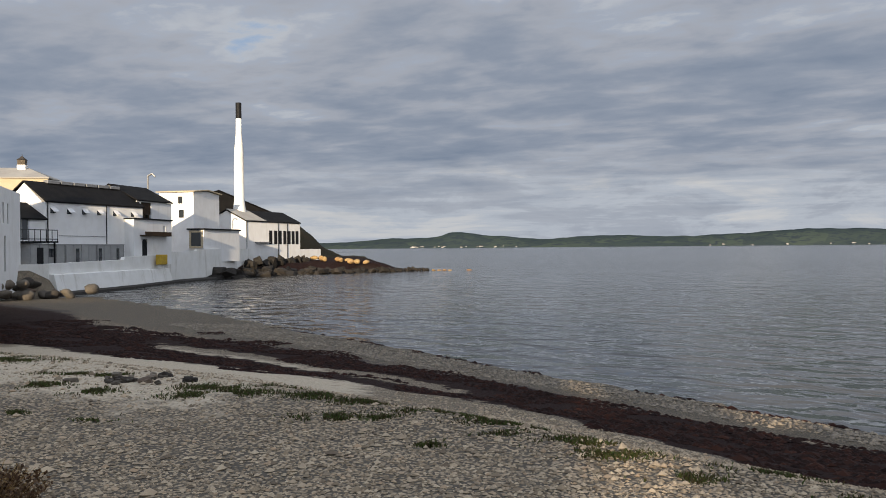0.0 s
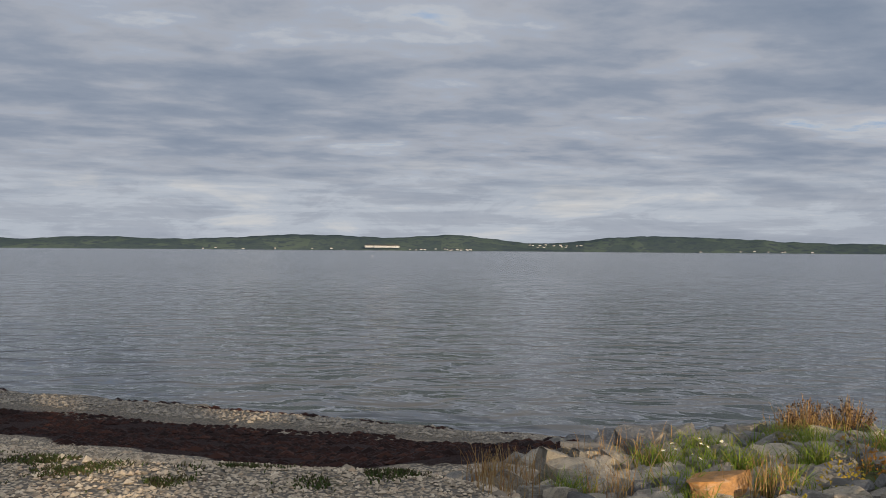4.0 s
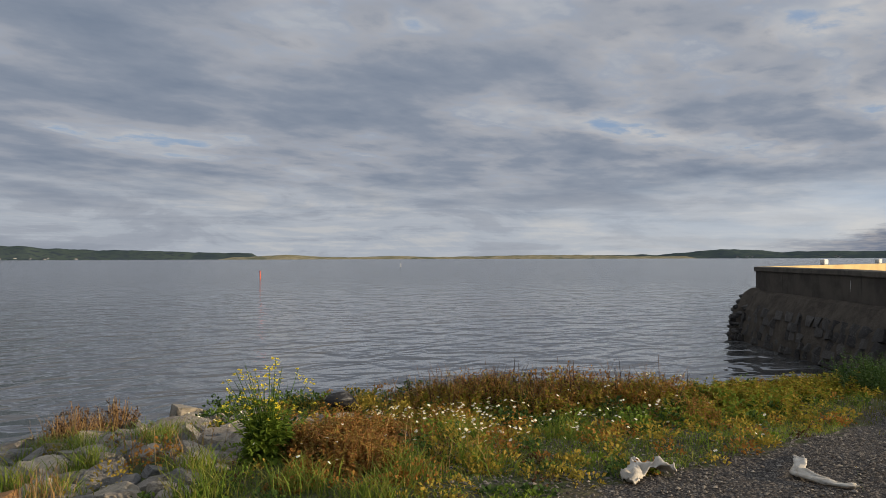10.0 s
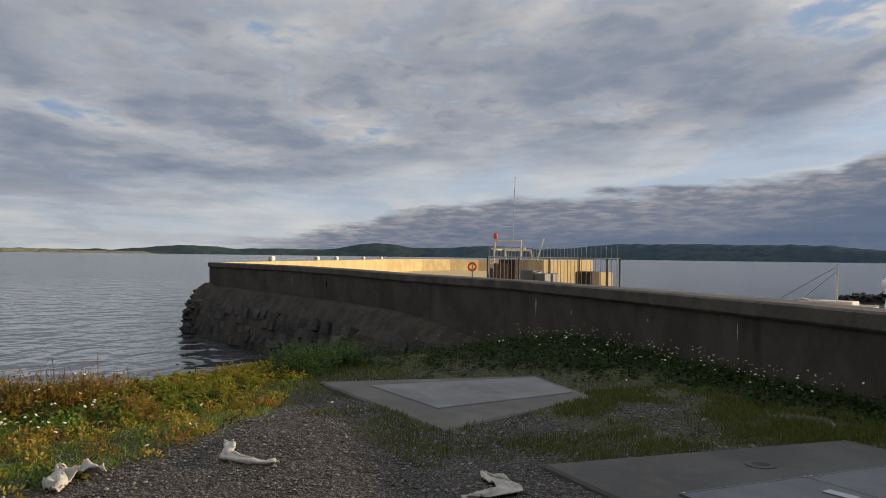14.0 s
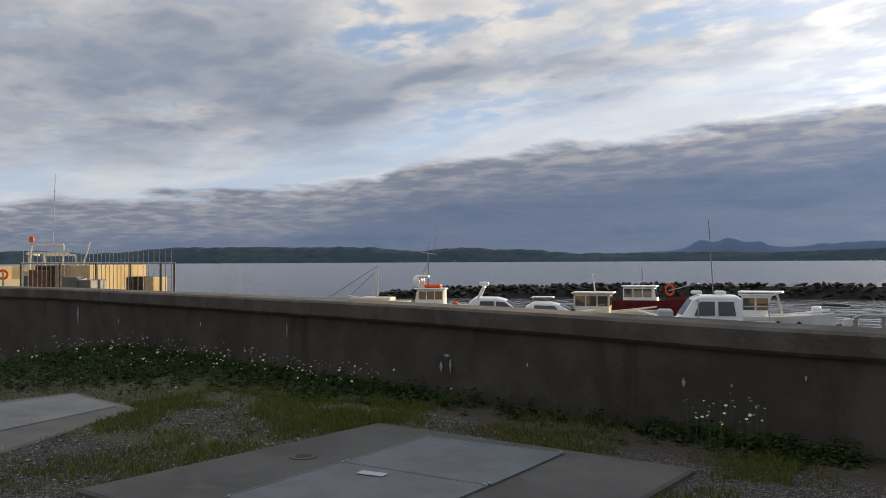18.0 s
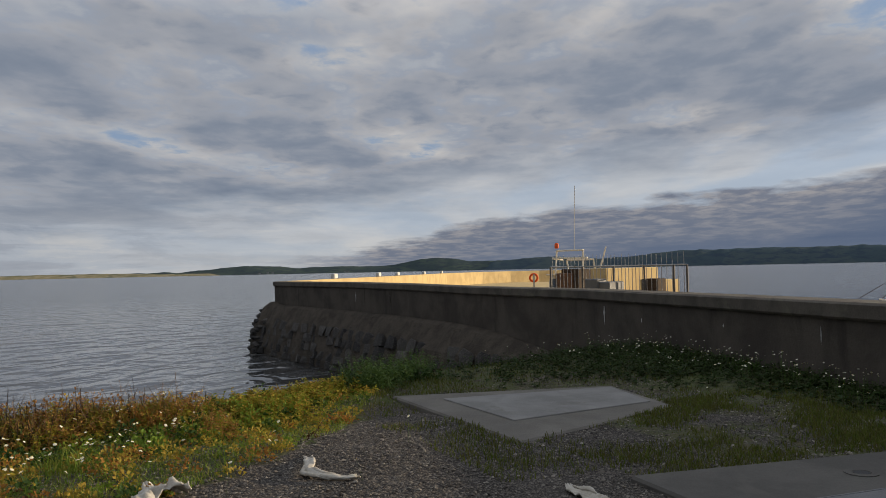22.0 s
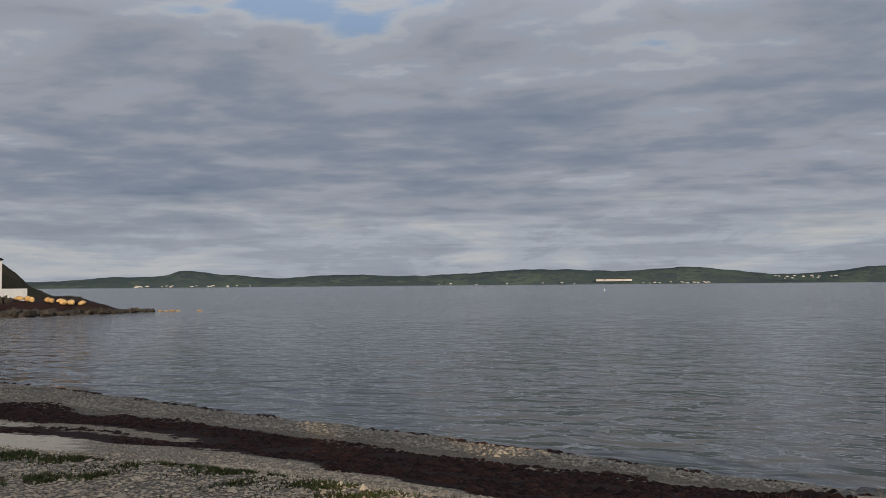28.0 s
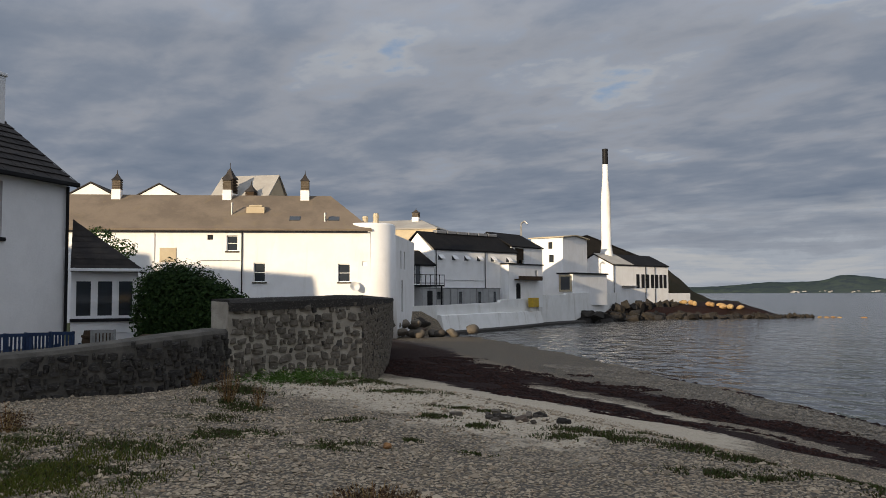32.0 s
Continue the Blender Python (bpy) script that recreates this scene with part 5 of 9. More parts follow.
# taller wing with hoist bay, and the low block before it
T1, T2 = polar(-20.9, 98.3), polar(-18.73, 104.5)
z0 = 2.3
white_wing, W3 = gable_block("white_wing", "taller white wing with a dark timber hoist bay", T1, T2, 7, z0, 9.6, 11.5, WHITE, BLACK_ROOF, [(0.8, 2.9, 5.0, 7.2)])
bm = bmesh.new()
for k in range(8):
    box(bm, 0.8 + k * 0.2625, 0.8 + k * 0.2625 + 0.25, 0.1, 0.16, 5.8 if k % 3 else 5.0, 7.2)
part("hoist_bay", bm, DARK_WOOD, white_wing, "dark boarded hoist bay")
F1, F2 = polar(-21.1, 95.2), polar(-18.75, 101.8)
FL = math.dist(F1, F2)
low_block = thing("low_block", face_line(F1, F2, 2.3), "low white flat-roofed block with an arched door", "building")
bm = bmesh.new()
wall_with_openings(bm, FL, 5.1, 0.3, [(1.6, 2.6, 0.3, 2.9), (5.9, 6.5, 3.4, 4.5)])
part("front_wall", bm, WHITE, low_block)
bm = bmesh.new()
box(bm, 0, FL, 0.3, 3.5, 0, 5.08)
part("body", bm, WHITE, low_block)
bm = bmesh.new()
box(bm, -0.15, FL + 0.15, -0.15, 3.6, 5.1, 5.25)
part("roof", bm, BLACK_PAINT, low_block)
bm = bmesh.new()
prism(bm, [(-0.45 + 2.1, 0), (0.45 + 2.1, 0), (0.45 + 2.1, 0.08), (-0.45 + 2.1, 0.08)], 0.3, 2.5)
lathe(bm, [(0.45, 0), (0.45, 0.08)], 20, pose(2.1, 0.08, 2.45, 90))
part("arched_door", bm, BLACK_PAINT, low_block, "black round-headed door")
bm = bmesh.new()
box(bm, 1.2, 6.6, -0.7, 0.0, 3.25, 3.4)
box(bm, 1.2, 6.6, -0.7, -0.6, 3.4, 3.75)
part("canopy", bm, DARK_WOOD, low_block, "dark timber canopy beam")
bm = bmesh.new()
box(bm, -0.7, 0.7, -0.35, 0.35, 0, 1.15, 0.05)
tagged(part("yellow_bin", bm, YELLOW, m=face_line(F1, F2, 2.3) @ pose(4.3, -0.75, 0.0)), "yellow box bin on the quay", "bin")
# square tower block
B1, B2 = (-40.6, 114.7), (-35.4, 113.6)
z0 = 2.3
still_tower, W4 = gable_block("white_tower_block", "square white tower block with a pale flat roof edge", B1, B2, 7.5, z0, 12.1, 12.5, WHITE, CREAM, [(2.9, 3.6, 8.2, 9.2), (3.0, 3.8, 6.2, 7.3)], over=0.35)
window_unit(still_tower, 2.9, 3.6, 8.2, 9.2, DARK_WOOD, 0.12, (1, 1), False)
window_unit(still_tower, 3.0, 3.8, 6.2, 7.3, BLACK_PAINT, 0.12, (1, 1), False)
bm = bmesh.new()
rod(bm, (0, 0, 0), (0, 0, 1.6), 0.12, n=8)
rod(bm, (0, 0, 1.6), (0.5, 0, 1.9), 0.12, n=8)
rod(bm, (0.5, 0, 1.9), (0.9, 0, 1.5), 0.12, n=8)
tagged(part("steam_pipe", bm, STEEL, m=pose(*polar(-20.2, 106), 11.5)), "bent grey steam pipe above the roofs", "pipe")
# glazed hut on the quay
h0, h1, h2 = (-34.2, 107.5), (-32.0, 107.0), (-29.65, 116.2)
hut = thing("quay_hut", pose(0, 0, 2.3), "white flat-roofed hut with a big cream-framed window", "hut")
bm = bmesh.new()
prism(bm, [h0, h1, h2, (-31.9, 116.7)], 0.0, 4.3)
part("body", bm, WHITE, hut)
bm = bmesh.new()
prism(bm, [(h0[0] - 0.2, h0[1] - 0.2), (h1[0] + 0.2, h1[1] - 0.25), (h2[0] + 0.25, h2[1] + 0.1), (-32.1, 116.9)], 4.304, 4.5)
part("roof", bm, BLACK_PAINT, hut)
wf = part("window", bmesh.new(), CREAM, hut, m=face_line(h0, h1))
bm = bmesh.new()
for a, b_, c, d in ((0.15, 0.4, 1.9, 4.2), (1.85, 2.1, 1.9, 4.2), (0.4, 1.85, 1.9, 2.15), (0.4, 1.85, 3.95, 4.2)):
    box(bm, a, b_, -0.12, 0.0, c, d)
wf.data = finish("window", bm, CREAM)
bm = bmesh.new()
box(bm, 0.4, 1.85, -0.05, -0.006, 2.15, 3.95)
part("pane", bm, GLASS, wf)
# gabled warehouse with the row of black letter shapes
G1, G2 = (-37.5, 127.1), (-30.7, 124.3)
z0 = 1.6
lettered_barn, W5 = gable_block("lettered_warehouse", "white gabled warehouse with large black shapes painted on its side", G1, G2, 15.2, z0, 8.25, 10.1, WHITE, BLACK_ROOF, [], ridge_along=False)
bm = bmesh.new()
sl = [(W5 / 2 + 0.05, -0.2, 10.1 - z0 + 0.16), (W5 + 0.2, -0.2, 8.25 - z0 + 0.15), (W5 + 0.2, 5.2, 8.25 - z0 + 0.15), (W5 / 2 + 0.05, 5.2, 10.1 - z0 + 0.16)]
solid(bm, [sl, [(x, y, z + 0.06) for x, y, z in sl][::-1]])
part("front_roof", bm, GREY_ROOF, lettered_barn, "pale lead-grey front roof")
sideM = pose(W5, 0, 0, 0, 0, 90)
for k, u in enumerate((6.5, 7.9, 9.2, 10.55, 11.8, 13.0, 14.2)):
    bm = bmesh.new()
    box(bm, u - 0.42, u + 0.42, -0.03, -0.004, 4.75 - z0, 6.95 - z0)
    part("painted_shape", bm, BLACK_PAINT, lettered_barn, m=sideM)
for u in (8.55, 11.2, 0.1):
    pipe(lettered_barn, u, 0.6, 8.2 - z0).matrix_basis = sideM
bm = bmesh.new()
box(bm, 2.2, 5.8, -0.5, 0, 5.0 - z0, 5.12 - z0)
part("ledge", bm, STEEL, lettered_barn, m=sideM)
big_roof, _ = gable_block("black_roofed_hall", "large hall with a black sheeted roof", polar(-20.5, 152), polar(-11.0, 158), 30, 2, 9.5, 14.8, BLACK_ROOF, BLACK_ROOF, [], ridge_along=False)
# sea wall with its stepped top and sloping foot
sea_line = [(-38.5, 68.0), (-34.9, 71), (-33.6, 84.5), (-33.55, 84.7), (-33.3, 96), (-33.3, 96.2), (-32.0, 104), (-31.95, 104.2), (-31.2, 108), (-30.6, 114), (-29.6, 124.0)]
sea_tops = [2.8, 2.85, 3.0, 3.28, 3.42, 3.72, 3.8, 4.0, 4.0, 4.02, 4.05]
sp = line_pts(sea_line, sea_tops, 1.0)
sea_wall = thing("wall_sea", pose(0, 0, 0), "white-painted sea wall with a stained foot", "wall", kind="structure")
bm = bmesh.new()
strip_wall(bm, sp, [(0.05, -1.5), (0.0, 1.6), (-0.06, ("t", 0)), (-0.5, ("t", 0)), (-0.55, -1.5)], 0.03)
part("wall_face", bm, WHITE_DIRTY, sea_wall)
bm = bmesh.new()
strip_wall(bm, line_pts(sea_line[1:5], [1.9, 1.9, 1.9, 1.8], 0.8), [(1.0, -1.5), (0.85, 0.3), (0.45, ("t", -0.05)), (0.3, ("t", 0)), (0.02, ("t", 0.02)), (0.04, -1.5)], 0.05)
part("plinth", bm, WHITE_DIRTY, sea_wall, "sloping white plinth at the water")
bm = bmesh.new()
strip_wall(bm, line_pts(sea_line[1:9], [0.35] * 8, 0.7), [(1.35, -1.5), (1.25, ("t", -0.15)), (0.9, ("t", 0.0)), (0.05, ("t", 0.0)), (0.06, -1.5)], 0.12)
part("footing", bm, RUBBLE_DARK, sea_wall, "dark weedy footing")
# low white wall beyond the warehouse
bm = bmesh.new()
e0 = (-24.96, 138.3)
strip_wall(bm, line_pts([e0, (-22.4, 144.8)], [3.9, 3.9], 1.0), [(0.0, 0.5), (0.0, ("t", 0)), (-0.4, ("t", 0)), (-0.4, 0.5)], 0.02)
tagged(part("wall_yard", bm, WHITE), "low white yard wall beside the warehouse", "wall", kind="structure")
# chimney
CH = polar(-14.3, 133)
chimney = thing("tall_chimney", pose(CH[0], CH[1], 2.2), "tall white tapering distillery chimney with a black top", "chimney")
bm = bmesh.new()
lathe(bm, [(1.45, 0), (1.2, 5.5), (1.08, 7.5), (0.80, 9.5), (0.78, 15), (0.72, 17.6), (0.47, 20.2), (0.44, 22.6)], 24)
part("shaft", bm, WHITE_DIRTY, chimney, smooth=True)
bm = bmesh.new()
lathe(bm, [(0.46, 22.604), (0.46, 25.1), (0.34, 25.1), (0.34, 24.6)], 24)
part("top", bm, BLACK_PAINT, chimney, "black painted top")
# rocks of the point
POINT_ROCK = stone_surface("black_tidal_rock", [(0.012, 0.011, 0.010), (0.022, 0.020, 0.018), (0.036, 0.031, 0.026)], 0.7, 1.0, vein=(0.05, 0.045, 0.038))
OCHRE = stone_surface("ochre_boulder", [(0.40, 0.25, 0.095), (0.46, 0.32, 0.15), (0.36, 0.20, 0.08)], 0.9, 1.2)
rnd = random.Random(5)
for i in range(150):
    f = rnd.random()
    bx = np.interp(f, [0, 0.35, 0.7, 1], [-31, -25, -15, -6.5]) + rnd.gauss(0, 0.9)
    by = np.interp(f, [0, 0.35, 0.7, 1], [110, 124, 131.5, 136]) + rnd.gauss(0, 1.6)
    sz = rnd.uniform(0.7, 2.1) * (1 - 0.5 * f)
    set_crag("shore_rock", POINT_ROCK, bx, by, rnd.uniform(0.0, 0.9) * (1 - 0.6 * f), sz * 1.7, sz * 1.3, sz * 0.8, rnd, 25, "dark weedy rock on the point")
for i in range(26):
    f = rnd.random()
    set_crag("shore_rock", POINT_ROCK, -29.2 + f * 5.5 + rnd.gauss(0, 0.3), 119 + f * 20, 2.0 + rnd.uniform(-0.3, 0.3), 1.6, 1.4, rnd.uniform(0.9, 1.7), rnd, 20, "dark rock below the warehouse")
for i in range(9):
    set_stone("pale_boulder", OCHRE, -22 + i * 1.1 + rnd.gauss(0, 0.35), 135.5 + rnd.gauss(0, 0.8), 2.45 - i * 0.10, rnd.uniform(0.9, 1.7), rnd.uniform(0.8, 1.3), rnd.uniform(0.9, 1.5), rnd, None, 18, "ochre lichened boulder on the point")
for i in range(9):
    set_stone("reef_rock", POINT_ROCK, -8.2 + i * 0.62, 136 + i * 0.35 + rnd.gauss(0, 0.3), 0.25, rnd.uniform(0.7, 1.3), 0.9, rnd.uniform(0.8, 1.7), rnd, None, 20, "dark reef rock standing in the water")
for x in (-2.2, -1.2, -0.2, 0.7, 4.0):
    set_stone("skerry", OCHRE, x, 140.2, 0.05, 1.3, 0.8, 0.5, rnd, None, 8, "pale skerry just above the water")
# rocks heaped at the foot of the round corner
for i in range(16):
    set_stone("foot_rock", RUBBLE, -33.9 + rnd.gauss(0, 1.3), 63.5 + rnd.gauss(0, 2.6), rnd.uniform(0.3, 1.6), rnd.uniform(0.9, 1.8), rnd.uniform(0.9, 1.5), rnd.uniform(0.8, 1.5), rnd, None, 20, "rough brown rock at the foot of the white corner")

# ---- stone walls, garden and house ----
def wall_stones(mat):
    key = (mat.name, "wall")
    if key not in BOULD:
        BOULD[key] = [crag_mesh("stone", i + 40, mat) for i in range(9)]
    return BOULD[key]


def rubble_wall(name, label, line, tops, mats, mortar, z0, stone, thick, n_max, seed, cap=True):
    """A mortared rubble wall: a core, and stones set in courses on its near face."""
    ob = thing(name, pose(0, 0, 0), label, "wall", kind="structure")
    pts = line_pts(line, tops, 0.5)
    bm = bmesh.new()
    strip_wall(bm, pts, [(0.0, z0), (0.0, ("t", -0.06)), (-0.04, ("t", 0.0)), (-thick, ("t", 0.02)), (-thick, z0)], 0.010)
    part("core", bm, mortar, ob)
    rnd = random.Random(seed)
    L = [0.0]
    for a, b_ in zip(pts, pts[1:]):
        L.append(L[-1] + math.hypot(b_[0] - a[0], b_[1] - a[1]))
    spots = []
    z = z0 + 0.1
    while z < max(tops):
        hgt = stone * rnd.uniform(0.45, 0.75)
        s = rnd.uniform(0, 0.2)
        while s < L[-1]:
            w = stone * rnd.choice((0.35, 0.6, 0.9, 1.0, 1.3)) * rnd.uniform(0.8, 1.2)
            top = float(np.interp(s, L, [p[2] for p in pts]))
            if z + hgt * 0.5 < top - 0.02 and rnd.random() < 0.97:
                spots.append((s + w / 2, z + rnd.gauss(0, 0.03), w, hgt * rnd.uniform(0.8, 1.15)))
            s += w * 1.06
        z += hgt * 0.95
    rnd.shuffle(spots)
    extra = bmesh.new()
    for i, (s, zz, w, hgt) in enumerate(spots):
        x = float(np.interp(s, L, [p[0] for p in pts]))
        y = float(np.interp(s, L, [p[1] for p in pts]))
        k = min(len(pts) - 2, max(0, int(np.searchsorted(L, s)) - 1))
        ang = math.degrees(math.atan2(pts[k + 1][1] - pts[k][1], pts[k + 1][0] - pts[k][0]))
        m = pose(x, y, zz, 0, rnd.uniform(-9, 9), ang) @ Matrix.Diagonal((w * 0.92, 0.11, hgt * 1.0, 1))
        mat = rnd.choice(mats)
        me = rnd.choice(wall_stones(mat))
        if i < n_max:
            st = new("stone", me)
            st.parent, st.matrix_basis = ob, m
        else:
            vs = [extra.verts.new(m @ v.co) for v in me.vertices]
            for f in me.polygons:
                extra.faces.new([vs[j] for j in f.vertices])
    if len(extra.verts):
        tagged(part("stone_rest", extra, mats[0], ob, smooth=True), kind="stuff")
    else:
        extra.free()
    return ob


BIG_LINE = [(-27.5, 49), (-16.5, 29), (-9.9, 16.2), (-9.4, 15.35), (-9.75, 14.7), (-10.5, 12.3)]
big_wall = rubble_wall("wall_stone", "tall rubble-stone retaining wall with pale mortar", BIG_LINE[::-1], [3.85, 3.9, 3.92, 3.92, 3.8, 3.66], [RUBBLE, RUBBLE_DARK], MORTAR, 1.2, 0.24, 0.6, 300, 3)
bm = bmesh.new()
strip_wall(bm, line_pts(BIG_LINE[::-1], [3.85, 3.9, 3.92, 3.92, 3.8, 3.66], 0.5), [(0.05, ("t", -0.18)), (0.06, ("t", -0.02)), (0.0, ("t", 0.05)), (-0.62, ("t", 0.06)), (-0.66, ("t", -0.18))], 0.05)
part("coping", bm, RUBBLE_DARK, big_wall, "dark rounded coping")
LOW_LINE = [(-15.5, 3.5), (-11.9, 7.9), (-11.0, 9.0), (-10.35, 10.4), (-10.5, 12.3)]
low_wall = rubble_wall("wall_garden", "low dark rubble garden wall", LOW_LINE, [3.0, 3.04, 3.14, 3.27, 3.34], [RUBBLE_DARK], MORTAR_DARK, 1.9, 0.19, 0.5, 280, 7)
# garden terrace behind the walls
GARDEN_Z = 2.78
bm = bmesh.new()
prism(bm, [(-15.9, 3.7), (-11.3, 9.2), (-10.8, 12.3), (-10.2, 15.3), (-17, 29), (-28, 49), (-60, 30), (-60, 3.7)][::1], 1.0, 2.15)
tagged(part("garden_ground", bm, surface("garden_turf", (0.055, 0.075, 0.025), (0.075, 0.07, 0.035), 0.95, scale=1.5, grain=30)), "shaded garden ground behind the wall", "ground", kind="structure")


def leaf_ball(bm_rows, c, r, n, size, rnd, droop=0.2):
    """Adds small bent leaves over a lumpy ball."""
    for _ in range(n):
        d = Vector((rnd.gauss(0, 1), rnd.gauss(0, 1), rnd.gauss(0, 1))).normalized()
        k = rnd.uniform(0.72, 1.04) * (1 + 0.22 * noise.noise(d * 2.3 + Vector(c)))
        p = Vector(c) + Vector((d.x * r[0], d.y * r[1], d.z * r[2])) * k
        nrm = (d + 0.8 * Vector((rnd.uniform(-1, 1), rnd.uniform(-1, 1), rnd.uniform(-0.4, 1)))).normalized()
        a = nrm.orthogonal().normalized()
        a.rotate(Matrix.Rotation(rnd.uniform(0, 6.28), 3, nrm))
        b_ = nrm.cross(a)
        s = size * rnd.uniform(0.6, 1.4)
        bm_rows.append((p - a * s * 0.5, p + b_ * s * 0.28, p + a * s * 0.5 - nrm * s * droop, p - b_ * s * 0.28))


def leaves_mesh(name, quads, mat):
    me = bpy.data.meshes.new(name)
    me.from_pydata([tuple(v) for q in quads for v in q], [], [tuple(range(i * 4, i * 4 + 4)) for i in range(len(quads))])
    me.materials.append(mat)
    return me


HEDGE = island_surface("hedge_leaf", [(0.012, 0.030, 0.010), (0.030, 0.060, 0.016), (0.050, 0.085, 0.022), (0.020, 0.045, 0.014)], 0.55, trans=0.15)
rnd = random.Random(21)
hedge = thing("hedge", pose(-18.2, 19.7, 2.15), "dense dark green clipped hedge beside the house", "hedge")
quads = []
HA, HB = Vector((-1.35, -0.35, 0)), Vector((1.45, 0.4, 0))
for i in range(10):
    f = i / 9
    c = HA.lerp(HB, f)
    top = np.interp(f, [0, 0.3, 0.6, 1], [2.75, 2.9, 2.6, 1.75])
    leaf_ball(quads, (c.x, c.y, top * 0.5), (0.62, 0.75, top * 0.52), 3600, 0.10, rnd)
    leaf_ball(quads, (c.x, c.y, top * 0.5), (0.5, 0.62, top * 0.46), 1200, 0.12, rnd)
part("crown", leaves_mesh("crown", quads, HEDGE), HEDGE, hedge)
bm = bmesh.new()
for i in range(5):
    c = HA.lerp(HB, i / 4)
    top = np.interp(i / 4, [0, 0.3, 0.6, 1], [2.75, 2.9, 2.6, 1.75])
    rod(bm, (c.x, c.y, 0), (c.x, c.y, top * 0.8), 0.3, 0.12, 8)
part("stem", bm, DARK_WOOD, hedge)
shrub = thing("shrub", pose(-29.8, 26.7, GARDEN_Z), "tall loose green shrub in the garden", "shrub")
quads = []
for i in range(6):
    leaf_ball(quads, (rnd.gauss(0, 0.9), rnd.gauss(0, 0.6), 2.9 + rnd.gauss(0, 0.3)), (0.7, 0.7, 0.5), 420, 0.13, rnd)
part("crown", leaves_mesh("crown", quads, HEDGE), HEDGE, shrub)
bm = bmesh.new()
rod(bm, (0, 0, -0.1), (0, 0, 2.9), 0.1, 0.05, 7)
part("trunk", bm, DARK_WOOD, shrub)

# the white house
HP, HQ = (-20.6, 8.5), (-22.4, 18.4)
HL = math.dist(HP, HQ)
hz = GARDEN_Z
open_h = [(6.4, 7.4, 5.7 - hz, 7.35 - hz), (6.3, 7.25, 0.02, 2.1), (2.6, 3.6, 5.7 - hz, 7.35 - hz), (2.6, 3.6, 0.9, 2.3)]
house = thing("white_house", face_line(HP, HQ, hz), "white roughcast house with black trim and dark slates", "house")
bm = bmesh.new()
wall_with_openings(bm, HL, 7.75 - hz, 0.4, open_h)
part("front_wall", bm, HOUSE_WHITE, house)
bm = bmesh.new()
o = [(0.41, 0), (6.6, 0), (6.6, 7.75 - hz), (3.3, 10.15 - hz), (0.41, 7.9 - hz)]
for xx in (0.0, HL - 0.4):
    lo = [bm.verts.new((xx, y, z)) for y, z in o]
    hi = [bm.verts.new((xx + 0.4, y, z)) for y, z in o]
    for i in range(5):
        bm.faces.new((lo[i], lo[(i + 1) % 5], hi[(i + 1) % 5], hi[i]))
    bm.faces.new(lo)
    bm.faces.new(hi[::-1])
part("end_walls", bm, HOUSE_WHITE, house)
for a, b_, c, d in (open_h[0], open_h[2], open_h[3]):
    window_unit(house, a, b_, c, d, BLACK_PAINT, 0.12, (1, 2), True)
bm = bmesh.new()
box(bm, 6.32, 7.23, 0.1, 0.16, 0.03, 2.08, 0.01)
for k in range(2):
    box(bm, 6.45 + k * 0.4, 6.45 + k * 0.4 + 0.28, 0.08, 0.1, 0.3, 1.7, 0.01)
part("door", bm, BLUE_WOOD, house, "dark blue panelled door")
bm = bmesh.new()
box(bm, 0.01, HL - 0.01, 0.01, 6.5, -0.9, -0.004)
part("plinth", bm, HOUSE_WHITE, house)
# slates in courses, each course lapped over the next
pitch = math.atan2(10.25 - 7.75, 3.3)
n_course = 11
Ls = 3.3 / math.cos(pitch) + 0.3
for side_ in (0, 1):
    for i in range(n_course):
        bm = bmesh.new()
        a, b_ = i * Ls / n_course - 0.3, (i + 1) * Ls / n_course - 0.22
        for u in range(28):
            w = (HL + 0.3) / 28
            j = 0.004 * (u % 3)
            box(bm, -0.15 + u * w + 0.006, -0.15 + (u + 1) * w - 0.006, a, b_, 0.02 * 0 + j, 0.03 + j)
        for v in bm.verts:
            v.co.z += 0.05 - (v.co.y - a) / (b_ - a) * 0.045
        mm = pose(0, 0, 7.75 - hz, math.degrees(pitch)) if side_ == 0 else pose(HL, 6.6, 7.75 - hz, math.degrees(pitch), 0, 180)
        part("slate_course", bm, SLATE, house, m=mm)
bm = bmesh.new()
solid(bm, [[(HL + 0.12, -0.3, 7.45 - hz), (HL + 0.2, -0.3, 7.45 - hz), (HL + 0.2, 3.3, 10.1 - hz), (HL + 0.12, 3.3, 10.1 - hz)], [(HL + 0.12, -0.3, 7.62 - hz), (HL + 0.2, -0.3, 7.62 - hz), (HL + 0.2, 3.3, 10.27 - hz), (HL + 0.12, 3.3, 10.27 - hz)][::-1]])
part("bargeboard", bm, BLACK_PAINT, house)
bm = bmesh.new()
box(bm, -0.2, HL + 0.2, -0.34, -0.2, 7.5 - hz, 7.64 - hz, 0.02)
part("gutter", bm, BLACK_PAINT, house)
pipe(house, HL - 0.1, 0, 7.5 - hz, -0.1, 0.055)
bm = bmesh.new()
box(bm, HL - 0.75, HL - 0.05, 2.5, 4.1, 9.3 - hz, 11.3 - hz, 0.02)
box(bm, HL - 0.8, HL - 0.0, 2.45, 4.15, 11.3 - hz, 11.42 - hz, 0.02)
part("chimney_stack", bm, HOUSE_WHITE, house)
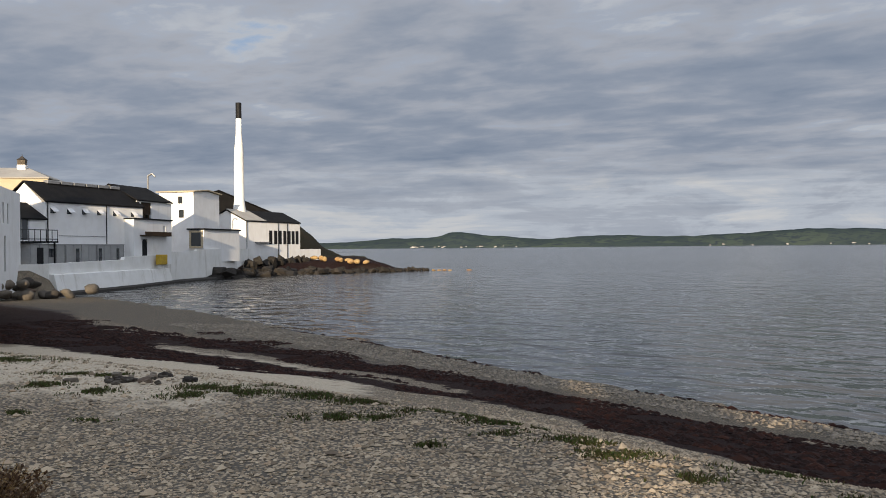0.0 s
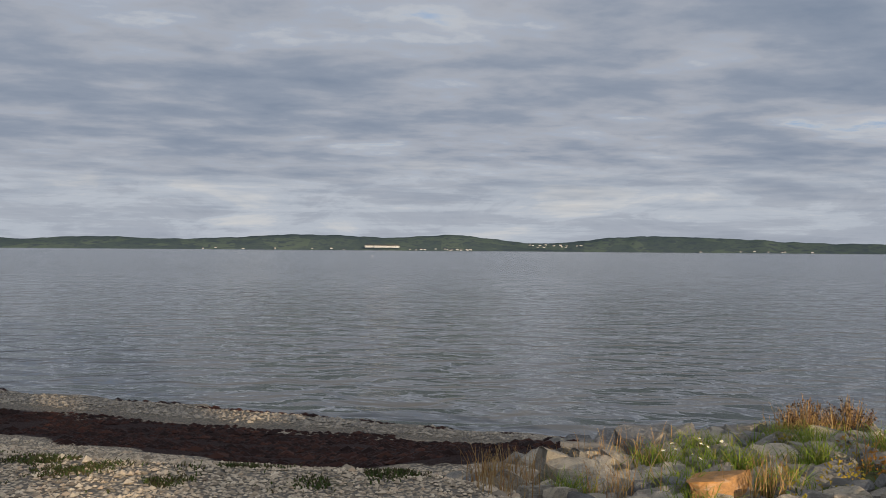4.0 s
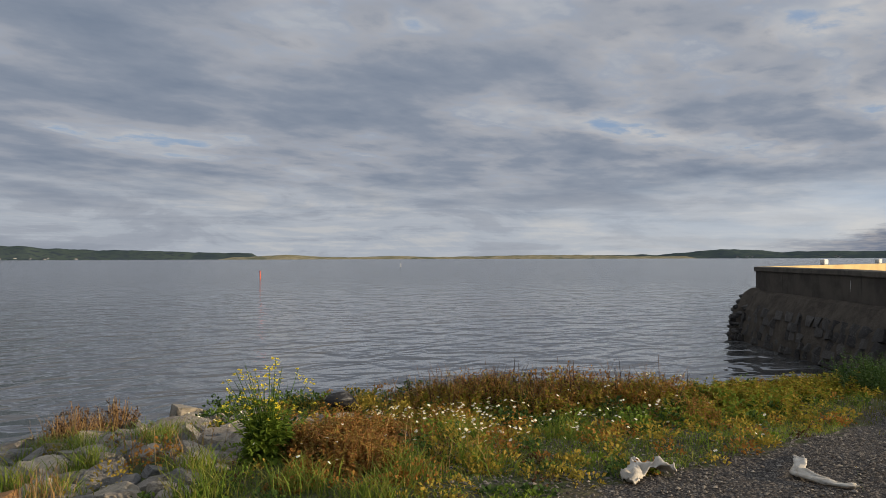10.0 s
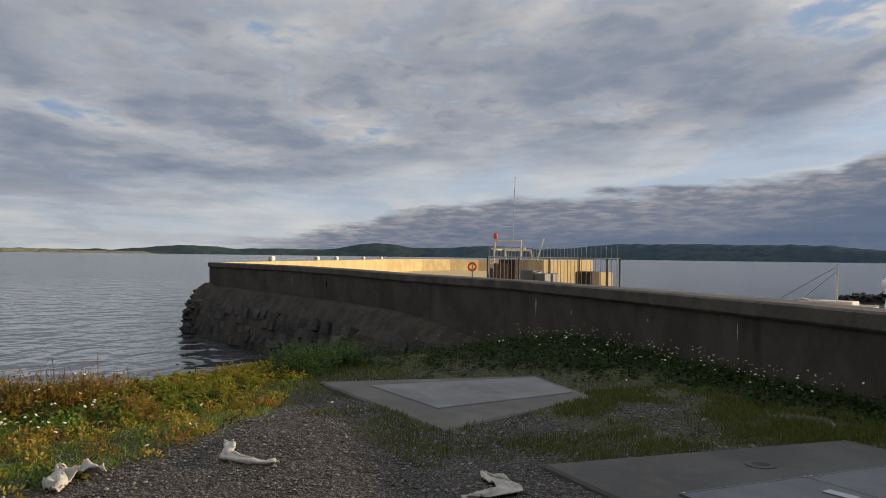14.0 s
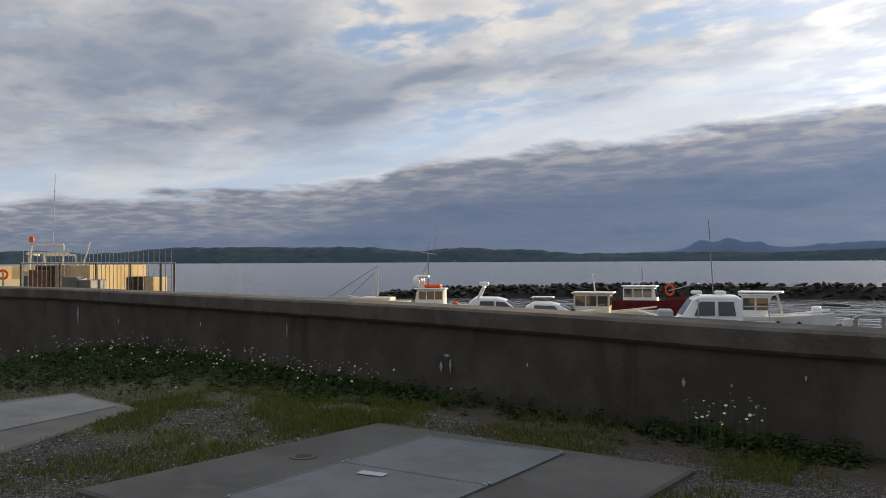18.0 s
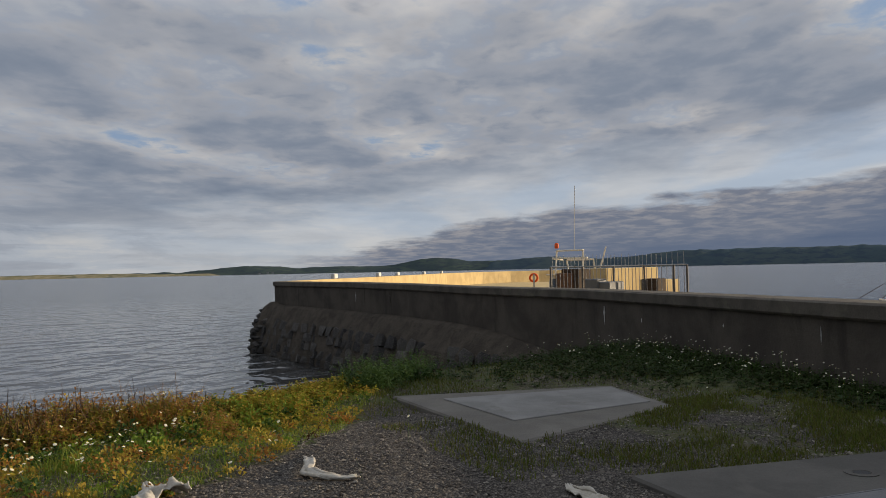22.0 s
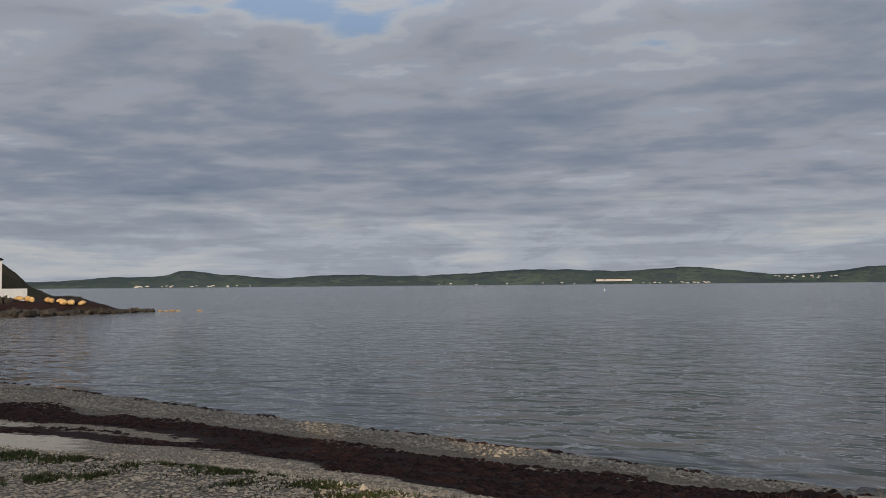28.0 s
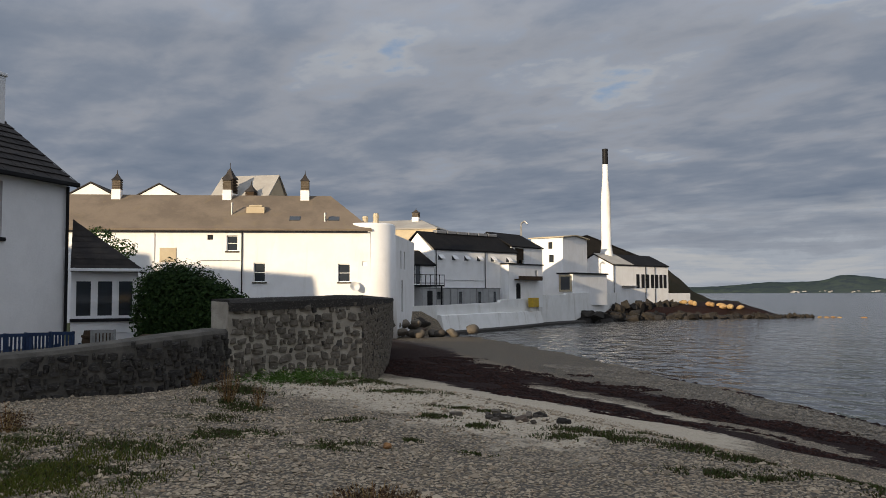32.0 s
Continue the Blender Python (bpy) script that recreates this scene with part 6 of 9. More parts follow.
# sun room at its end
SP, SQ = (-22.15, 18.4), (-20.8, 19.9)
sl_ = math.dist(SP, SQ)
sun_room = thing("sun_room", face_line(SP, SQ, hz), "small white sun room with three tall windows", "extension")
ww = [(0.10, 0.64, 0.5, 1.72), (0.74, 1.28, 0.5, 1.72), (1.38, 1.90, 0.5, 1.72)]
bm = bmesh.new()
wall_with_openings(bm, sl_, 2.0, 0.15, ww)
part("front_wall", bm, HOUSE_WHITE, sun_room)
bm = bmesh.new()
box(bm, sl_ - 0.15, sl_, 0.16, 2.6, 0, 2.0)
part("side_wall", bm, HOUSE_WHITE, sun_room)
bm = bmesh.new()
box(bm, 0.0, sl_ - 0.01, 0.01, 2.5, -0.9, -0.004)
part("plinth", bm, HOUSE_WHITE, sun_room)
for a, b_, c, d in ww:
    window_unit(sun_room, a, b_, c, d, HOUSE_WHITE, 0.04, (1, 1), False)
bm = bmesh.new()
box(bm, -0.02, sl_ + 0.06, -0.08, -0.004, 0.36, 0.46, 0.01)
part("window_sill", bm, BLACK_PAINT, sun_room)
for i in range(9):
    bm = bmesh.new()
    t0, t1 = i / 9, (i + 1) / 9 + 0.015
    zz = lambda t: 3.75 - 1.72 * t
    xr = lambda t: -0.02 + (sl_ + 0.2) * t
    c = [(-0.02, -0.2 + 1.2 * (1 - t0), zz(t0)), (xr(t0) + 0.02, -0.2 + 1.2 * (1 - t0), zz(t0)), (xr(t1), -0.2 + 1.2 * (1 - t1), zz(t1)), (-0.02, -0.2 + 1.2 * (1 - t1), zz(t1))]
    c2 = [(xr(t0), -0.2 + 1.2 * (1 - t0), zz(t0)), (xr(t0), 2.6, zz(t0)), (xr(t1), 2.6, zz(t1)), (xr(t1), -0.2 + 1.2 * (1 - t1), zz(t1))]
    for q in (c, c2):
        solid(bm, [q, [(x, y, z - 0.05) for x, y, z in q][::-1]])
    part("tile_course", bm, SLATE, sun_room)
bm = bmesh.new()
box(bm, -0.05, sl_ + 0.28, -0.34, -0.22, 1.98, 2.08, 0.01)
part("gutter", bm, HOUSE_WHITE, sun_room)


def bench_chair(m, mat, label):
    ob = thing("garden_chair", m, label, "chair", "garden chairs")
    for x in (0, 0.55):
        for y, h in ((0, 0.62), (0.5, 0.95)):
            bm = bmesh.new()
            box(bm, x, x + 0.06, y, y + 0.06, 0, h, 0.006)
            part("leg", bm, mat, ob)
    bm = bmesh.new()
    for i in range(5):
        box(bm, 0, 0.61, 0.02 + i * 0.1, 0.1 + i * 0.1, 0.42, 0.45)
    part("seat", bm, mat, ob)
    for i in range(6):
        bm = bmesh.new()
        box(bm, 0.07 + i * 0.085, 0.12 + i * 0.085, 0.52, 0.55, 0.47, 0.86)
        part("slat", bm, mat, ob)
    bm = bmesh.new()
    prism(bm, [(0, 0.5), (0.61, 0.5), (0.61, 0.56), (0, 0.56)], 0.86, 0.94)
    part("top_rail", bm, mat, ob)
    return ob


for az_, d_, mt, lab in ((-53.6, 22.5, BLUE_WOOD, "blue painted slatted garden chair"), (-52.3, 22.6, BLUE_WOOD, "blue painted slatted garden chair"), (-51.0, 22.8, BLUE_WOOD, "blue painted slatted garden chair"), (-49.6, 23.0, BLUE_WOOD, "blue painted slatted garden chair"), (-47.4, 23.6, surface("grey_painted_wood", (0.30, 0.30, 0.29), (0.24, 0.24, 0.23), 0.7, scale=6, grain=60), "grey slatted garden chair by the sun room")):
    x, y = polar(az_, d_)
    bench_chair(pose(x, y, 2.15, 0, 0, 200 - az_ * 0 + 20 + random.uniform(-15, 15)), mt, lab)
x, y = polar(-48.6, 24.0)
bm = bmesh.new()
lathe(bm, [(0.36, 0), (0.42, 0.3), (0.42, 0.6), (0.36, 0.9)], 18)
for zz in (0.15, 0.45, 0.75):
    lathe(bm, [(0.435, zz - 0.03), (0.435, zz + 0.03)], 18)
tagged(part("barrel", bm, DARK_WOOD, m=pose(x, y, 2.15)), "old oak barrel used as a tub", "barrel")
x, y = polar(-43.9, 24.2)
ptable = thing("picnic_table", pose(x, y, 2.15, 0, 0, 40), "dark wooden picnic table with fixed benches", "table")
for i in range(5):
    bm = bmesh.new()
    box(bm, -0.9, 0.9, -0.36 + i * 0.145, -0.23 + i * 0.145, 0.70, 0.74, 0.006)
    part("board", bm, DARK_WOOD, ptable)
for s_ in (-1, 1):
    bm = bmesh.new()
    box(bm, -0.9, 0.9, s_ * 0.72 - 0.13, s_ * 0.72 + 0.13, 0.42, 0.46, 0.006)
    part("bench_board", bm, DARK_WOOD, ptable)
    bm = bmesh.new()
    rod(bm, (s_ * 0.7, -0.75, 0), (s_ * 0.7, -0.2, 0.7), 0.04, n=4)
    rod(bm, (s_ * 0.7, 0.75, 0), (s_ * 0.7, 0.2, 0.7), 0.04, n=4)
    rod(bm, (s_ * 0.7, -0.8, 0.4), (s_ * 0.7, 0.8, 0.4), 0.04, n=4)
    part("trestle", bm, DARK_WOOD, ptable)

# unseen street houses and slope, added between low sun and beach for shade
def shade_house(x0, x1, y1, z0, eave, ridge):
    gable_block("shade_house", "plain white house out of view, added to cast shade", (x0, y1), (x1, y1), 8.0, z0, eave, ridge, HOUSE_WHITE, SLATE, [])


bm = bmesh.new()
prism(bm, [(-150, -128), (-12, -128), (-9, -78.5), (-7.3, -71), (-150, -71)], -1.6, 11.0)
tagged(part("shade_house_base", bm, MOUND), "raised grassy block out of view, under the added houses", "ground", kind="structure")
for x0, x1, yy, zz, ev, rg in ((-9.3, -7.3, -80, 11.0, 19.4, 21.4), (-24, -10.85, -80, 11.0, 19.4, 22.2), (-42, -24.5, -80, 11.0, 20.0, 22.6), (-68, -42.5, -80, 11.0, 19.6, 22.4), (-100, -69, -80, 11.0, 19.6, 22.4), (-67, -55, 2, 2.3, 11.4, 14.6), (-54, -45, 2, 2.3, 11.0, 14.0)):
    shade_house(x0, x1, yy, zz, ev, rg)

# ---- the pier, quay and boats ----
# masonry foot under the outer part of the wall
foot = thing("wall_foot", pose(0, 0, 0), "battered foot of dark weedy masonry under the harbour wall", "wall", kind="structure")
fp = [p for p in line_pts([(13.0, -10.85), (16.5, -11.62), (19.5, -11.64), (22, -11.65), (26.5, -11.68), (32.3, -11.6), (41.6, -10.85)], [1.6, 1.75, 2.15, 2.3, 2.35, 2.35, 2.4], 0.6)]
bm = bmesh.new()
strip_wall(bm, fp, [(-1.15, -1.6), (-1.05, 0.3), (-0.75, 1.5), (-0.28, ("t", -0.1)), (-0.1, ("t", 0)), (0.3, ("t", 0)), (0.3, -1.6)], 0.10)
FOOT = surface("weathered_rubble_concrete", (0.10, 0.083, 0.064), (0.06, 0.05, 0.039), 0.92, scale=1.6, grain=14, relief=0.9, depth=0.06, stain=(0.04, 0.034, 0.026), stain_amount=0.7)
part("core", bm, FOOT, foot)
rnd = random.Random(31)
cnt = 0
zrow = 0.05
while zrow < 1.45:
    s = 17.0
    hgt = rnd.uniform(0.28, 0.42)
    while s < 41.3 and cnt < 300:
        w = rnd.uniform(0.5, 1.2)
        off = -np.interp(zrow, [0, 0.3, 1.5, 2.3], [1.1, 1.02, 0.72, 0.25])
        yl = np.interp(s, [16.5, 22, 26.5, 32.3, 41.6], [-11.5, -11.65, -11.68, -11.6, -10.85])
        if rnd.random() < 0.85:
            st = set_crag("stone", RUBBLE_DARK, 0, 0, 0, 1, 1, 1, rnd, 0, "", foot)
            st.matrix_basis = pose(s + w / 2, yl - off - 0.10 + rnd.gauss(0, 0.03), zrow + hgt / 2, 15, rnd.uniform(-6, 6), rnd.uniform(-6, 6)) @ Matrix.Diagonal((w * 1.15, 0.42, hgt * 1.25, 1))
            cnt += 1
        s += w * 1.04
    zrow += hgt * 0.97
# the rounded nose at the corner
bm = bmesh.new()
lathe(bm, [(1.75, -1.6), (1.7, 0.2), (1.45, 1.4), (0.95, 2.25), (0.6, 2.5)], 20, pose(41.6, -11.3, 0))
part("nose", bm, FOOT, foot, smooth=True)
for i in range(46):
    a = rnd.uniform(radians(40), radians(200))
    zz = rnd.uniform(0.05, 2.1)
    r = np.interp(zz, [0, 0.3, 1.4, 2.3], [1.72, 1.68, 1.42, 0.9])
    st = new("stone", rnd.choice(boulders_of(RUBBLE_DARK)))
    st.parent = foot
    st.matrix_basis = pose(41.6 + r * math.cos(a), -11.3 + r * math.sin(a), zz, 0, 0, math.degrees(a) + 90) @ Matrix.Diagonal((rnd.uniform(0.4, 0.7), 0.35, rnd.uniform(0.3, 0.5), 1))

# seaward parapet of the pier, its inner face to the sun
PIER = [(41.9, -11.0), (64, -27), (87, -43), (98, -54), (102, -61), (103.5, -67), (103.5, -73)]
pier = thing("wall_pier", pose(0, 0, 0), "long sunlit concrete parapet along the pier", "wall", kind="structure")
bm = bmesh.new()
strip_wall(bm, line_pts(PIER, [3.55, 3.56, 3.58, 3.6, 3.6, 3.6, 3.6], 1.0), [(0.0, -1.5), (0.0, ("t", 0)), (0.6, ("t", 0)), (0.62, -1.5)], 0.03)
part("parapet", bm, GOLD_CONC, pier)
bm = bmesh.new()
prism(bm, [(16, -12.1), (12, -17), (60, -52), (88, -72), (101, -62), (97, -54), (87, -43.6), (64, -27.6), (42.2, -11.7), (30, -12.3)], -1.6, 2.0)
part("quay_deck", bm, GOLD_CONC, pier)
for f in (0.15, 0.32, 0.42, 0.62, 0.8):
    x, y = np.interp(f, [0, 1], [41.9, 98]), 0
    y = np.interp(x, [p[0] for p in PIER], [p[1] for p in PIER])
    bm = bmesh.new()
    box(bm, -0.35, 0.35, 0.05, 0.35, 0.0, 0.32, 0.05)
    tagged(part("parapet_block", bm, GULL_WHITE, m=pose(x + 0.3, y - 0.3, 3.56, 0, 0, -36)), "pale block on the pier parapet", "block", "parapet blocks")
# lifebuoy housing on the parapet
ring = thing("lifebuoy", pose(*polar(122.74, 66), 0), "orange lifebuoy on a post", "lifebuoy")
bm = bmesh.new()
R0, r0 = 0.30, 0.09
loop = [[bm.verts.new((math.cos(a) * (R0 + r0 * math.cos(b_)), r0 * math.sin(b_), 3.2 + math.sin(a) * (R0 + r0 * math.cos(b_)))) for b_ in [k * math.pi / 4 for k in range(8)]] for a in [k * math.pi / 10 for k in range(20)]]
for i in range(20):
    for k in range(8):
        bm.faces.new((loop[i][k], loop[(i + 1) % 20][k], loop[(i + 1) % 20][(k + 1) % 8], loop[i][(k + 1) % 8]))
rg = part("ring", bm, ORANGE, ring, m=pose(0, 0, 0, 0, 0, 60), smooth=True)
bm = bmesh.new()
box(bm, -0.06, 0.06, 0.12, 0.24, 2.0, 3.5)
part("post", bm, STEEL, ring, m=pose(0, 0, 0, 0, 0, 60))

# security fence on the quay
IRON = surface("dark_galvanised_post", (0.11, 0.105, 0.10), (0.075, 0.07, 0.066), 0.6, metal=0.4, scale=6, grain=60)
fence = thing("fence", pose(0, 0, 2.0), "galvanised palisade fence with tall spikes on the quay", "fence")
f0, f1, f2 = Vector(polar(123.94, 35)), Vector(polar(130.3, 37.5)), Vector(polar(133.1, 33))
segs = [(f0, f1, 26), (f1, f2, 8)]
for a, b_, n in segs:
    for i in range(n):
        p = a.lerp(b_, (i + 0.5) / n)
        bm = bmesh.new()
        rod(bm, (p.x, p.y, 0), (p.x, p.y, 2.48 + 0.04 * (i % 2)), 0.018, 0.012, 5)
        part("pale", bm, STEEL, fence)
for p in (f0, f0.lerp(f1, 0.33), f0.lerp(f1, 0.66), f1, f1.lerp(f2, 0.72), f2):
    bm = bmesh.new()
    rod(bm, (p.x, p.y, 0), (p.x, p.y, 2.0), 0.045, n=6)
    part("post", bm, IRON, fence)
for a, b_ in ((f0, f1), (f1, f2)):
    for z_ in (0.5, 2.0):
        bm = bmesh.new()
        rod(bm, (a.x, a.y, z_), (b_.x, b_.y, z_), 0.03, n=5)
        part("rail", bm, STEEL, fence)
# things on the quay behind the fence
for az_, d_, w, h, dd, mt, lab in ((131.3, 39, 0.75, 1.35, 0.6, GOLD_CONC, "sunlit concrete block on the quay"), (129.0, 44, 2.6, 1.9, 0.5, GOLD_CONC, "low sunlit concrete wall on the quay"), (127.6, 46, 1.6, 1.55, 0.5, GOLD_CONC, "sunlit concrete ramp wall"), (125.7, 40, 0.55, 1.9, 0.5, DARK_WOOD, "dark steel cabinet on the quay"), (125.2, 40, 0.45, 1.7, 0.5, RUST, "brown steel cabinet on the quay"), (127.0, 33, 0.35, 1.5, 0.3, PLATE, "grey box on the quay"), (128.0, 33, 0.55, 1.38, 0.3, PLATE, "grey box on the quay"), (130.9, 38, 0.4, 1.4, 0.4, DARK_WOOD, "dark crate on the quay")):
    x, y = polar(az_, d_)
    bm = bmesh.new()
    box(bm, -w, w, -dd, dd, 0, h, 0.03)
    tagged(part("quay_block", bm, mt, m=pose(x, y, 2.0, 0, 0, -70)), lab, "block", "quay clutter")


def tube_frame(ob, name, pts, r, mat, closed=False):
    bm = bmesh.new()
    for a, b_ in zip(pts, pts[1:] + (pts[:1] if closed else [])):
        if a is not b_:
            rod(bm, a, b_, r, n=6)
    return part(name, bm, mat, ob)


def hull(bm, L, B, H, sheer=0.35, transom=0.75, bow=0.12):
    """A boat's hull about z = 0 (water), bow at +x."""
    n, k = 14, 7
    rows = []
    for i in range(n):
        t = i / (n - 1)
        x = -L / 2 + L * t
        w = B / 2 * (transom + (1 - transom) * min(1, t * 3)) * (1 - max(0, (t - 0.45) / 0.55) ** 2.4 * (1 - bow * 0.2))
        top = H * (1 + sheer * max(0, t - 0.3) ** 1.7)
        row = []
        for j in range(k):
            s = j / (k - 1)
            row.append((x + (0.25 * L * 0.12 * s if t > 0.8 else 0) * (t - 0.8) * 5, w * (0.35 + 0.65 * s ** 0.5) if j else 0.0, -0.45 + (top + 0.45) * s))
        rows.append(row)
    vs = {}
    for sgn in (1, -1):
        for i, row in enumerate(rows):
            for j, c in enumerate(row):
                vs[sgn, i, j] = bm.verts.new((c[0], sgn * c[1], c[2])) if (j or sgn == 1) else vs[1, i, j]
    for sgn in (1, -1):
        for i in range(n - 1):
            for j in range(k - 1):
                f = [vs[sgn, i, j], vs[sgn, i + 1, j], vs[sgn, i + 1, j + 1], vs[sgn, i, j + 1]]
                f = list(dict.fromkeys(f))
                if len(f) > 2:
                    bm.faces.new(f if sgn == -1 else f[::-1])
    for i in range(n - 1):  # deck, a little below the rail
        a, b_, c, d = (vs[1, i, k - 1], vs[1, i + 1, k - 1], vs[-1, i + 1, k - 1], vs[-1, i, k - 1])
        bm.faces.new([bm.verts.new(v.co - Vector((0, 0, 0.12))) for v in (a, b_, c, d)])
    bm.faces.new([vs[1, 0, j] for j in range(k)] + [vs[-1, 0, j] for j in range(k - 1, 0, -1)])
    return bm


def house_on_deck(ob, x0, x1, w, z0, z1, mat, rake=0.25, win=4, roof_mat=None, over=0.15, glass_h=(0.45, 0.9)):
    """A wheelhouse: raked box, windows on its sides and ends, roof with an overhang."""
    bm = bmesh.new()
    lo = [(x0, -w), (x1, -w), (x1, w), (x0, w)]
    hi = [(x0, -w * 0.92), (x1 - rake, -w * 0.92), (x1 - rake, w * 0.92), (x0, w * 0.92)]
    A = [bm.verts.new((*p, z0)) for p in lo]
    B = [bm.verts.new((*p, z1)) for p in hi]
    for i in range(4):
        bm.faces.new((A[i], A[(i + 1) % 4], B[(i + 1) % 4], B[i]))
    bm.faces.new(A[::-1])
    bm.faces.new(B)
    part("wheelhouse", bm, mat, ob)
    bm = bmesh.new()
    box(bm, x0 - over, x1 - rake + over * 1.6, -w * 0.92 - over, w * 0.92 + over, z1 + 0.004, z1 + 0.09, 0.03)
    part("roof", bm, roof_mat or mat, ob)
    h = z1 - z0
    a, b_ = z0 + h * glass_h[0], z0 + h * glass_h[1]
    for s_ in (-1, 1):
        for i in range(win):
            xa = x0 + 0.12 + (x1 - x0 - rake - 0.2) * i / win
            xb = x0 + 0.12 + (x1 - x0 - rake - 0.2) * (i + 1) / win - 0.1
            bm = bmesh.new()
            yy = s_ * w * 0.97
            box(bm, xa, xb, min(yy, yy * 1.012), max(yy, yy * 1.012), a, b_)
            part("side_window", bm, GLASS, ob)
    for i in range(3):
        bm = bmesh.new()
        ya, yb = -w * 0.8 + i * w * 0.54, -w * 0.8 + (i + 1) * w * 0.54 - 0.08
        xf = lambda z: x1 - rake * (z - z0) / h + 0.012
        q = [(xf(a), ya, a), (xf(a), yb, a), (xf(b_), yb, b_), (xf(b_), ya, b_)]
        solid(bm, [q, [(x + 0.015, y, z) for x, y, z in q][::-1]])
        part("front_window", bm, GLASS, ob)
    bm = bmesh.new()
    box(bm, x0 - 0.015, x0 - 0.002, -w * 0.35, w * 0.35, z0 + 0.1, z0 + h * 0.9)
    part("door", bm, CREAM_PAINT, ob)


def moulded_cabin(ob, prof, w, mat, panes):
    """A moulded cabin: side profile (x, z) from stern to bow, drawn in towards a rounded roof; panes are runs of (x, z) on both sides and one screen."""
    z0, z1 = min(p[1] for p in prof), max(p[1] for p in prof)
    half = lambda z: w * (1 - 0.22 * ((z - z0) / (z1 - z0)) ** 1.6)
    bm = bmesh.new()
    ys = (-1.0, -0.86, -0.5, 0.0, 0.5, 0.86, 1.0)
    drop = (0.10, 0.03, 0.0, 0.0, 0.0, 0.03, 0.10)
    rows = [[bm.verts.new((x, k * half(z), max(z0, z - d * (z > z0)))) for k, d in zip(ys, drop)] for x, z in prof]
    for A, B in zip(rows, rows[1:]):
        for i in range(6):
            bm.faces.new((A[i], A[i + 1], B[i + 1], B[i]))
    for i in (0, 6):
        bm.faces.new([r[i] for r in rows])
    part("cabin", bm, mat, ob)
    for run in panes:
        for s_ in (-1, 1):
            bm = bmesh.new()
            q = [(x, s_ * (half(z) + 0.012), z) for x, z in run]
            solid(bm, [q, [(x, y - s_ * 0.02, z) for x, y, z in q][::-1]])
            part("side_window", bm, GLASS, ob)
    k = max(range(1, len(prof)), key=lambda i: (prof[i][0] > 0) * (prof[i - 1][1] - prof[i][1]))
    (xa, za), (xb, zb) = prof[k - 1], prof[k]
    for ya, yb in ((-0.82, -0.04), (0.04, 0.82)):
        bm = bmesh.new()
        q = []
        for f, yy in ((0.12, ya), (0.12, yb), (0.88, yb), (0.88, ya)):
            z = za + (zb - za) * f
            q.append((xa + (xb - xa) * f + 0.02, yy * half(z), z + 0.015))
        solid(bm, [q, [(x - 0.015, y, z - 0.01) for x, y, z in q][::-1]])
        part("windscreen", bm, GLASS, ob)


def boat(label, az_, d_, heading, L, B, H, hull_mat, **k):
    x, y = polar(az_, d_)
    slim = 0.78 if az_ > 140 else 1.0
    ob = thing("boat", pose(x, y, 0, 0, 0, heading) @ Matrix.Diagonal((slim, slim, 0.97, 1)), label, "boat", "moored boats")
    bm = hull(bmesh.new(), L, B, H)
    part("hull", bm, hull_mat, ob, smooth=False)
    bm = bmesh.new()
    for s_ in (-1, 1):
        rod(bm, (-L / 2, s_ * B * 0.38, H + 0.02), (L * 0.1, s_ * B * 0.5, H + 0.04), 0.04, n=6)
        rod(bm, (L * 0.1, s_ * B * 0.5, H + 0.04), (L * 0.48, s_ * 0.08, H * 1.33), 0.04, n=6)
    part("rubbing_strake", bm, k.get("trim", hull_mat), ob)
    return ob


# from the fishing boat at the quay's end round to the motor boats
b = boat("small white fishing boat with an orange deck and lattice mast", 150.4, 56, 20, 8.0, 2.8, 1.0, GELCOAT)
house_on_deck(b, -1.2, 1.4, 0.95, 0.9, 2.15, GELCOAT, win=3)
bm = bmesh.new()
box(bm, -0.9, 0.6, -0.6, 0.6, 2.25, 2.5, 0.1)
part("orange_canopy", bm, ORANGE, b)
tube_frame(b, "mast", [(0.3, 0, 2.2), (0.3, 0, 5.0)], 0.05, STEEL)
tube_frame(b, "aerial", [(-0.15, 0, 4.6), (-0.45, 0, 6.4)], 0.02, STEEL)
tube_frame(b, "aerial", [(0.3, 0, 5.0), (0.2, 0, 5.6)], 0.025, STEEL)
tube_frame(b, "crosstree", [(-0.4, -0.5, 4.6), (0.8, 0.5, 4.75)], 0.035, STEEL)
for s_ in (-1, 1):
    tube_frame(b, "stay", [(0.3, 0, 4.0), (1.6, s_ * 0.5, 2.2)], 0.03, STEEL)
bm = bmesh.new()
box(bm, 0.2, 1.4, -0.5, 0.5, 2.95, 3.15, 0.06)
part("radar_arm", bm, GELCOAT, b)
for i in range(3):
    bm = bmesh.new()
    lathe(bm, [(0.05, 0), (0.28, 0.06), (0.3, 0.4), (0.25, 0.7), (0.05, 0.75)], 12, pose(1.0 + i * 0.15, -0.7 + i * 0.55, 2.3))
    part("raft_canister", bm, GELCOAT, b, smooth=True)
b = boat("work raft with a timber derrick", 146.6, 60, 15, 6.0, 2.6, 1.15, CREAM_PAINT)
tube_frame(b, "derrick", [(0, 0, 1.0), (0, 0, 3.9)], 0.07, CREAM_PAINT)
tube_frame(b, "boom_line", [(0, 0, 3.8), (5.2, -1.0, 1.4)], 0.02, DARK_WOOD)
tube_frame(b, "boom_line", [(0, 0, 3.5), (3.2, -0.8, 1.4)], 0.018, DARK_WOOD)
bm = bmesh.new()
box(bm, -1.5, 1.6, -0.9, 0.9, 1.15, 1.45, 0.05)
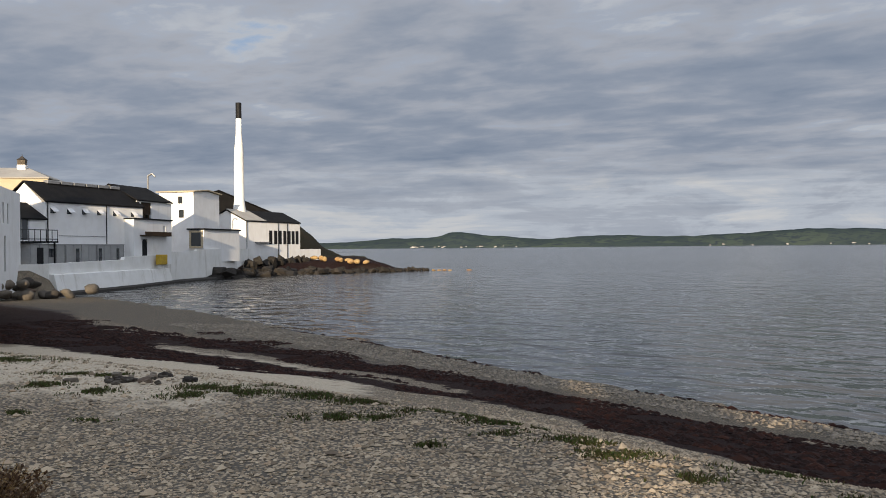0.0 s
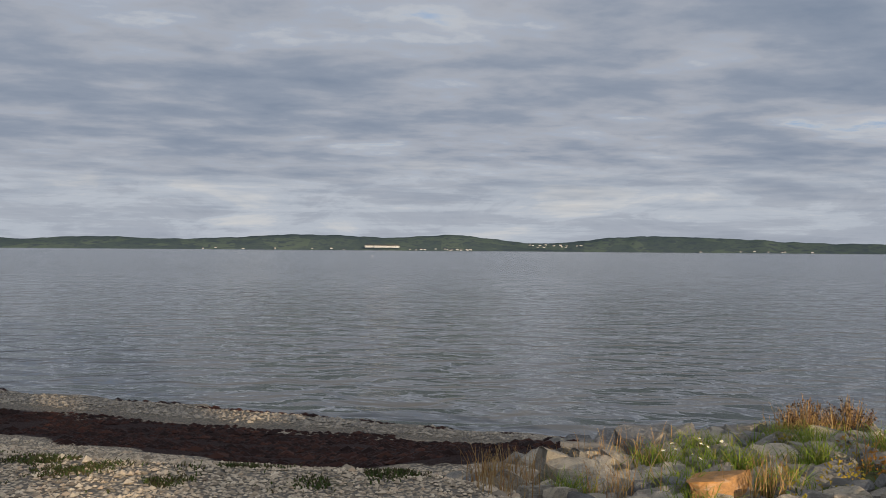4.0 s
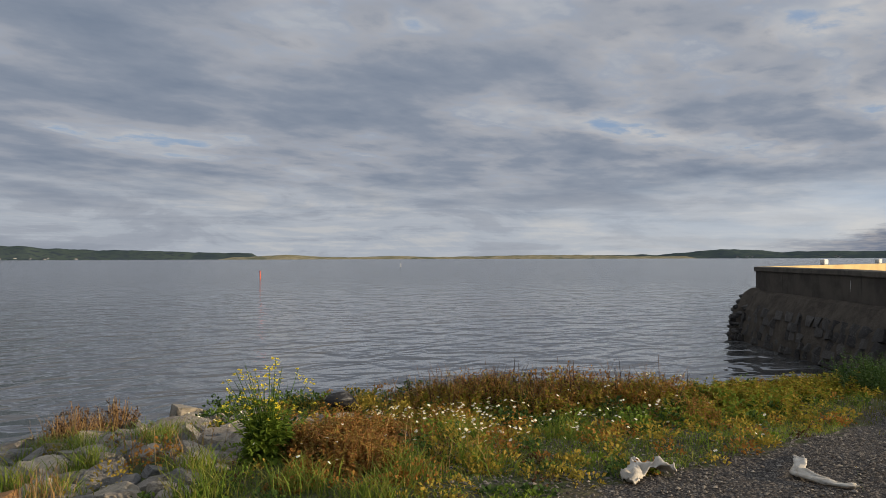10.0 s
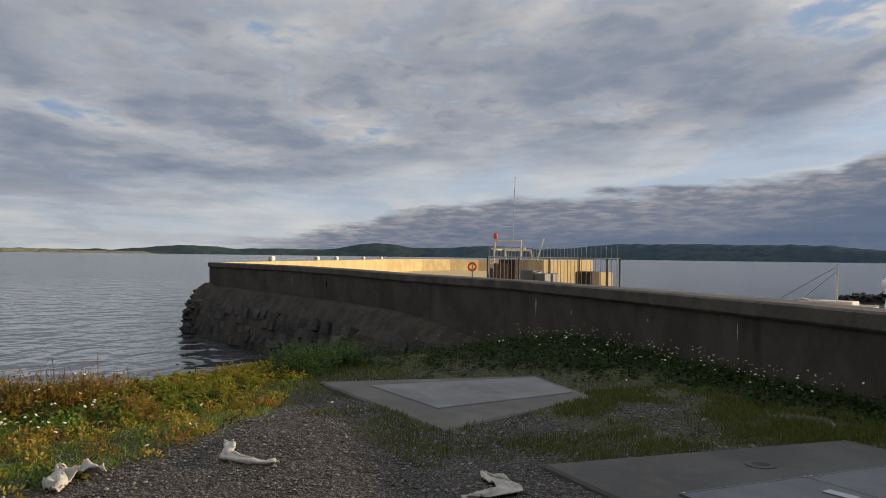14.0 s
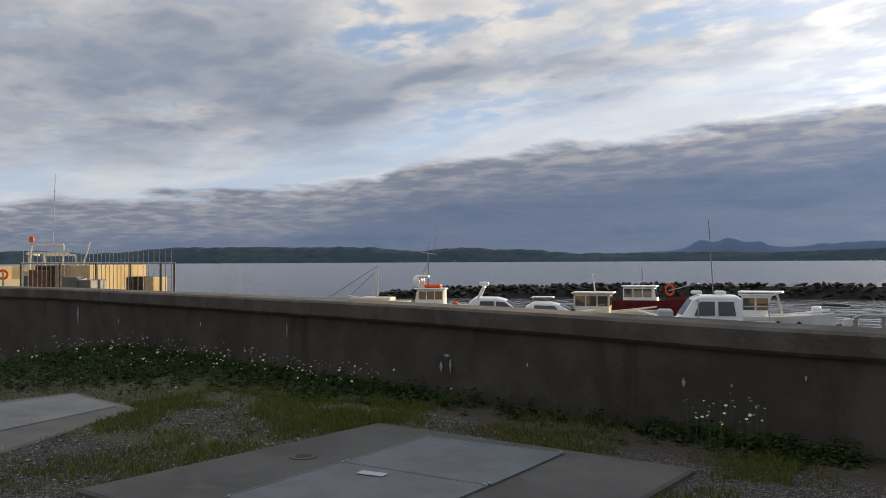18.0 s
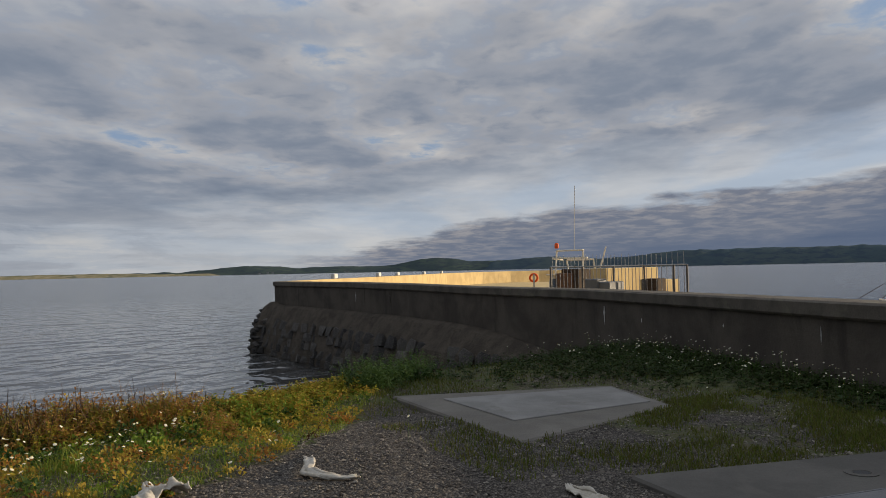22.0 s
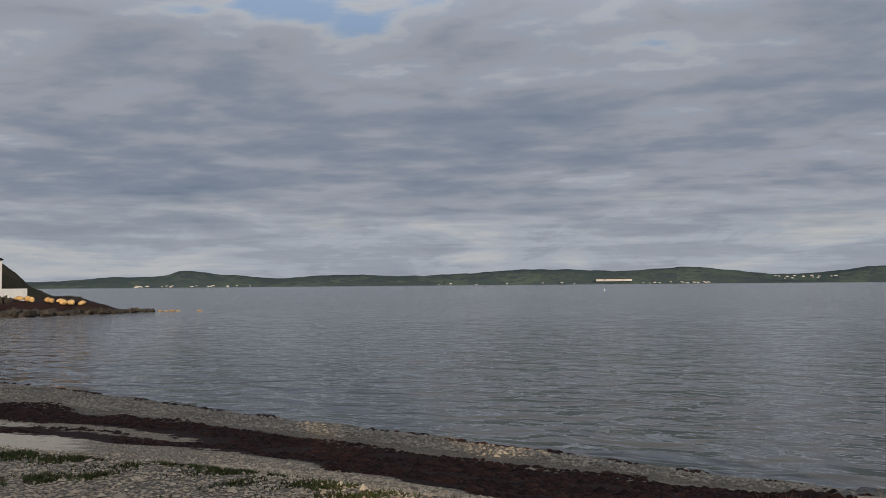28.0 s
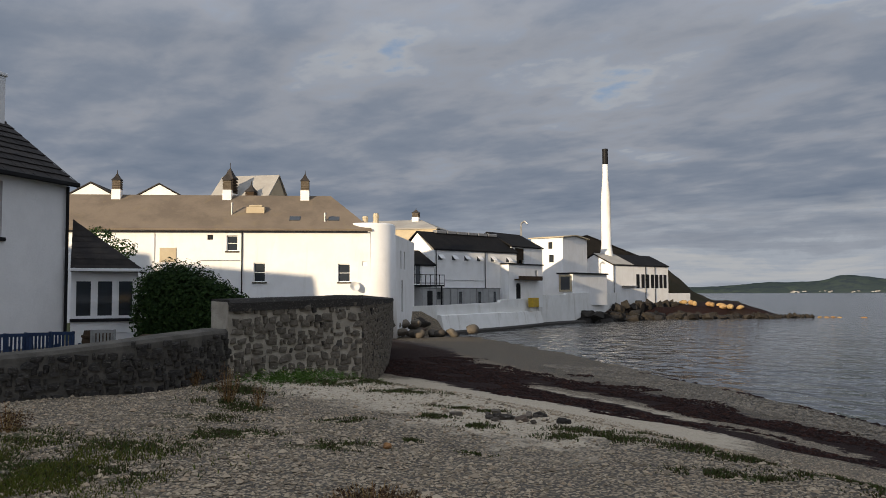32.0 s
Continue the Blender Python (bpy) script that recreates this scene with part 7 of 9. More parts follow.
part("deck_box", bm, CREAM_PAINT, b)
b = boat("white sports cruiser with a radar arch", 154.7, 47, 200, 7.2, 2.7, 0.95, GELCOAT)
moulded_cabin(b, [(-1.7, 0.85), (-1.6, 1.75), (-1.2, 2.02), (0.4, 2.0), (1.0, 1.88), (2.1, 1.2), (3.0, 0.95), (3.1, 0.85)], 1.15, GELCOAT, [[(-0.9, 1.3), (0.2, 1.3), (0.2, 1.78), (-0.8, 1.78)], [(0.35, 1.3), (1.7, 1.3), (1.0, 1.72), (0.35, 1.78)]])
tube_frame(b, "radar_arch", [(-1.0, -0.9, 1.9), (-0.6, -0.7, 2.6), (-0.6, 0.7, 2.6), (-1.0, 0.9, 1.9)], 0.08, GELCOAT)
bm = bmesh.new()
lathe(bm, [(0.3, 2.65), (0.36, 2.72), (0.34, 2.86), (0.2, 2.9)], 16, pose(-0.6, 0, 0))
part("radar_dome", bm, GELCOAT, b, smooth=True)
bm = bmesh.new()
lathe(bm, [(0.16, 0), (0.22, 0.1), (0.22, 0.6), (0.12, 0.7)], 12, pose(-2.9, 0.9, 1.0))
part("orange_buoy", bm, ORANGE, b)
b = boat("low white speedboat with a raked screen", 158.6, 43, 195, 6.4, 2.4, 1.15, GELCOAT)
moulded_cabin(b, [(-1.5, 1.1), (-1.4, 1.72), (-1.0, 1.92), (0.2, 1.92), (0.7, 1.84), (1.9, 1.4), (2.7, 1.22), (2.8, 1.1)], 1.05, GELCOAT, [[(-0.9, 1.42), (0.9, 1.42), (0.5, 1.74), (-0.8, 1.76)]])
tube_frame(b, "roof_rail", [(-1.0, -0.6, 1.9), (-0.9, -0.6, 2.15), (0.3, -0.6, 2.15)], 0.03, STEEL)
bm = bmesh.new()
box(bm, -1.1, 0.4, -0.5, 0.5, 2.12, 2.2, 0.03)
part("roof_rack", bm, GELCOAT, b)
b = boat("cream fishing cruiser with a square wheelhouse", 162.2, 46, 192, 8.0, 2.7, 1.15, CREAM_PAINT)
house_on_deck(b, -1.8, 0.6, 1.0, 1.0, 2.25, CREAM_PAINT, rake=-0.15, win=3)
tube_frame(b, "mast", [(-0.4, 0, 2.3), (-0.55, 0, 3.4)], 0.06, GELCOAT)
tube_frame(b, "aerial", [(0.6, 0.3, 2.3), (0.1, 0.3, 3.0)], 0.02, STEEL)
for s_ in (-0.2, 0.4):
    bm = bmesh.new()
    lathe(bm, [(0.1, 0), (0.1, 0.03)], 10, pose(s_, -1.2, 0.95, 90))
    part("porthole", bm, GLASS, b)
b = boat("maroon motor launch with a white wheelhouse", 165.6, 58, 188, 8.6, 2.9, 1.25, MAROON)
house_on_deck(b, -2.4, 0.6, 1.05, 0.95, 2.25, GELCOAT, rake=0.35, win=3)
tube_frame(b, "mast", [(-0.8, 0, 2.7), (-0.9, 0, 3.6)], 0.04, STEEL)
tube_frame(b, "bow_rail", [(1.5, -0.9, 2.0), (3.9, -0.2, 2.5), (3.9, 0.2, 2.5), (1.5, 0.9, 2.0)], 0.03, STEEL)
bm = bmesh.new()
loop = [[bm.verts.new((math.cos(a) * (0.36 + 0.09 * math.cos(q)), 0.09 * math.sin(q), math.sin(a) * (0.36 + 0.09 * math.cos(q)))) for q in [k * math.pi / 3 for k in range(6)]] for a in [k * math.pi / 9 for k in range(18)]]
for i in range(18):
    for k_ in range(6):
        bm.faces.new((loop[i][k_], loop[(i + 1) % 18][k_], loop[(i + 1) % 18][(k_ + 1) % 6], loop[i][(k_ + 1) % 6]))
part("lifebuoy", bm, ORANGE, b, m=pose(1.4, 1.35, 2.0))
b = boat("white motor cruiser with tall cabin windows", 169.6, 41, 20, 7.6, 2.9, 1.0, GELCOAT)
moulded_cabin(b, [(-1.5, 0.9), (-1.45, 2.3), (-1.2, 2.42), (0.9, 2.42), (1.3, 2.3), (2.1, 1.35), (3.0, 1.1), (3.2, 0.9)], 1.2, GELCOAT, [[(-1.1, 1.45), (-0.1, 1.45), (-0.1, 2.12), (-1.0, 2.12)], [(0.1, 1.45), (1.3, 1.45), (0.95, 2.12), (0.1, 2.12)]])
tube_frame(b, "mast", [(0.0, 0, 2.4), (0.25, 0, 6.1)], 0.03, STEEL)
for xx in (-0.4, 1.0):
    bm = bmesh.new()
    box(bm, xx - 0.3, xx + 0.3, -0.35, 0.35, 2.45, 2.62, 0.05)
    part("hatch_box", bm, GELCOAT, b)
tube_frame(b, "cockpit_rail", [(-1.6, -1.1, 1.1), (-1.7, -1.1, 1.8), (-3.4, -1.0, 1.8), (-3.5, -1.0, 1.1)], 0.03, STEEL)
b = boat("white angling boat with an open shelter", 173.0, 44, 185, 7.4, 2.7, 1.2, GELCOAT)
house_on_deck(b, -1.6, -0.2, 0.95, 0.95, 2.3, GELCOAT, rake=-0.4, win=2)
bm = bmesh.new()
box(bm, -1.8, 0.9, -1.05, 1.05, 2.42, 2.50, 0.03)
part("shelter_roof", bm, GELCOAT, b)
for s_ in (-1, 1):
    tube_frame(b, "strut", [(0.9, s_ * 0.95, 1.05), (0.5, s_ * 0.95, 2.42)], 0.05, CREAM_PAINT)
bm = bmesh.new()
box(bm, 2.5, 3.1, -0.3, 0.3, 1.15, 1.75, 0.08)
part("bow_locker", bm, GELCOAT, b)
for i in range(3):
    bm = bmesh.new()
    lathe(bm, [(0.05, 0), (0.17, 0.1), (0.17, 0.5), (0.05, 0.6)], 10, pose(-0.6 + i * 1.2, -1.35, 0.45))
    part("fender", bm, BLACK_PAINT if i else GELCOAT, b)
# small craft between
b = boat("white dinghy with an outboard engine", 167.2, 40, 20, 4.6, 1.8, 1.25, GELCOAT)
tube_frame(b, "hoop", [(-1.2, -0.7, 1.3), (-1.2, -0.6, 2.2), (-1.2, 0.6, 2.2), (-1.2, 0.7, 1.3)], 0.03, STEEL)
bm = bmesh.new()
box(bm, 0.2, 1.1, -0.5, 0.5, 1.25, 1.75, 0.1)
part("console", bm, CABIN_GREY, b)
# fishing boat lying behind the fence: mast and gantry stand over the wall
b = boat("fishing boat with a steel gantry and whip aerial", 125.6, 52, 110, 9.0, 3.2, 1.7, CREAM_PAINT)
house_on_deck(b, -1.6, 1.4, 1.2, 1.5, 3.6, CREAM_PAINT, win=3)
tube_frame(b, "gantry", [(0.8, -1.1, 1.7), (0.5, -1.0, 5.2), (0.5, 1.0, 5.2), (0.8, 1.1, 1.7)], 0.06, CREAM_PAINT)
tube_frame(b, "gantry_brace", [(-1.2, -1.1, 1.7), (-0.6, -1.0, 4.6), (-0.6, 1.0, 4.6), (-1.2, 1.1, 1.7)], 0.06, CREAM_PAINT)
tube_frame(b, "gantry_top", [(-0.6, -1.3, 4.6), (0.5, -1.3, 4.7), (0.5, 1.3, 4.7)], 0.06, CREAM_PAINT)
tube_frame(b, "whip_aerial", [(0.3, 0.2, 5.2), (0.1, 0.2, 9.4)], 0.022, STEEL)
tube_frame(b, "pole", [(-1.0, 1.1, 3.6), (-1.3, 1.5, 5.4)], 0.05, CREAM_PAINT)
bm = bmesh.new()
lathe(bm, [(0.10, 0), (0.14, 0.05), (0.14, 0.28), (0.08, 0.36)], 10, pose(0.5, -1.0, 5.35))
part("warning_light", bm, ORANGE, b, "amber warning lamp")
# rail at the head of the harbour steps, seen over the wall
rail = thing("step_rail", pose(*polar(178.1, 11.6), -0.08), "grey steel hand rail and timber post at the harbour steps", "railing")
for z_, x1 in ((3.38, -0.62), (3.22, -0.46)):
    tube_frame(rail, "rail", [(0.0, 0, z_ - 0.04), (-0.08, 0, z_), (x1 + 0.05, 0.03, z_), (x1, 0.03, z_ - 0.05)], 0.022, STEEL)
for xx in (-0.02, -0.32, -0.46):
    tube_frame(rail, "post", [(xx, 0.0, 1.95), (xx, 0.0, 3.36)], 0.022, STEEL)
bm = bmesh.new()
box(bm, -0.66, -0.59, 0.0, 0.08, 2.03, 3.56, 0.01)
part("timber_post", bm, DARK_WOOD, rail)
bm = bmesh.new()
box(bm, 0.02, 0.13, -0.06, 0.06, 1.95, 3.34, 0.015)
part("steel_stanchion", bm, GULL_WHITE, rail, "pale painted stanchion")
bm = bmesh.new()
lathe(bm, [(0.05, 0), (0.13, 0.02), (0.15, 0.07), (0.13, 0.12), (0.05, 0.14)], 12, pose(0.10, -0.05, 3.12))
part("rope_coil", bm, DARK_WOOD, rail, "dark coil of rope", smooth=True)
bm = bmesh.new()
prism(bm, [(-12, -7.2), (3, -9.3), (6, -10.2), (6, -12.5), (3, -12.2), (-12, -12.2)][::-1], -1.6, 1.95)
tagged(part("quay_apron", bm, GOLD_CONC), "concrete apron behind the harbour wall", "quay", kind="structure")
# rubble breakwater
rnd = random.Random(77)
bw = thing("breakwater", pose(0, 0, 0), "dark rubble-mound breakwater across the harbour", "breakwater")
bm = bmesh.new()
bl = [polar(146.8, 92), polar(150, 91), polar(160, 92), polar(170, 93), polar(180, 94), polar(196, 98), polar(215, 110)]
strip_wall(bm, line_pts(bl, [0.3, 0.8, 1.15, 1.3, 1.3, 1.2, 1.0], 1.2)[::-1], [(-2.4, -1.5), (-1.2, 0.4), (-0.5, ("t", -0.1)), (0.6, ("t", 0)), (1.6, 0.4), (2.6, -1.5)], 0.3)
part("core", bm, DARK_ROCK, bw)
for i in range(290):
    f = rnd.random()
    az_ = 146.8 + f * 36
    dd_ = np.interp(az_, [146.8, 150, 160, 170, 180, 196], [92, 91, 92, 93, 94, 98]) + rnd.gauss(-0.4, 1.1)
    x, y = polar(az_, dd_)
    st = new("stone", rnd.choice(boulders_of(RUBBLE_DARK)))
    st.parent = bw
    zt = np.interp(az_, [146.8, 150, 160, 200], [0.4, 1.0, 1.35, 1.5])
    st.matrix_basis = pose(x, y, rnd.uniform(0.1, zt), rnd.uniform(-30, 30), rnd.uniform(-30, 30), rnd.uniform(0, 360)) @ Matrix.Diagonal((rnd.uniform(0.6, 1.0), rnd.uniform(0.5, 0.8), rnd.uniform(0.4, 0.65), 1))
verts_, faces_ = [], []
ref = [tuple(v.co) for v in boulder_mesh("rubble_ref", 3, RUBBLE, 1).vertices]
ref_f = [tuple(f.vertices) for f in boulder_mesh("rubble_ref", 3, RUBBLE, 1).polygons]
for i in range(1100):
    az_ = rnd.uniform(146.8, 186)
    zt = np.interp(az_, [146.8, 150, 160, 200], [0.4, 1.0, 1.35, 1.5])
    x, y = polar(az_, np.interp(az_, [146.8, 150, 160, 170, 180, 196], [92, 91, 92, 93, 94, 98]) + rnd.gauss(-0.3, 0.9))
    m_ = pose(x, y, rnd.uniform(0.0, zt + 0.1), rnd.uniform(-40, 40), rnd.uniform(-40, 40), rnd.uniform(0, 360)) @ Matrix.Diagonal((rnd.uniform(0.5, 1.0), rnd.uniform(0.5, 0.9), rnd.uniform(0.4, 0.8), 1))
    n0 = len(verts_)
    verts_ += [tuple(m_ @ Vector(c)) for c in ref]
    faces_ += [tuple(n0 + k for k in f) for f in ref_f]
me = bpy.data.meshes.new("rubble")
me.from_pydata(verts_, [], faces_)
me.materials.append(DARK_ROCK)
ob = new("rubble", me)
ob.parent = bw
tagged(ob, kind="stuff")
bm = bmesh.new()
bmesh.ops.create_icosphere(bm, subdivisions=2, radius=1)
tagged(part("low_rock", bm, DARK_ROCK, m=pose(*polar(176.9, 78), 0.0) @ Matrix.Diagonal((1.3, 0.7, 0.25, 1)), smooth=True), "flat dark rock awash in the harbour", "rock")

# ---- marks and houses far across the water ----
for az_, d_, lean, mt, hh, r in ((70.82, 165, 5, ORANGE, 1.35, 0.14), (80.54, 360, 0, GULL_WHITE, 1.8, 0.2), (29.6, 420, 0, GULL_WHITE, 1.0, 0.16)):
    x, y = polar(az_, d_)
    mk = thing("beacon", pose(x, y, -0.6, 0, -lean, 0), "leaning orange channel pole" if mt is ORANGE else "pale channel buoy far out", "beacon", "channel marks")
    bm = bmesh.new()
    rod(bm, (0, 0, 0), (0, 0, 0.6 + hh), r, r * 0.7, 10)
    part("pole", bm, mt, mk)
    bm = bmesh.new()
    rod(bm, (0, 0, 0.6 + hh), (0, 0, 0.6 + hh + 0.3), r * 1.1, r * 0.6, 10)
    part("topmark", bm, RED_OXIDE if mt is ORANGE else STEEL, mk)


FAR_WHITE = surface("distant_white_wall", (0.46, 0.46, 0.45), (0.38, 0.38, 0.37), 0.9, scale=0.2, grain=2)


def cottage(az_, d_, w, h, z, label="small white cottage on the far shore", mat=None, n_win=3):
    x, y = polar(az_, d_)
    c = Vector((x, y)).normalized()
    u = Vector((c.y, -c.x))
    ob, ww_ = gable_block("far_house", label, (x - u.x * w / 2, y - u.y * w / 2), (x + u.x * w / 2, y + u.y * w / 2), min(w, 9), z, z + h, z + h * 1.55, mat or FAR_WHITE, SLATE, [])
    ob["group"] = "far houses"
    for i in range(n_win):
        bm = bmesh.new()
        box(bm, w * (i + 0.35) / n_win, w * (i + 0.65) / n_win, -0.3, -0.05, h * 0.3, h * 0.75)
        part("window", bm, GLASS, ob)
    return ob


rnd = random.Random(9)
for k_ in range(4):
    cottage(29.35 + 0.62 * k_, 3990, 40, 9, 14, "long white warehouse across the loch", FAR_WHITE, n_win=5)
for a0, a1, n in ((-2.5, 6, 26), (32.2, 37, 18), (40.5, 44.5, 14), (15, 28, 8), (50, 62, 8), (92, 106, 12), (109, 112, 3), (151, 152, 1), (170, 180, 4)):
    for i in range(n):
        az_ = rnd.uniform(a0, a1)
        hill = a0 == 40.5
        cottage(az_, 3985 if az_ < 69 else 3690 if az_ < 90 else 3940 if az_ < 119 else 3790, rnd.uniform(7, 13), rnd.uniform(2.6, 4.2), rnd.uniform(18, 32) if hill else rnd.uniform(1, 7), n_win=2)

# ---- near ground: rocks, slabs, weeds ----
def ground_z(x, y):
    return float(ground_height(np.array([[x, y]]))[0][0])


def heights(P):
    return ground_height(np.asarray(P))[0]


# concrete slabs with steel hatches
def slab(name, label, corners, z1, mat, bev=0.02):
    bm = bmesh.new()
    prism(bm, corners, z1 - 0.3, z1)
    bmesh.ops.bevel(bm, geom=list(bm.edges), offset=bev, segments=1, affect="EDGES")
    for v in bm.verts:
        v.co.x += 0.02 * noise.noise(v.co * 1.7)
        v.co.y += 0.02 * noise.noise(v.co * 1.3)
    return tagged(part(name, bm, mat), label, "slab")


OLD_SLAB = surface("old_grey_slab", (0.165, 0.150, 0.128), (0.120, 0.109, 0.093), 0.9, scale=1.3, grain=40, relief=0.5, depth=0.01, stain=(0.12, 0.108, 0.088), stain_amount=0.6)
PALE_SLAB = surface("pale_screed", (0.225, 0.216, 0.198), (0.16, 0.153, 0.140), 0.9, scale=1.4, grain=50, relief=0.3, depth=0.006, stain=(0.11, 0.10, 0.085), stain_amount=0.5)
slab("concrete_slab", "worn grey concrete slab with grass at its edges", [(6.5, -4.03), (7.2, -6.5), (8.85, -6.9), (9.65, -4.08)], 2.392, OLD_SLAB)
slab("screed_panel", "pale screed panel on the worn slab", [(7.38, -4.5), (7.55, -6.45), (8.7, -6.78), (9.05, -4.5)], 2.406, PALE_SLAB, 0.006)
slab("hatch_slab", "grey concrete slab around steel hatches", [(1.3, -6.65), (4.41, -7.0), (5.0, -4.05), (1.75, -3.7)][::1], 2.41, SLAB)


def hatch(cs, label):
    ob = thing("steel_hatch", pose(0, 0, 2.41), label, "hatch", "steel hatches")
    (x0, y0), (x1, y1), (x2, y2), (x3, y3) = cs
    bm = bmesh.new()
    prism(bm, cs, 0.0, 0.014)
    part("plate", bm, PLATE, ob)
    bm = bmesh.new()
    for i in range(4):
        a, b_ = cs[i], cs[(i + 1) % 4]
        rod(bm, (*a, 0.008), (*b_, 0.008), 0.012, n=4)
    part("frame", bm, PLATE, ob)
    for c in cs:
        bm = bmesh.new()
        lathe(bm, [(0.012, 0), (0.012, 0.01), (0.006, 0.013)], 8, pose(c[0] * 0.97 + sum(p[0] for p in cs) / 4 * 0.03, c[1] * 0.97 + sum(p[1] for p in cs) / 4 * 0.03, 0.014))
        part("bolt", bm, STEEL, ob)
    return ob


hatch([(2.34, -6.60), (3.64, -6.64), (3.76, -5.52), (2.46, -5.46)], "grey tread-plate hatch let into concrete")
h2 = hatch([(2.47, -5.44), (3.77, -5.50), (3.90, -4.36), (2.60, -4.30)], "grey tread-plate hatch let into concrete")
bm = bmesh.new()
box(bm, -0.11, 0.11, -0.045, 0.045, 0.0, 0.004)
part("name_plate", bm, CABIN_GREY, h2, "blank pale plate", m=pose(3.35, -5.3, 0.0185, 0, 0, 4))
bm = bmesh.new()
lathe(bm, [(0.12, 0), (0.12, 0.006), (0.07, 0.007), (0.065, 0.002), (0.002, 0.0015)], 20)
tagged(part("drain_hole", bm, [SLAB], m=pose(4.18, -5.54, 2.411)), "small round drain hole in the slab", "drain")
# flat black disc paints the darkness down the drain; no hole is cut
bm = bmesh.new()
lathe(bm, [(0.06, 0), (0.06, 0.002)], 16)
tagged(part("drain_dark_disc", bm, BLACK_PAINT, m=pose(4.18, -5.54, 2.4135)), "flat black disc for the dark inside the drain", "drain")

# crumpled cloths
def cloth(name, x, y, L, Wd, rot, seed, hump, label):
    rnd = random.Random(seed)
    nx, ny = 34, 16
    bm = bmesh.new()
    vs = []
    for i in range(nx):
        row = []
        for j in range(ny):
            u, v = i / (nx - 1) - 0.5, j / (ny - 1) - 0.5
            taper = 1 - 0.75 * abs(u * 1.7) ** 1.5
            px, py = u * L + 0.10 * noise.noise((u * 3, v * 2, seed)), v * Wd * max(0.15, taper) + 0.14 * math.sin(u * 5 + seed)
            pz = abs(noise.noise((u * 5 + seed, v * 4, 1.0))) * hump + 0.5 * hump * abs(noise.noise((u * 13, v * 9, seed))) + hump * 1.2 * max(0, noise.noise((u * 2.3, v * 1.1, seed + 4)))
            row.append(bm.verts.new((px, py, pz + 0.012)))
        vs.append(row)
    for i in range(nx - 1):
        for j in range(ny - 1):
            bm.faces.new((vs[i][j], vs[i + 1][j], vs[i + 1][j + 1], vs[i][j + 1]))
    ob = part(name, bm, FABRIC, m=pose(x, y, ground_z(x, y), 0, 0, rot), smooth=True)
    s = ob.modifiers.new("thick", "SOLIDIFY")
    s.thickness = 0.008
    return tagged(ob, label, "cloth", "discarded cloths")


cloth("rag", 6.2, -0.85, 0.46, 0.28, -70, 1.0, 0.10, "crumpled dirty white cloth on gravel")
cloth("rag", 6.4, -2.1, 0.85, 0.11, 14, 2.0, 0.04, "long twisted strip of off-white cloth on gravel")
cloth("rag", 4.75, -3.4, 0.6, 0.2, -50, 5.0, 0.04, "flat grey-white cloth on gravel")

# bird lime on the harbour wall
rnd = random.Random(4)
for x, y, z, a, w, h in ((4.75, -8.85, 2.71, -15, 0.06, 0.14), (4.6, -8.81, 2.74, -15, 0.05, 0.17), (4.66, -8.83, 2.86, -15, 0.12, 0.04), (1.7, -8.10, 2.83, -12, 0.04, 0.10), (14.64, -11.23, 2.9, -12.4, 0.09, 0.42), (7.81, -9.65, 2.97, -14, 0.04, 0.25), (3.48, -8.52, 2.85, -14, 0.03, 0.05), (0.62, -7.88, 2.97, -10, 0.03, 0.06), (10.17, -10.24, 2.95, -14, 0.04, 0.07), (12.96, -10.86, 2.88, -12.4, 0.05, 0.1), (1.25, -8.0, 2.85, -12, 0.03, 0.04), (31.5, -11.6, 2.9, 0.8, 0.06, 0.5), (28.0, -11.66, 2.9, 0, 0.06, 0.4)):
    bm = bmesh.new()
    pts = []
    for i in range(10):
        t = i / 9
        pts.append((w * (0.25 + 0.5 * abs(noise.noise((t * 4, x, 1)))) * math.sin(math.pi * min(0.98, t + 0.08)), h * (0.5 - t)))
    L_ = [bm.verts.new((-p[0], 0, p[1])) for p in pts]
    R_ = [bm.verts.new((p[0] * 1.1, 0, p[1])) for p in pts]
    for i in range(9):
        bm.faces.new((L_[i], L_[i + 1], R_[i + 1], R_[i]))
    bmesh.ops.solidify(bm, geom=list(bm.faces), thickness=0.004)
    part("lime_streak", bm, GULL_WHITE, harbour_wall, m=pose(x - 0.04 * math.sin(radians(a)), y + 0.04 * math.cos(radians(a)) - 0.075, z, 0, 0, a))

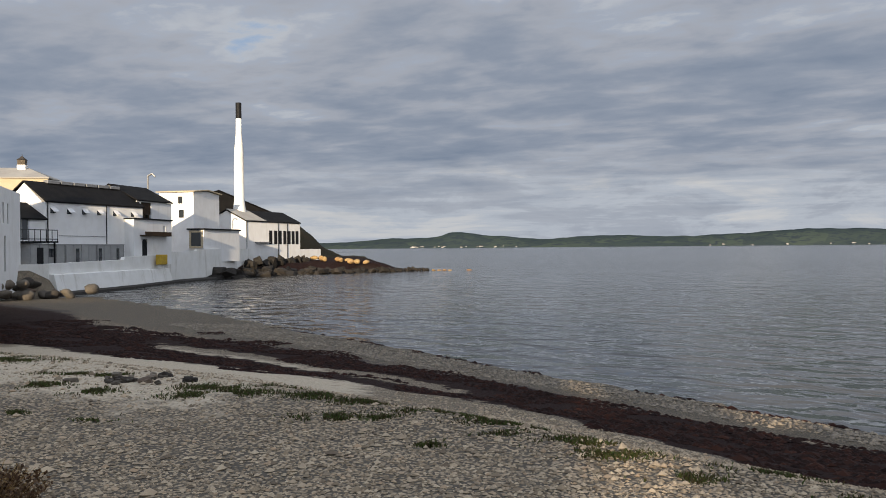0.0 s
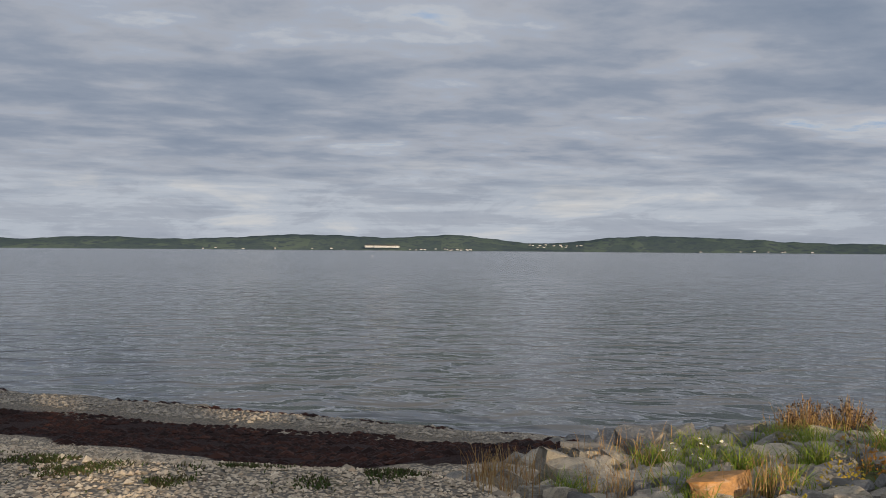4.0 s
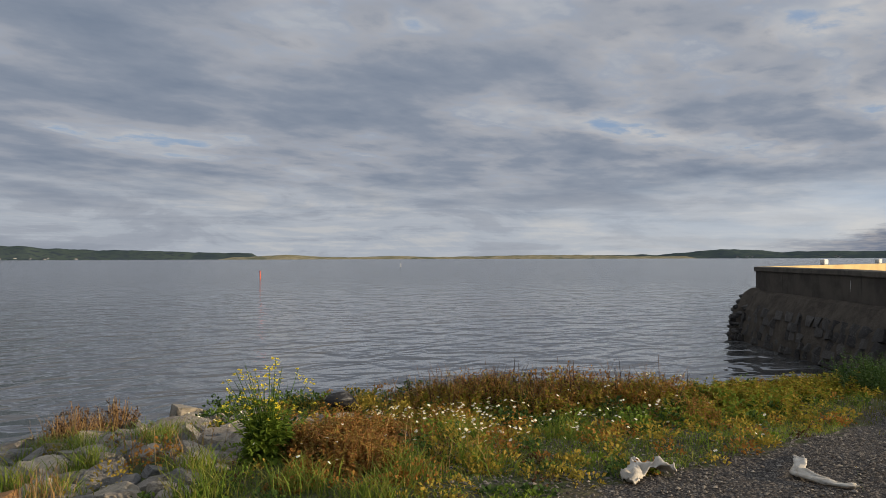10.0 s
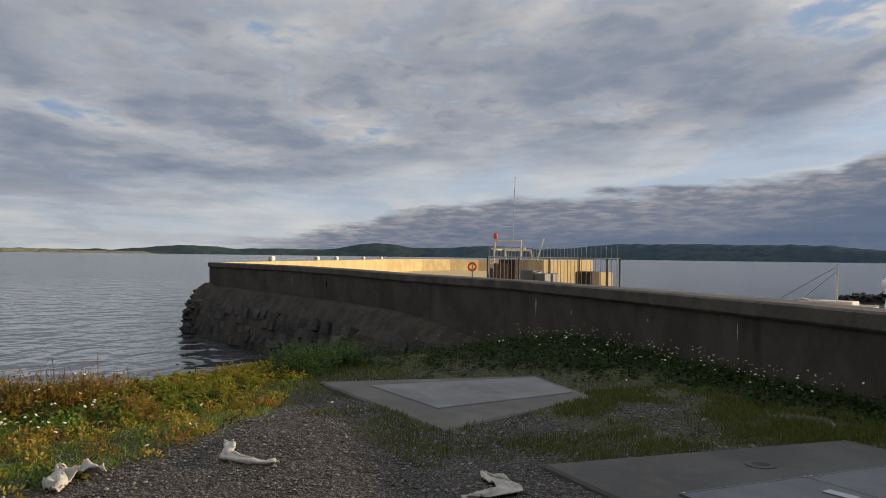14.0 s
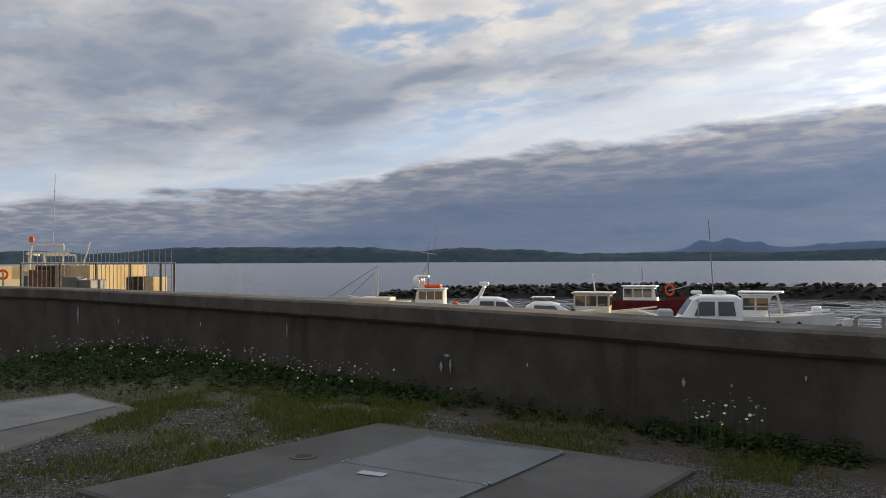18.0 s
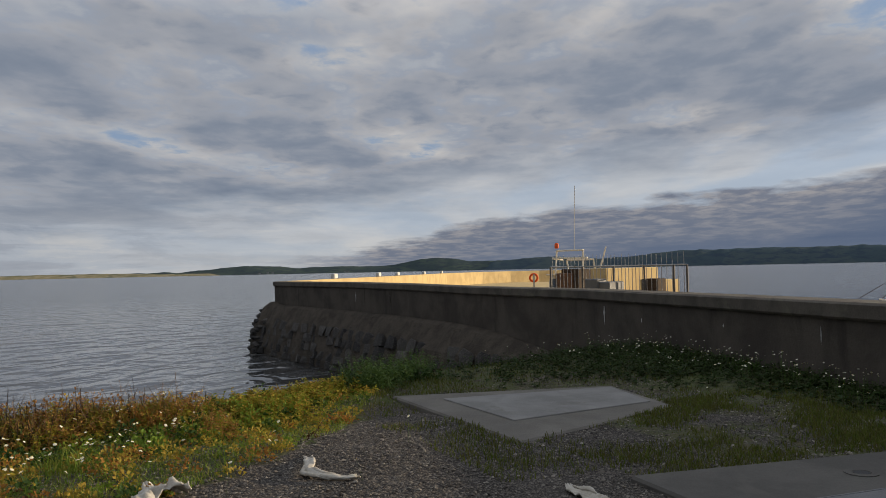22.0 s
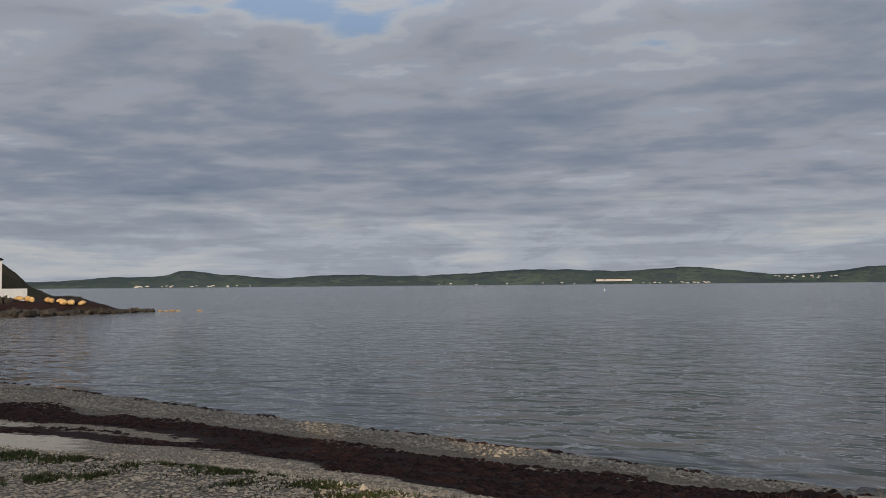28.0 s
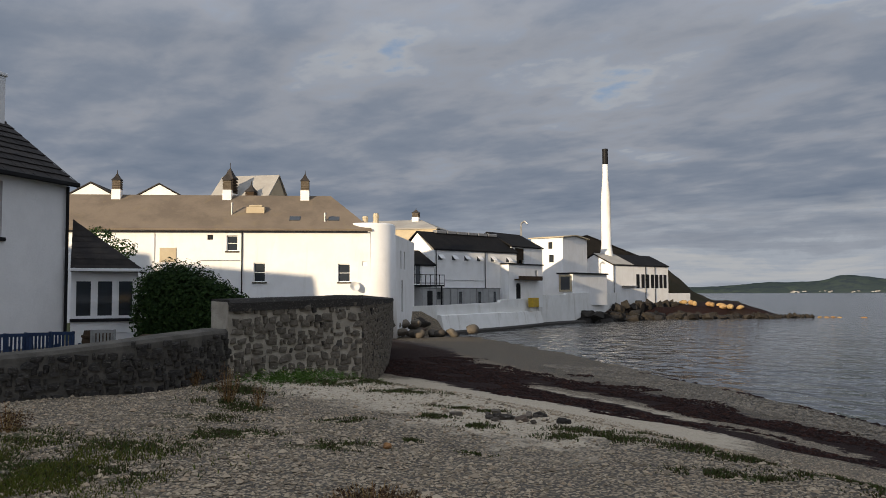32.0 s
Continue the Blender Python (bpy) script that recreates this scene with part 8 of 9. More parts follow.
# rocks of the bank
rnd = random.Random(12)
ROCKS = [(4.87, 4.85, 0.95, 0.75, 0.42), (6.02, 5.15, 1.15, 0.8, 0.62), (6.25, 3.9, 0.75, 0.55, 0.38), (6.84, 4.9, 0.8, 0.5, 0.42), (7.15, 4.7, 0.6, 0.5, 0.35), (8.0, 3.6, 1.25, 0.85, 0.55), (8.6, 3.1, 0.8, 0.6, 0.42), (6.95, 2.75, 0.75, 0.55, 0.42), (7.1, 2.3, 0.6, 0.5, 0.36), (7.5, 1.42, 0.42, 0.32, 0.24), (7.3, 1.15, 0.34, 0.28, 0.26), (5.2, 4.25, 0.5, 0.4, 0.3), (6.4, 3.1, 0.36, 0.3, 0.22), (5.85, 3.25, 0.52, 0.42, 0.3), (4.5, 4.5, 0.7, 0.5, 0.36), (4.65, 3.85, 0.5, 0.38, 0.3), (6.6, 3.8, 0.45, 0.4, 0.3), (5.75, 4.3, 0.55, 0.4, 0.34), (5.35, 4.75, 0.6, 0.5, 0.36), (4.2, 4.75, 0.55, 0.45, 0.34), (4.45, 5.05, 0.7, 0.5, 0.42), (5.05, 5.2, 0.9, 0.7, 0.5), (5.5, 5.45, 0.9, 0.8, 0.55), (6.6, 5.5, 0.9, 0.7, 0.5), (7.4, 5.2, 1.0, 0.6, 0.4), (3.95, 4.35, 0.42, 0.36, 0.28), (4.3, 4.0, 0.5, 0.4, 0.26), (8.9, 3.9, 0.9, 0.7, 0.5), (5.6, 2.6, 0.45, 0.4, 0.25), (6.15, 2.7, 0.4, 0.32, 0.24), (6.6, 3.3, 0.3, 0.28, 0.2), (5.4, 3.0, 0.36, 0.3, 0.22), (4.9, 3.3, 0.44, 0.36, 0.24), (8.6, 1.75, 0.45, 0.35, 0.26), (11.0, -4.2, 0.7, 0.5, 0.3), (12.2, -4.4, 0.8, 0.5, 0.3), (11.4, -3.7, 0.6, 0.45, 0.26), (13.2, -3.6, 0.9, 0.6, 0.35)]
for x, y, a, b_, c in ROCKS:
    mat = SCHIST
    set_crag("bank_rock", mat, x, y, ground_z(x, y) + c * 0.07, a * 0.66, b_ * 0.62, c * 0.74, rnd, 16, "grey schist slab half bedded in the bank")
set_crag("orange_rock", ORANGE_ROCK, 5.07, 3.62, ground_z(5.07, 3.62) + 0.05, 0.66, 0.46, 0.40, rnd, 6, "rust-orange boulder half bedded in grass")
set_stone("orange_rock", ORANGE_ROCK, 4.62, 3.45, ground_z(4.62, 3.45) + 0.04, 0.34, 0.26, 0.24, rnd, None, 6, "small rust-orange stone in the grass")
dark_b = set_stone("dark_rock", DARK_ROCK, 9.05, 2.12, ground_z(9.05, 2.12) + 0.10, 0.46, 0.38, 0.40, rnd, None, 8, "dark rounded boulder at the bank's edge")
for i in range(210):  # middling stones packed between the slabs
    x, y = rnd.uniform(4.0, 8.4), rnd.uniform(2.7, 5.7)
    if y < 3.3 - 0.1 * (x - 4) and rnd.random() < 0.6 or y > 6.2 - 0.25 * (x - 4):
        continue
    s = rnd.uniform(0.16, 0.34)
    set_crag("bank_rock", SCHIST, x, y, ground_z(x, y) + 0.04, s * 1.3, s * 0.9, s * 0.75, rnd, 26, "angular grey-brown stone wedged in the bank")
for i in range(340):  # smaller filling stones
    x, y = rnd.uniform(3.9, 8.8), rnd.uniform(1.9, 5.7)
    if y < 2.6 - 0.15 * (x - 4) or y > 6.2 - 0.25 * (x - 4):
        continue
    s = rnd.choice((0.12, 0.16, 0.2, 0.26))
    set_crag("bank_stone", SCHIST, x, y, ground_z(x, y) + 0.01, s * 1.5, s * 1.1, s * 0.7, rnd, 22, "small angular stone among the grass")
for i in range(120):  # armour on the seaward slope
    f = rnd.random()
    x = np.interp(f, [0, 0.25, 0.5, 0.75, 1], [6.0, 9.0, 11.2, 13.0, 16.0]) + rnd.gauss(0, 0.4)
    y = np.interp(f, [0, 0.25, 0.5, 0.75, 1], [7.0, 5.3, 1.6, -3.0, -7.6]) + rnd.gauss(0, 0.5)
    s = rnd.uniform(0.5, 1.1)
    set_crag("armour_rock", SCHIST if rnd.random() < 0.5 or x < 8.5 else DARK_ROCK, x, y, ground_z(x, y) - 0.25, s * 1.2, s, s * 0.6, rnd, 20, "rough armour boulder on the slope")
# ring of stones on the sand
for i in range(22):
    x, y, k = -3.75 + rnd.gauss(0, 0.34), 9.9 + rnd.gauss(0, 0.22), rnd.uniform(0.07, 0.17)
    set_crag("hearth_stone", RUBBLE, x, y, ground_z(x, y) + 0.02, k * 1.3, k, k * 0.6, rnd, 18, "blackened stone of a small beach hearth")
set_stone("pink_stone", ORANGE_ROCK, -4.35, 7.62, ground_z(-4.35, 7.62) + 0.03, 0.14, 0.1, 0.1, rnd, None, 6, "orange-pink stone on the shingle")

# ---- loose pebbles and weed: too many to count ----
def scatter_pieces(name, label, category, P, sizes, mat, flat=0.55, seed=1):
    """Small faceted stones joined into one sheet of pieces."""
    rnd = np.random.RandomState(seed)
    z = heights(P)
    base = np.array([(0.5, 0, 0), (0.15, 0.47, 0.05), (-0.4, 0.3, -0.05), (-0.42, -0.28, 0.04), (0.14, -0.48, -0.03), (0.05, 0.02, 0.5), (0.0, 0.0, -0.4)])
    tris = np.array([(0, 1, 5), (1, 2, 5), (2, 3, 5), (3, 4, 5), (4, 0, 5), (1, 0, 6), (2, 1, 6), (3, 2, 6), (4, 3, 6), (0, 4, 6)])
    n = len(P)
    ang, asp = rnd.uniform(0, 6.28, n), rnd.uniform(0.6, 1.0, n)
    jit = rnd.uniform(0.75, 1.25, (n, 7))
    V = base[None] * jit[..., None]
    x = V[..., 0] * sizes[:, None]
    y = V[..., 1] * (sizes * asp)[:, None]
    zz = V[..., 2] * (sizes * flat)[:, None]
    c, s = np.cos(ang)[:, None], np.sin(ang)[:, None]
    out = np.stack([x * c - y * s + P[:, :1], x * s + y * c + P[:, 1:], zz + z[:, None] + (sizes * flat * 0.18)[:, None]], -1).reshape(-1, 3)
    F = (tris[None] + (np.arange(n) * 7)[:, None, None]).reshape(-1, 3)
    me = bpy.data.meshes.new(name)
    me.from_pydata(out.tolist(), [], F.tolist())
    me.materials.append(mat)
    return tagged(new(name, me), label, category, kind="stuff")


PEBBLE = island_surface("beach_pebbles", [(0.20, 0.16, 0.115), (0.43, 0.35, 0.25), (0.53, 0.435, 0.31), (0.31, 0.247, 0.17), (0.15, 0.12, 0.09), (0.59, 0.49, 0.355), (0.40, 0.29, 0.19)], 0.88, grain=60, relief=0.3, depth=0.004)
GRAVEL = island_surface("dark_gravel", [(0.040, 0.035, 0.031), (0.115, 0.101, 0.086), (0.22, 0.195, 0.16), (0.07, 0.062, 0.053), (0.34, 0.30, 0.245)], 0.88, grain=80, relief=0.2, depth=0.003)
WETPEB = island_surface("wet_pebbles", [(0.08, 0.065, 0.048), (0.20, 0.16, 0.11), (0.32, 0.26, 0.18), (0.13, 0.105, 0.075), (0.38, 0.31, 0.21)], 0.45, grain=60, relief=0.2, depth=0.004, spec=0.5)
KELP = island_surface("dry_seaweed", [(0.018, 0.007, 0.005), (0.008, 0.004, 0.0035), (0.036, 0.013, 0.009), (0.012, 0.0055, 0.0045), (0.055, 0.022, 0.014)], 0.75, grain=50, relief=0.3, depth=0.005)
r_ = np.random.RandomState(3)


def fan(n, az0, az1, d0, d1, power=1.0):
    """Points spread over a wedge of plan round the beach's middle, denser nearby."""
    a = np.radians(r_.uniform(az0, az1, n))
    d = d0 + (d1 - d0) * r_.uniform(0, 1, n) ** power
    return np.stack([d * np.sin(a), d * np.cos(a)], 1)


P = fan(115000, -62, 45, 3.6, 20, 1.2)
z_, s_, land, flat, q_, h_ = ground_height(P)
sb = np.where(flat, -seg_dist(P, CREST) / 12, s_)
keep = (sb < np.minimum(np.where(P[:, 0] < -1.0, 0.26, 0.42), np.interp(P[:, 0], [-24, -14, -8, -2, 1, 3, 5, 6], [0.1, 0.38, 0.38, 0.44, 0.44, 0.36, 0.12, 0.05]) - 0.02)) & ~((P[:, 0] > 3.9) & (P[:, 1] < 5.6)) & ~inside(P, [(-10.3, 9.5), (-10.6, 12.4), (-9.4, 15.5), (-30, 40), (-40, 3)])
P = P[keep]
sandy = (P[:, 0] < 0.5) & (sb[keep] > np.where(P[:, 0] < -1.5, -0.22, -0.02))
keep = ~sandy | (r_.uniform(0, 1, len(P)) < 0.45)
P = P[keep]
sz = np.exp(r_.normal(math.log(0.027), 0.42, len(P)))
left = P[:, 0] < -4.5
sz = np.where(left & (r_.uniform(0, 1, len(P)) < 0.10), sz * 1.6, sz)
sz = np.where(r_.uniform(0, 1, len(P)) < 0.010, sz * 1.9, sz)
scatter_pieces("pebbles", "loose grey and buff shingle on the upper beach", "pebbles", P, np.clip(sz, 0.015, 0.22), PEBBLE, seed=2)
# wet shingle by the water's edge, and weed
P = np.stack([r_.uniform(-14, 12, 60000), r_.uniform(8, 42, 60000)], 1)
z_, s_, land, flat, q_, h_ = ground_height(P)
keep = land & ~flat & (s_ < 0.985) & (s_ > 0.82)
Pw = P[keep][:15000]
scatter_pieces("wet_shingle", "wet brown shingle along the water", "pebbles", Pw, np.clip(np.exp(r_.normal(math.log(0.075), 0.35, len(Pw))), 0.03, 0.2), WETPEB, seed=5)
P = np.stack([r_.uniform(-20, 12, 110000), r_.uniform(5, 42, 110000)], 1)
z_, s_, land, flat, q_, h_ = ground_height(P)
inner = np.interp(P[:, 0], [-24, -14, -8, -2, 1, 3, 5, 6], [0.1, 0.38, 0.38, 0.44, 0.44, 0.36, 0.12, 0.05])
outer = np.interp(P[:, 0], [-24, -14, -7, 0, 4, 12], [0.82, 0.72, 0.80, 0.82, 0.78, 0.70])
clump = np.array([noise.noise((x * 0.7, y * 0.7, 3.0)) for x, y in P])
ragged = np.array([noise.fractal((x * 0.32, y * 0.32, 6.0), 1.0, 2.0, 3) for x, y in P]) * 0.16
bare = (s_ > 0.55 + 0.4 * ragged) & (s_ < 0.655 + 0.4 * ragged) & (P[:, 0] > -11) & (P[:, 0] < 0.8)
keep = land & ~flat & (((s_ > inner + 0.02 + ragged) & (s_ < outer + 0.5 * ragged) & ~bare) | ((s_ > 0.975) & (clump > 0.1))) & (clump > -0.25)
Pk = P[keep][:30000]
scatter_pieces("seaweed", "bands of dry dark red-brown seaweed", "seaweed", Pk, np.clip(np.exp(r_.normal(math.log(0.11), 0.4, len(Pk))), 0.04, 0.3), KELP, 0.35, seed=6)
# gravel of the hard standing
P = np.stack([r_.uniform(2.5, 10.5, 60000), r_.uniform(-7.8, 1.0, 60000)], 1)
d_ = np.hypot(P[:, 0], P[:, 1])
keep = (d_ > 4.2) & ~inside(P, [(6.5, -4.03), (7.2, -6.5), (8.85, -6.9), (9.65, -4.08)]) & ~inside(P, [(1.3, -6.65), (4.41, -7.0), (5.0, -4.05), (1.75, -3.7)]) & (seg_dist(P, WALL_LINE) > 1.0) & (r_.uniform(0, 1, len(P)) < np.clip(7.5 / d_, 0, 1) ** 1.5)
P = P[keep]
scatter_pieces("gravel", "dark angular gravel of the hard standing", "gravel", P, np.clip(np.exp(r_.normal(math.log(0.0185), 0.38, len(P))), 0.009, 0.06), GRAVEL, 0.6, seed=7)

# ---- plants ----
def blades(name, label, category, P, h, w, mat, lean=0.45, seed=1, kind="stuff", parent=None, m=None, zoff=None):
    """Bent tapering grass blades, three faces each."""
    rnd = np.random.RandomState(seed)
    n = len(P)
    z = heights(P) if zoff is None else zoff
    a = rnd.uniform(0, 6.28, n)
    l = rnd.uniform(0.1, 1.0, n) * lean * h
    dx, dy = np.cos(a), np.sin(a)
    t = rnd.uniform(0, 6.28, n)
    sx, sy = np.cos(t) * w / 2, np.sin(t) * w / 2
    rows = []
    for f, k in ((0.0, 1.0), (0.45, 0.85), (0.8, 0.5)):
        off = l * f ** 1.8
        cx, cy, cz = P[:, 0] + dx * off, P[:, 1] + dy * off, z - 0.01 + h * f * (1 - 0.12 * lean * f)
        rows.append(np.stack([cx - sx * k, cy - sy * k, cz], -1))
        rows.append(np.stack([cx + sx * k, cy + sy * k, cz], -1))
    rows.append(np.stack([P[:, 0] + dx * l, P[:, 1] + dy * l, z - 0.01 + h * (1 - 0.2 * lean)], -1))
    V = np.stack(rows, 1).reshape(-1, 3)
    base = np.arange(n)[:, None] * 7
    F = [tuple(r) for r in (base + np.array([[0, 1, 3, 2]])).tolist()] + [tuple(r) for r in (base + np.array([[2, 3, 5, 4]])).tolist()] + [tuple(r) for r in (base + np.array([[4, 5, 6]])).tolist()]
    me = bpy.data.meshes.new(name)
    me.from_pydata(V.tolist(), [], F)
    me.materials.append(mat)
    ob = new(name, me)
    if parent:
        ob.parent = parent
        if kind == "stuff":
            ob["kind"] = "stuff"
        return ob
    return tagged(ob, label, category, kind=kind)


GRASS = island_surface("bank_grass", [(0.095, 0.16, 0.02), (0.155, 0.22, 0.028), (0.22, 0.225, 0.04), (0.075, 0.130, 0.022), (0.27, 0.22, 0.06)], 0.6, spread=0.3, trans=0.35)
DRYGRASS = island_surface("dry_grass", [(0.32, 0.20, 0.08), (0.24, 0.13, 0.05), (0.37, 0.27, 0.12), (0.20, 0.09, 0.04)], 0.8, spread=0.4, trans=0.25)
OLIVE = island_surface("olive_weed", [(0.195, 0.215, 0.022), (0.32, 0.265, 0.032), (0.12, 0.165, 0.016), (0.34, 0.195, 0.034), (0.24, 0.18, 0.026)], 0.7, spread=0.3, trans=0.35)
RUSTW = island_surface("rust_weed", [(0.27, 0.115, 0.034), (0.37, 0.19, 0.052), (0.15, 0.068, 0.026), (0.32, 0.205, 0.052), (0.20, 0.165, 0.036)], 0.75, spread=0.3, trans=0.3)
SEEDS = island_surface("brown_seed_heads", [(0.055, 0.030, 0.018), (0.095, 0.055, 0.030), (0.15, 0.10, 0.06), (0.035, 0.02, 0.014)], 0.85, spread=0.4)
PETAL = island_surface("white_petals", [(0.76, 0.72, 0.58), (0.66, 0.62, 0.48), (0.80, 0.77, 0.66)], 0.6, spread=0.1, trans=0.2)
YPETAL = island_surface("yellow_petals", [(0.80, 0.62, 0.03), (0.72, 0.58, 0.06), (0.85, 0.70, 0.05)], 0.6, spread=0.1, trans=0.25)
LEAF = island_surface("broad_leaf", [(0.050, 0.105, 0.020), (0.090, 0.155, 0.026), (0.070, 0.130, 0.034)], 0.5, spread=0.3, trans=0.3)

DEEP = island_surface("deep_green_leaf", [(0.030, 0.060, 0.014), (0.055, 0.095, 0.020), (0.042, 0.075, 0.022)], 0.55, spread=0.3, trans=0.3)
LIME = island_surface("fresh_green_leaf", [(0.12, 0.19, 0.024), (0.17, 0.23, 0.030), (0.10, 0.155, 0.022)], 0.55, spread=0.3, trans=0.35)
OCHRE = island_surface("ochre_leaf", [(0.31, 0.23, 0.035), (0.25, 0.20, 0.030), (0.36, 0.24, 0.045)], 0.65, spread=0.3, trans=0.35)
AMBER = island_surface("amber_dock_leaf", [(0.30, 0.145, 0.032), (0.22, 0.10, 0.026), (0.35, 0.19, 0.045)], 0.7, spread=0.3, trans=0.35)
UMBER = island_surface("umber_dock_leaf", [(0.085, 0.045, 0.020), (0.050, 0.030, 0.016), (0.12, 0.070, 0.028)], 0.75, spread=0.3, trans=0.2)
# darker copy of the leaf greens, with the wall's shade in the colour
SHADELEAF = island_surface("shaded_weed_leaf", [(0.020, 0.038, 0.009), (0.036, 0.060, 0.013), (0.030, 0.042, 0.013), (0.046, 0.047, 0.017)], 0.6, spread=0.3, trans=0.25)
TURF2 = island_surface("thin_turf_blade", [(0.066, 0.098, 0.014), (0.115, 0.132, 0.022), (0.072, 0.070, 0.021), (0.135, 0.122, 0.032)], 0.65, spread=0.3, trans=0.3)
VEG = [(5.0, 2.7), (5.0, 1.2), (5.4, 0.1), (6.2, -0.7), (6.8, -1.6), (8.0, -2.8), (9.9, -3.9), (11.5, -4.6), (12.2, -5.3), (11.0, -3.4), (10.2, -1.2), (10.1, 0.6), (9.9, 2.2), (9.0, 3.9), (7.9, 5.2), (6.2, 6.0), (4.5, 5.4), (3.9, 4.3)]


def in_veg(n, seed, extra=None):
    rr = np.random.RandomState(seed)
    Q = np.stack([rr.uniform(3.8, 15, n), rr.uniform(-7, 6, n)], 1)
    Q = Q[inside(Q, VEG)]
    f = np.array([noise.fractal((x * 0.8, y * 0.8, seed), 1.0, 2.0, 4) for x, y in Q])
    return Q, f, rr


def rockfree(Q):
    ok = np.ones(len(Q), bool)
    for x, y, a, b_, c in ROCKS[:29] + [(5.07, 3.62, 0.6, 0.4, 0.4), (9.05, 2.12, 0.6, 0.5, 0.5)]:
        ok &= np.hypot(Q[:, 0] - x, Q[:, 1] - y) > 0.36 * (a + b_) / 2
    return ok


Q, f, rr = in_veg(150000, 11)
rocky = (Q[:, 0] < 7.4) & (Q[:, 1] > 2.9)
keep = ((f > -0.25) & ~rocky | rocky & (f > 0.02)) & rockfree(Q)
Q = Q[keep]
blades("turf", "short green turf on the bank", "grass", Q, rr.uniform(0.03, 0.11, len(Q)), rr.uniform(0.004, 0.008, len(Q)), GRASS, 1.1, 21)
# tall grass tufts among the rocks
Q = []
for x, y, n, r in ((5.75, 4.0, 260, 0.32), (6.1, 4.55, 200, 0.3), (5.5, 4.5, 160, 0.25), (4.95, 3.85, 130, 0.2), (6.9, 4.0, 160, 0.25), (7.4, 3.4, 200, 0.3), (7.0, 4.35, 150, 0.25), (4.2, 4.2, 110, 0.16), (5.4, 3.3, 160, 0.2), (4.5, 3.3, 150, 0.2), (5.6, 1.6, 160, 0.22), (5.4, 1.0, 120, 0.2), (6.0, 0.9, 160, 0.22), (6.4, 0.4, 120, 0.25), (5.3, 2.2, 140, 0.22), (7.2, 0.6, 140, 0.3), (5.9, 2.5, 140, 0.2), (7.6, -0.3, 120, 0.3), (6.9, 3.3, 200, 0.3), (6.2, 3.5, 160, 0.2)):
    q = np.random.RandomState(int(x * 100)).normal(0, r * 0.5, (int(n * 1.4), 2)) + (x, y)
    Q.append(q)
Q = np.concatenate(Q)
rr = np.random.RandomState(5)
blades("grass_tufts", "tall green grass tufts between the rocks", "grass", Q, rr.uniform(0.12, 0.32, len(Q)), rr.uniform(0.005, 0.010, len(Q)), GRASS, 1.0, 22)
Q = []
for x, y, n, r in ((4.0, 4.85, 130, 0.16), (4.18, 4.7, 60, 0.12), (5.25, 3.3, 110, 0.14), (4.35, 4.05, 60, 0.16), (5.55, 4.7, 60, 0.3), (5.2, 4.95, 60, 0.3), (3.72, 4.4, 50, 0.15), (4.7, 4.2, 50, 0.2), (7.75, 4.65, 160, 0.2), (8.1, 4.4, 120, 0.18), (6.4, 2.9, 90, 0.3), (9.2, 1.6, 60, 0.3), (6.5, 0.7, 60, 0.4)):
    Q.append(np.random.RandomState(int(x * 77)).normal(0, r * 0.7, (n, 2)) + (x, y))
Q = np.concatenate(Q)
blades("dry_tufts", "dry orange and straw grass stalks", "grass", Q, rr.uniform(0.14, 0.42, len(Q)), rr.uniform(0.004, 0.008, len(Q)), DRYGRASS, 0.5, 23)


def weeds(name, label, Q, h, mat, leaf, per, seed, heads=None, head_mat=None, category="weeds"):
    """Upright weeds: thin stems with many small leaves."""
    rnd = random.Random(seed)
    z = heights(Q)
    quads = []
    for (x, y), zz, hh in zip(Q, z, h):
        a, l = rnd.uniform(0, 6.28), rnd.uniform(0.1, 0.9) * hh
        tip = Vector((x + l * math.cos(a), y + l * math.sin(a), zz + hh * rnd.uniform(0.55, 1.05)))
        base = Vector((x, y, zz - 0.02))
        sd = Vector((math.cos(a + 1.57), math.sin(a + 1.57), 0)) * 0.004
        quads.append((base - sd, base + sd, tip + sd * 0.5, tip - sd * 0.5))
        for i in range(per):
            t = rnd.uniform(0.15, 1.0)
            p = base.lerp(tip, t)
            th = rnd.uniform(0, 6.28)
            ll = leaf * rnd.uniform(0.5, 1.3) * (1.15 - 0.5 * t)
            d = Vector((math.cos(th), math.sin(th), rnd.uniform(-0.35, 0.7))).normalized()
            s2 = d.cross(Vector((rnd.uniform(-0.5, 0.5), rnd.uniform(-0.5, 0.5), 1))).normalized() * ll * 0.27
            quads.append((p, p + d * ll * 0.5 + s2, p + d * ll - Vector((0, 0, ll * 0.2)), p + d * ll * 0.5 - s2))
    return tagged(new(name, leaves_mesh(name, quads, mat)), label, category, kind="stuff")


Q, f, rr = in_veg(7000, 31)
out = (Q[:, 0] > 6.2) & (Q[:, 1] < 3.2) & (f > 0.0) & rockfree(Q)
weeds("olive_weeds", "low olive and yellow-green weeds on the bank", Q[out], rr.uniform(0.04, 0.13, out.sum()), LIME, 0.032, 14, 41)


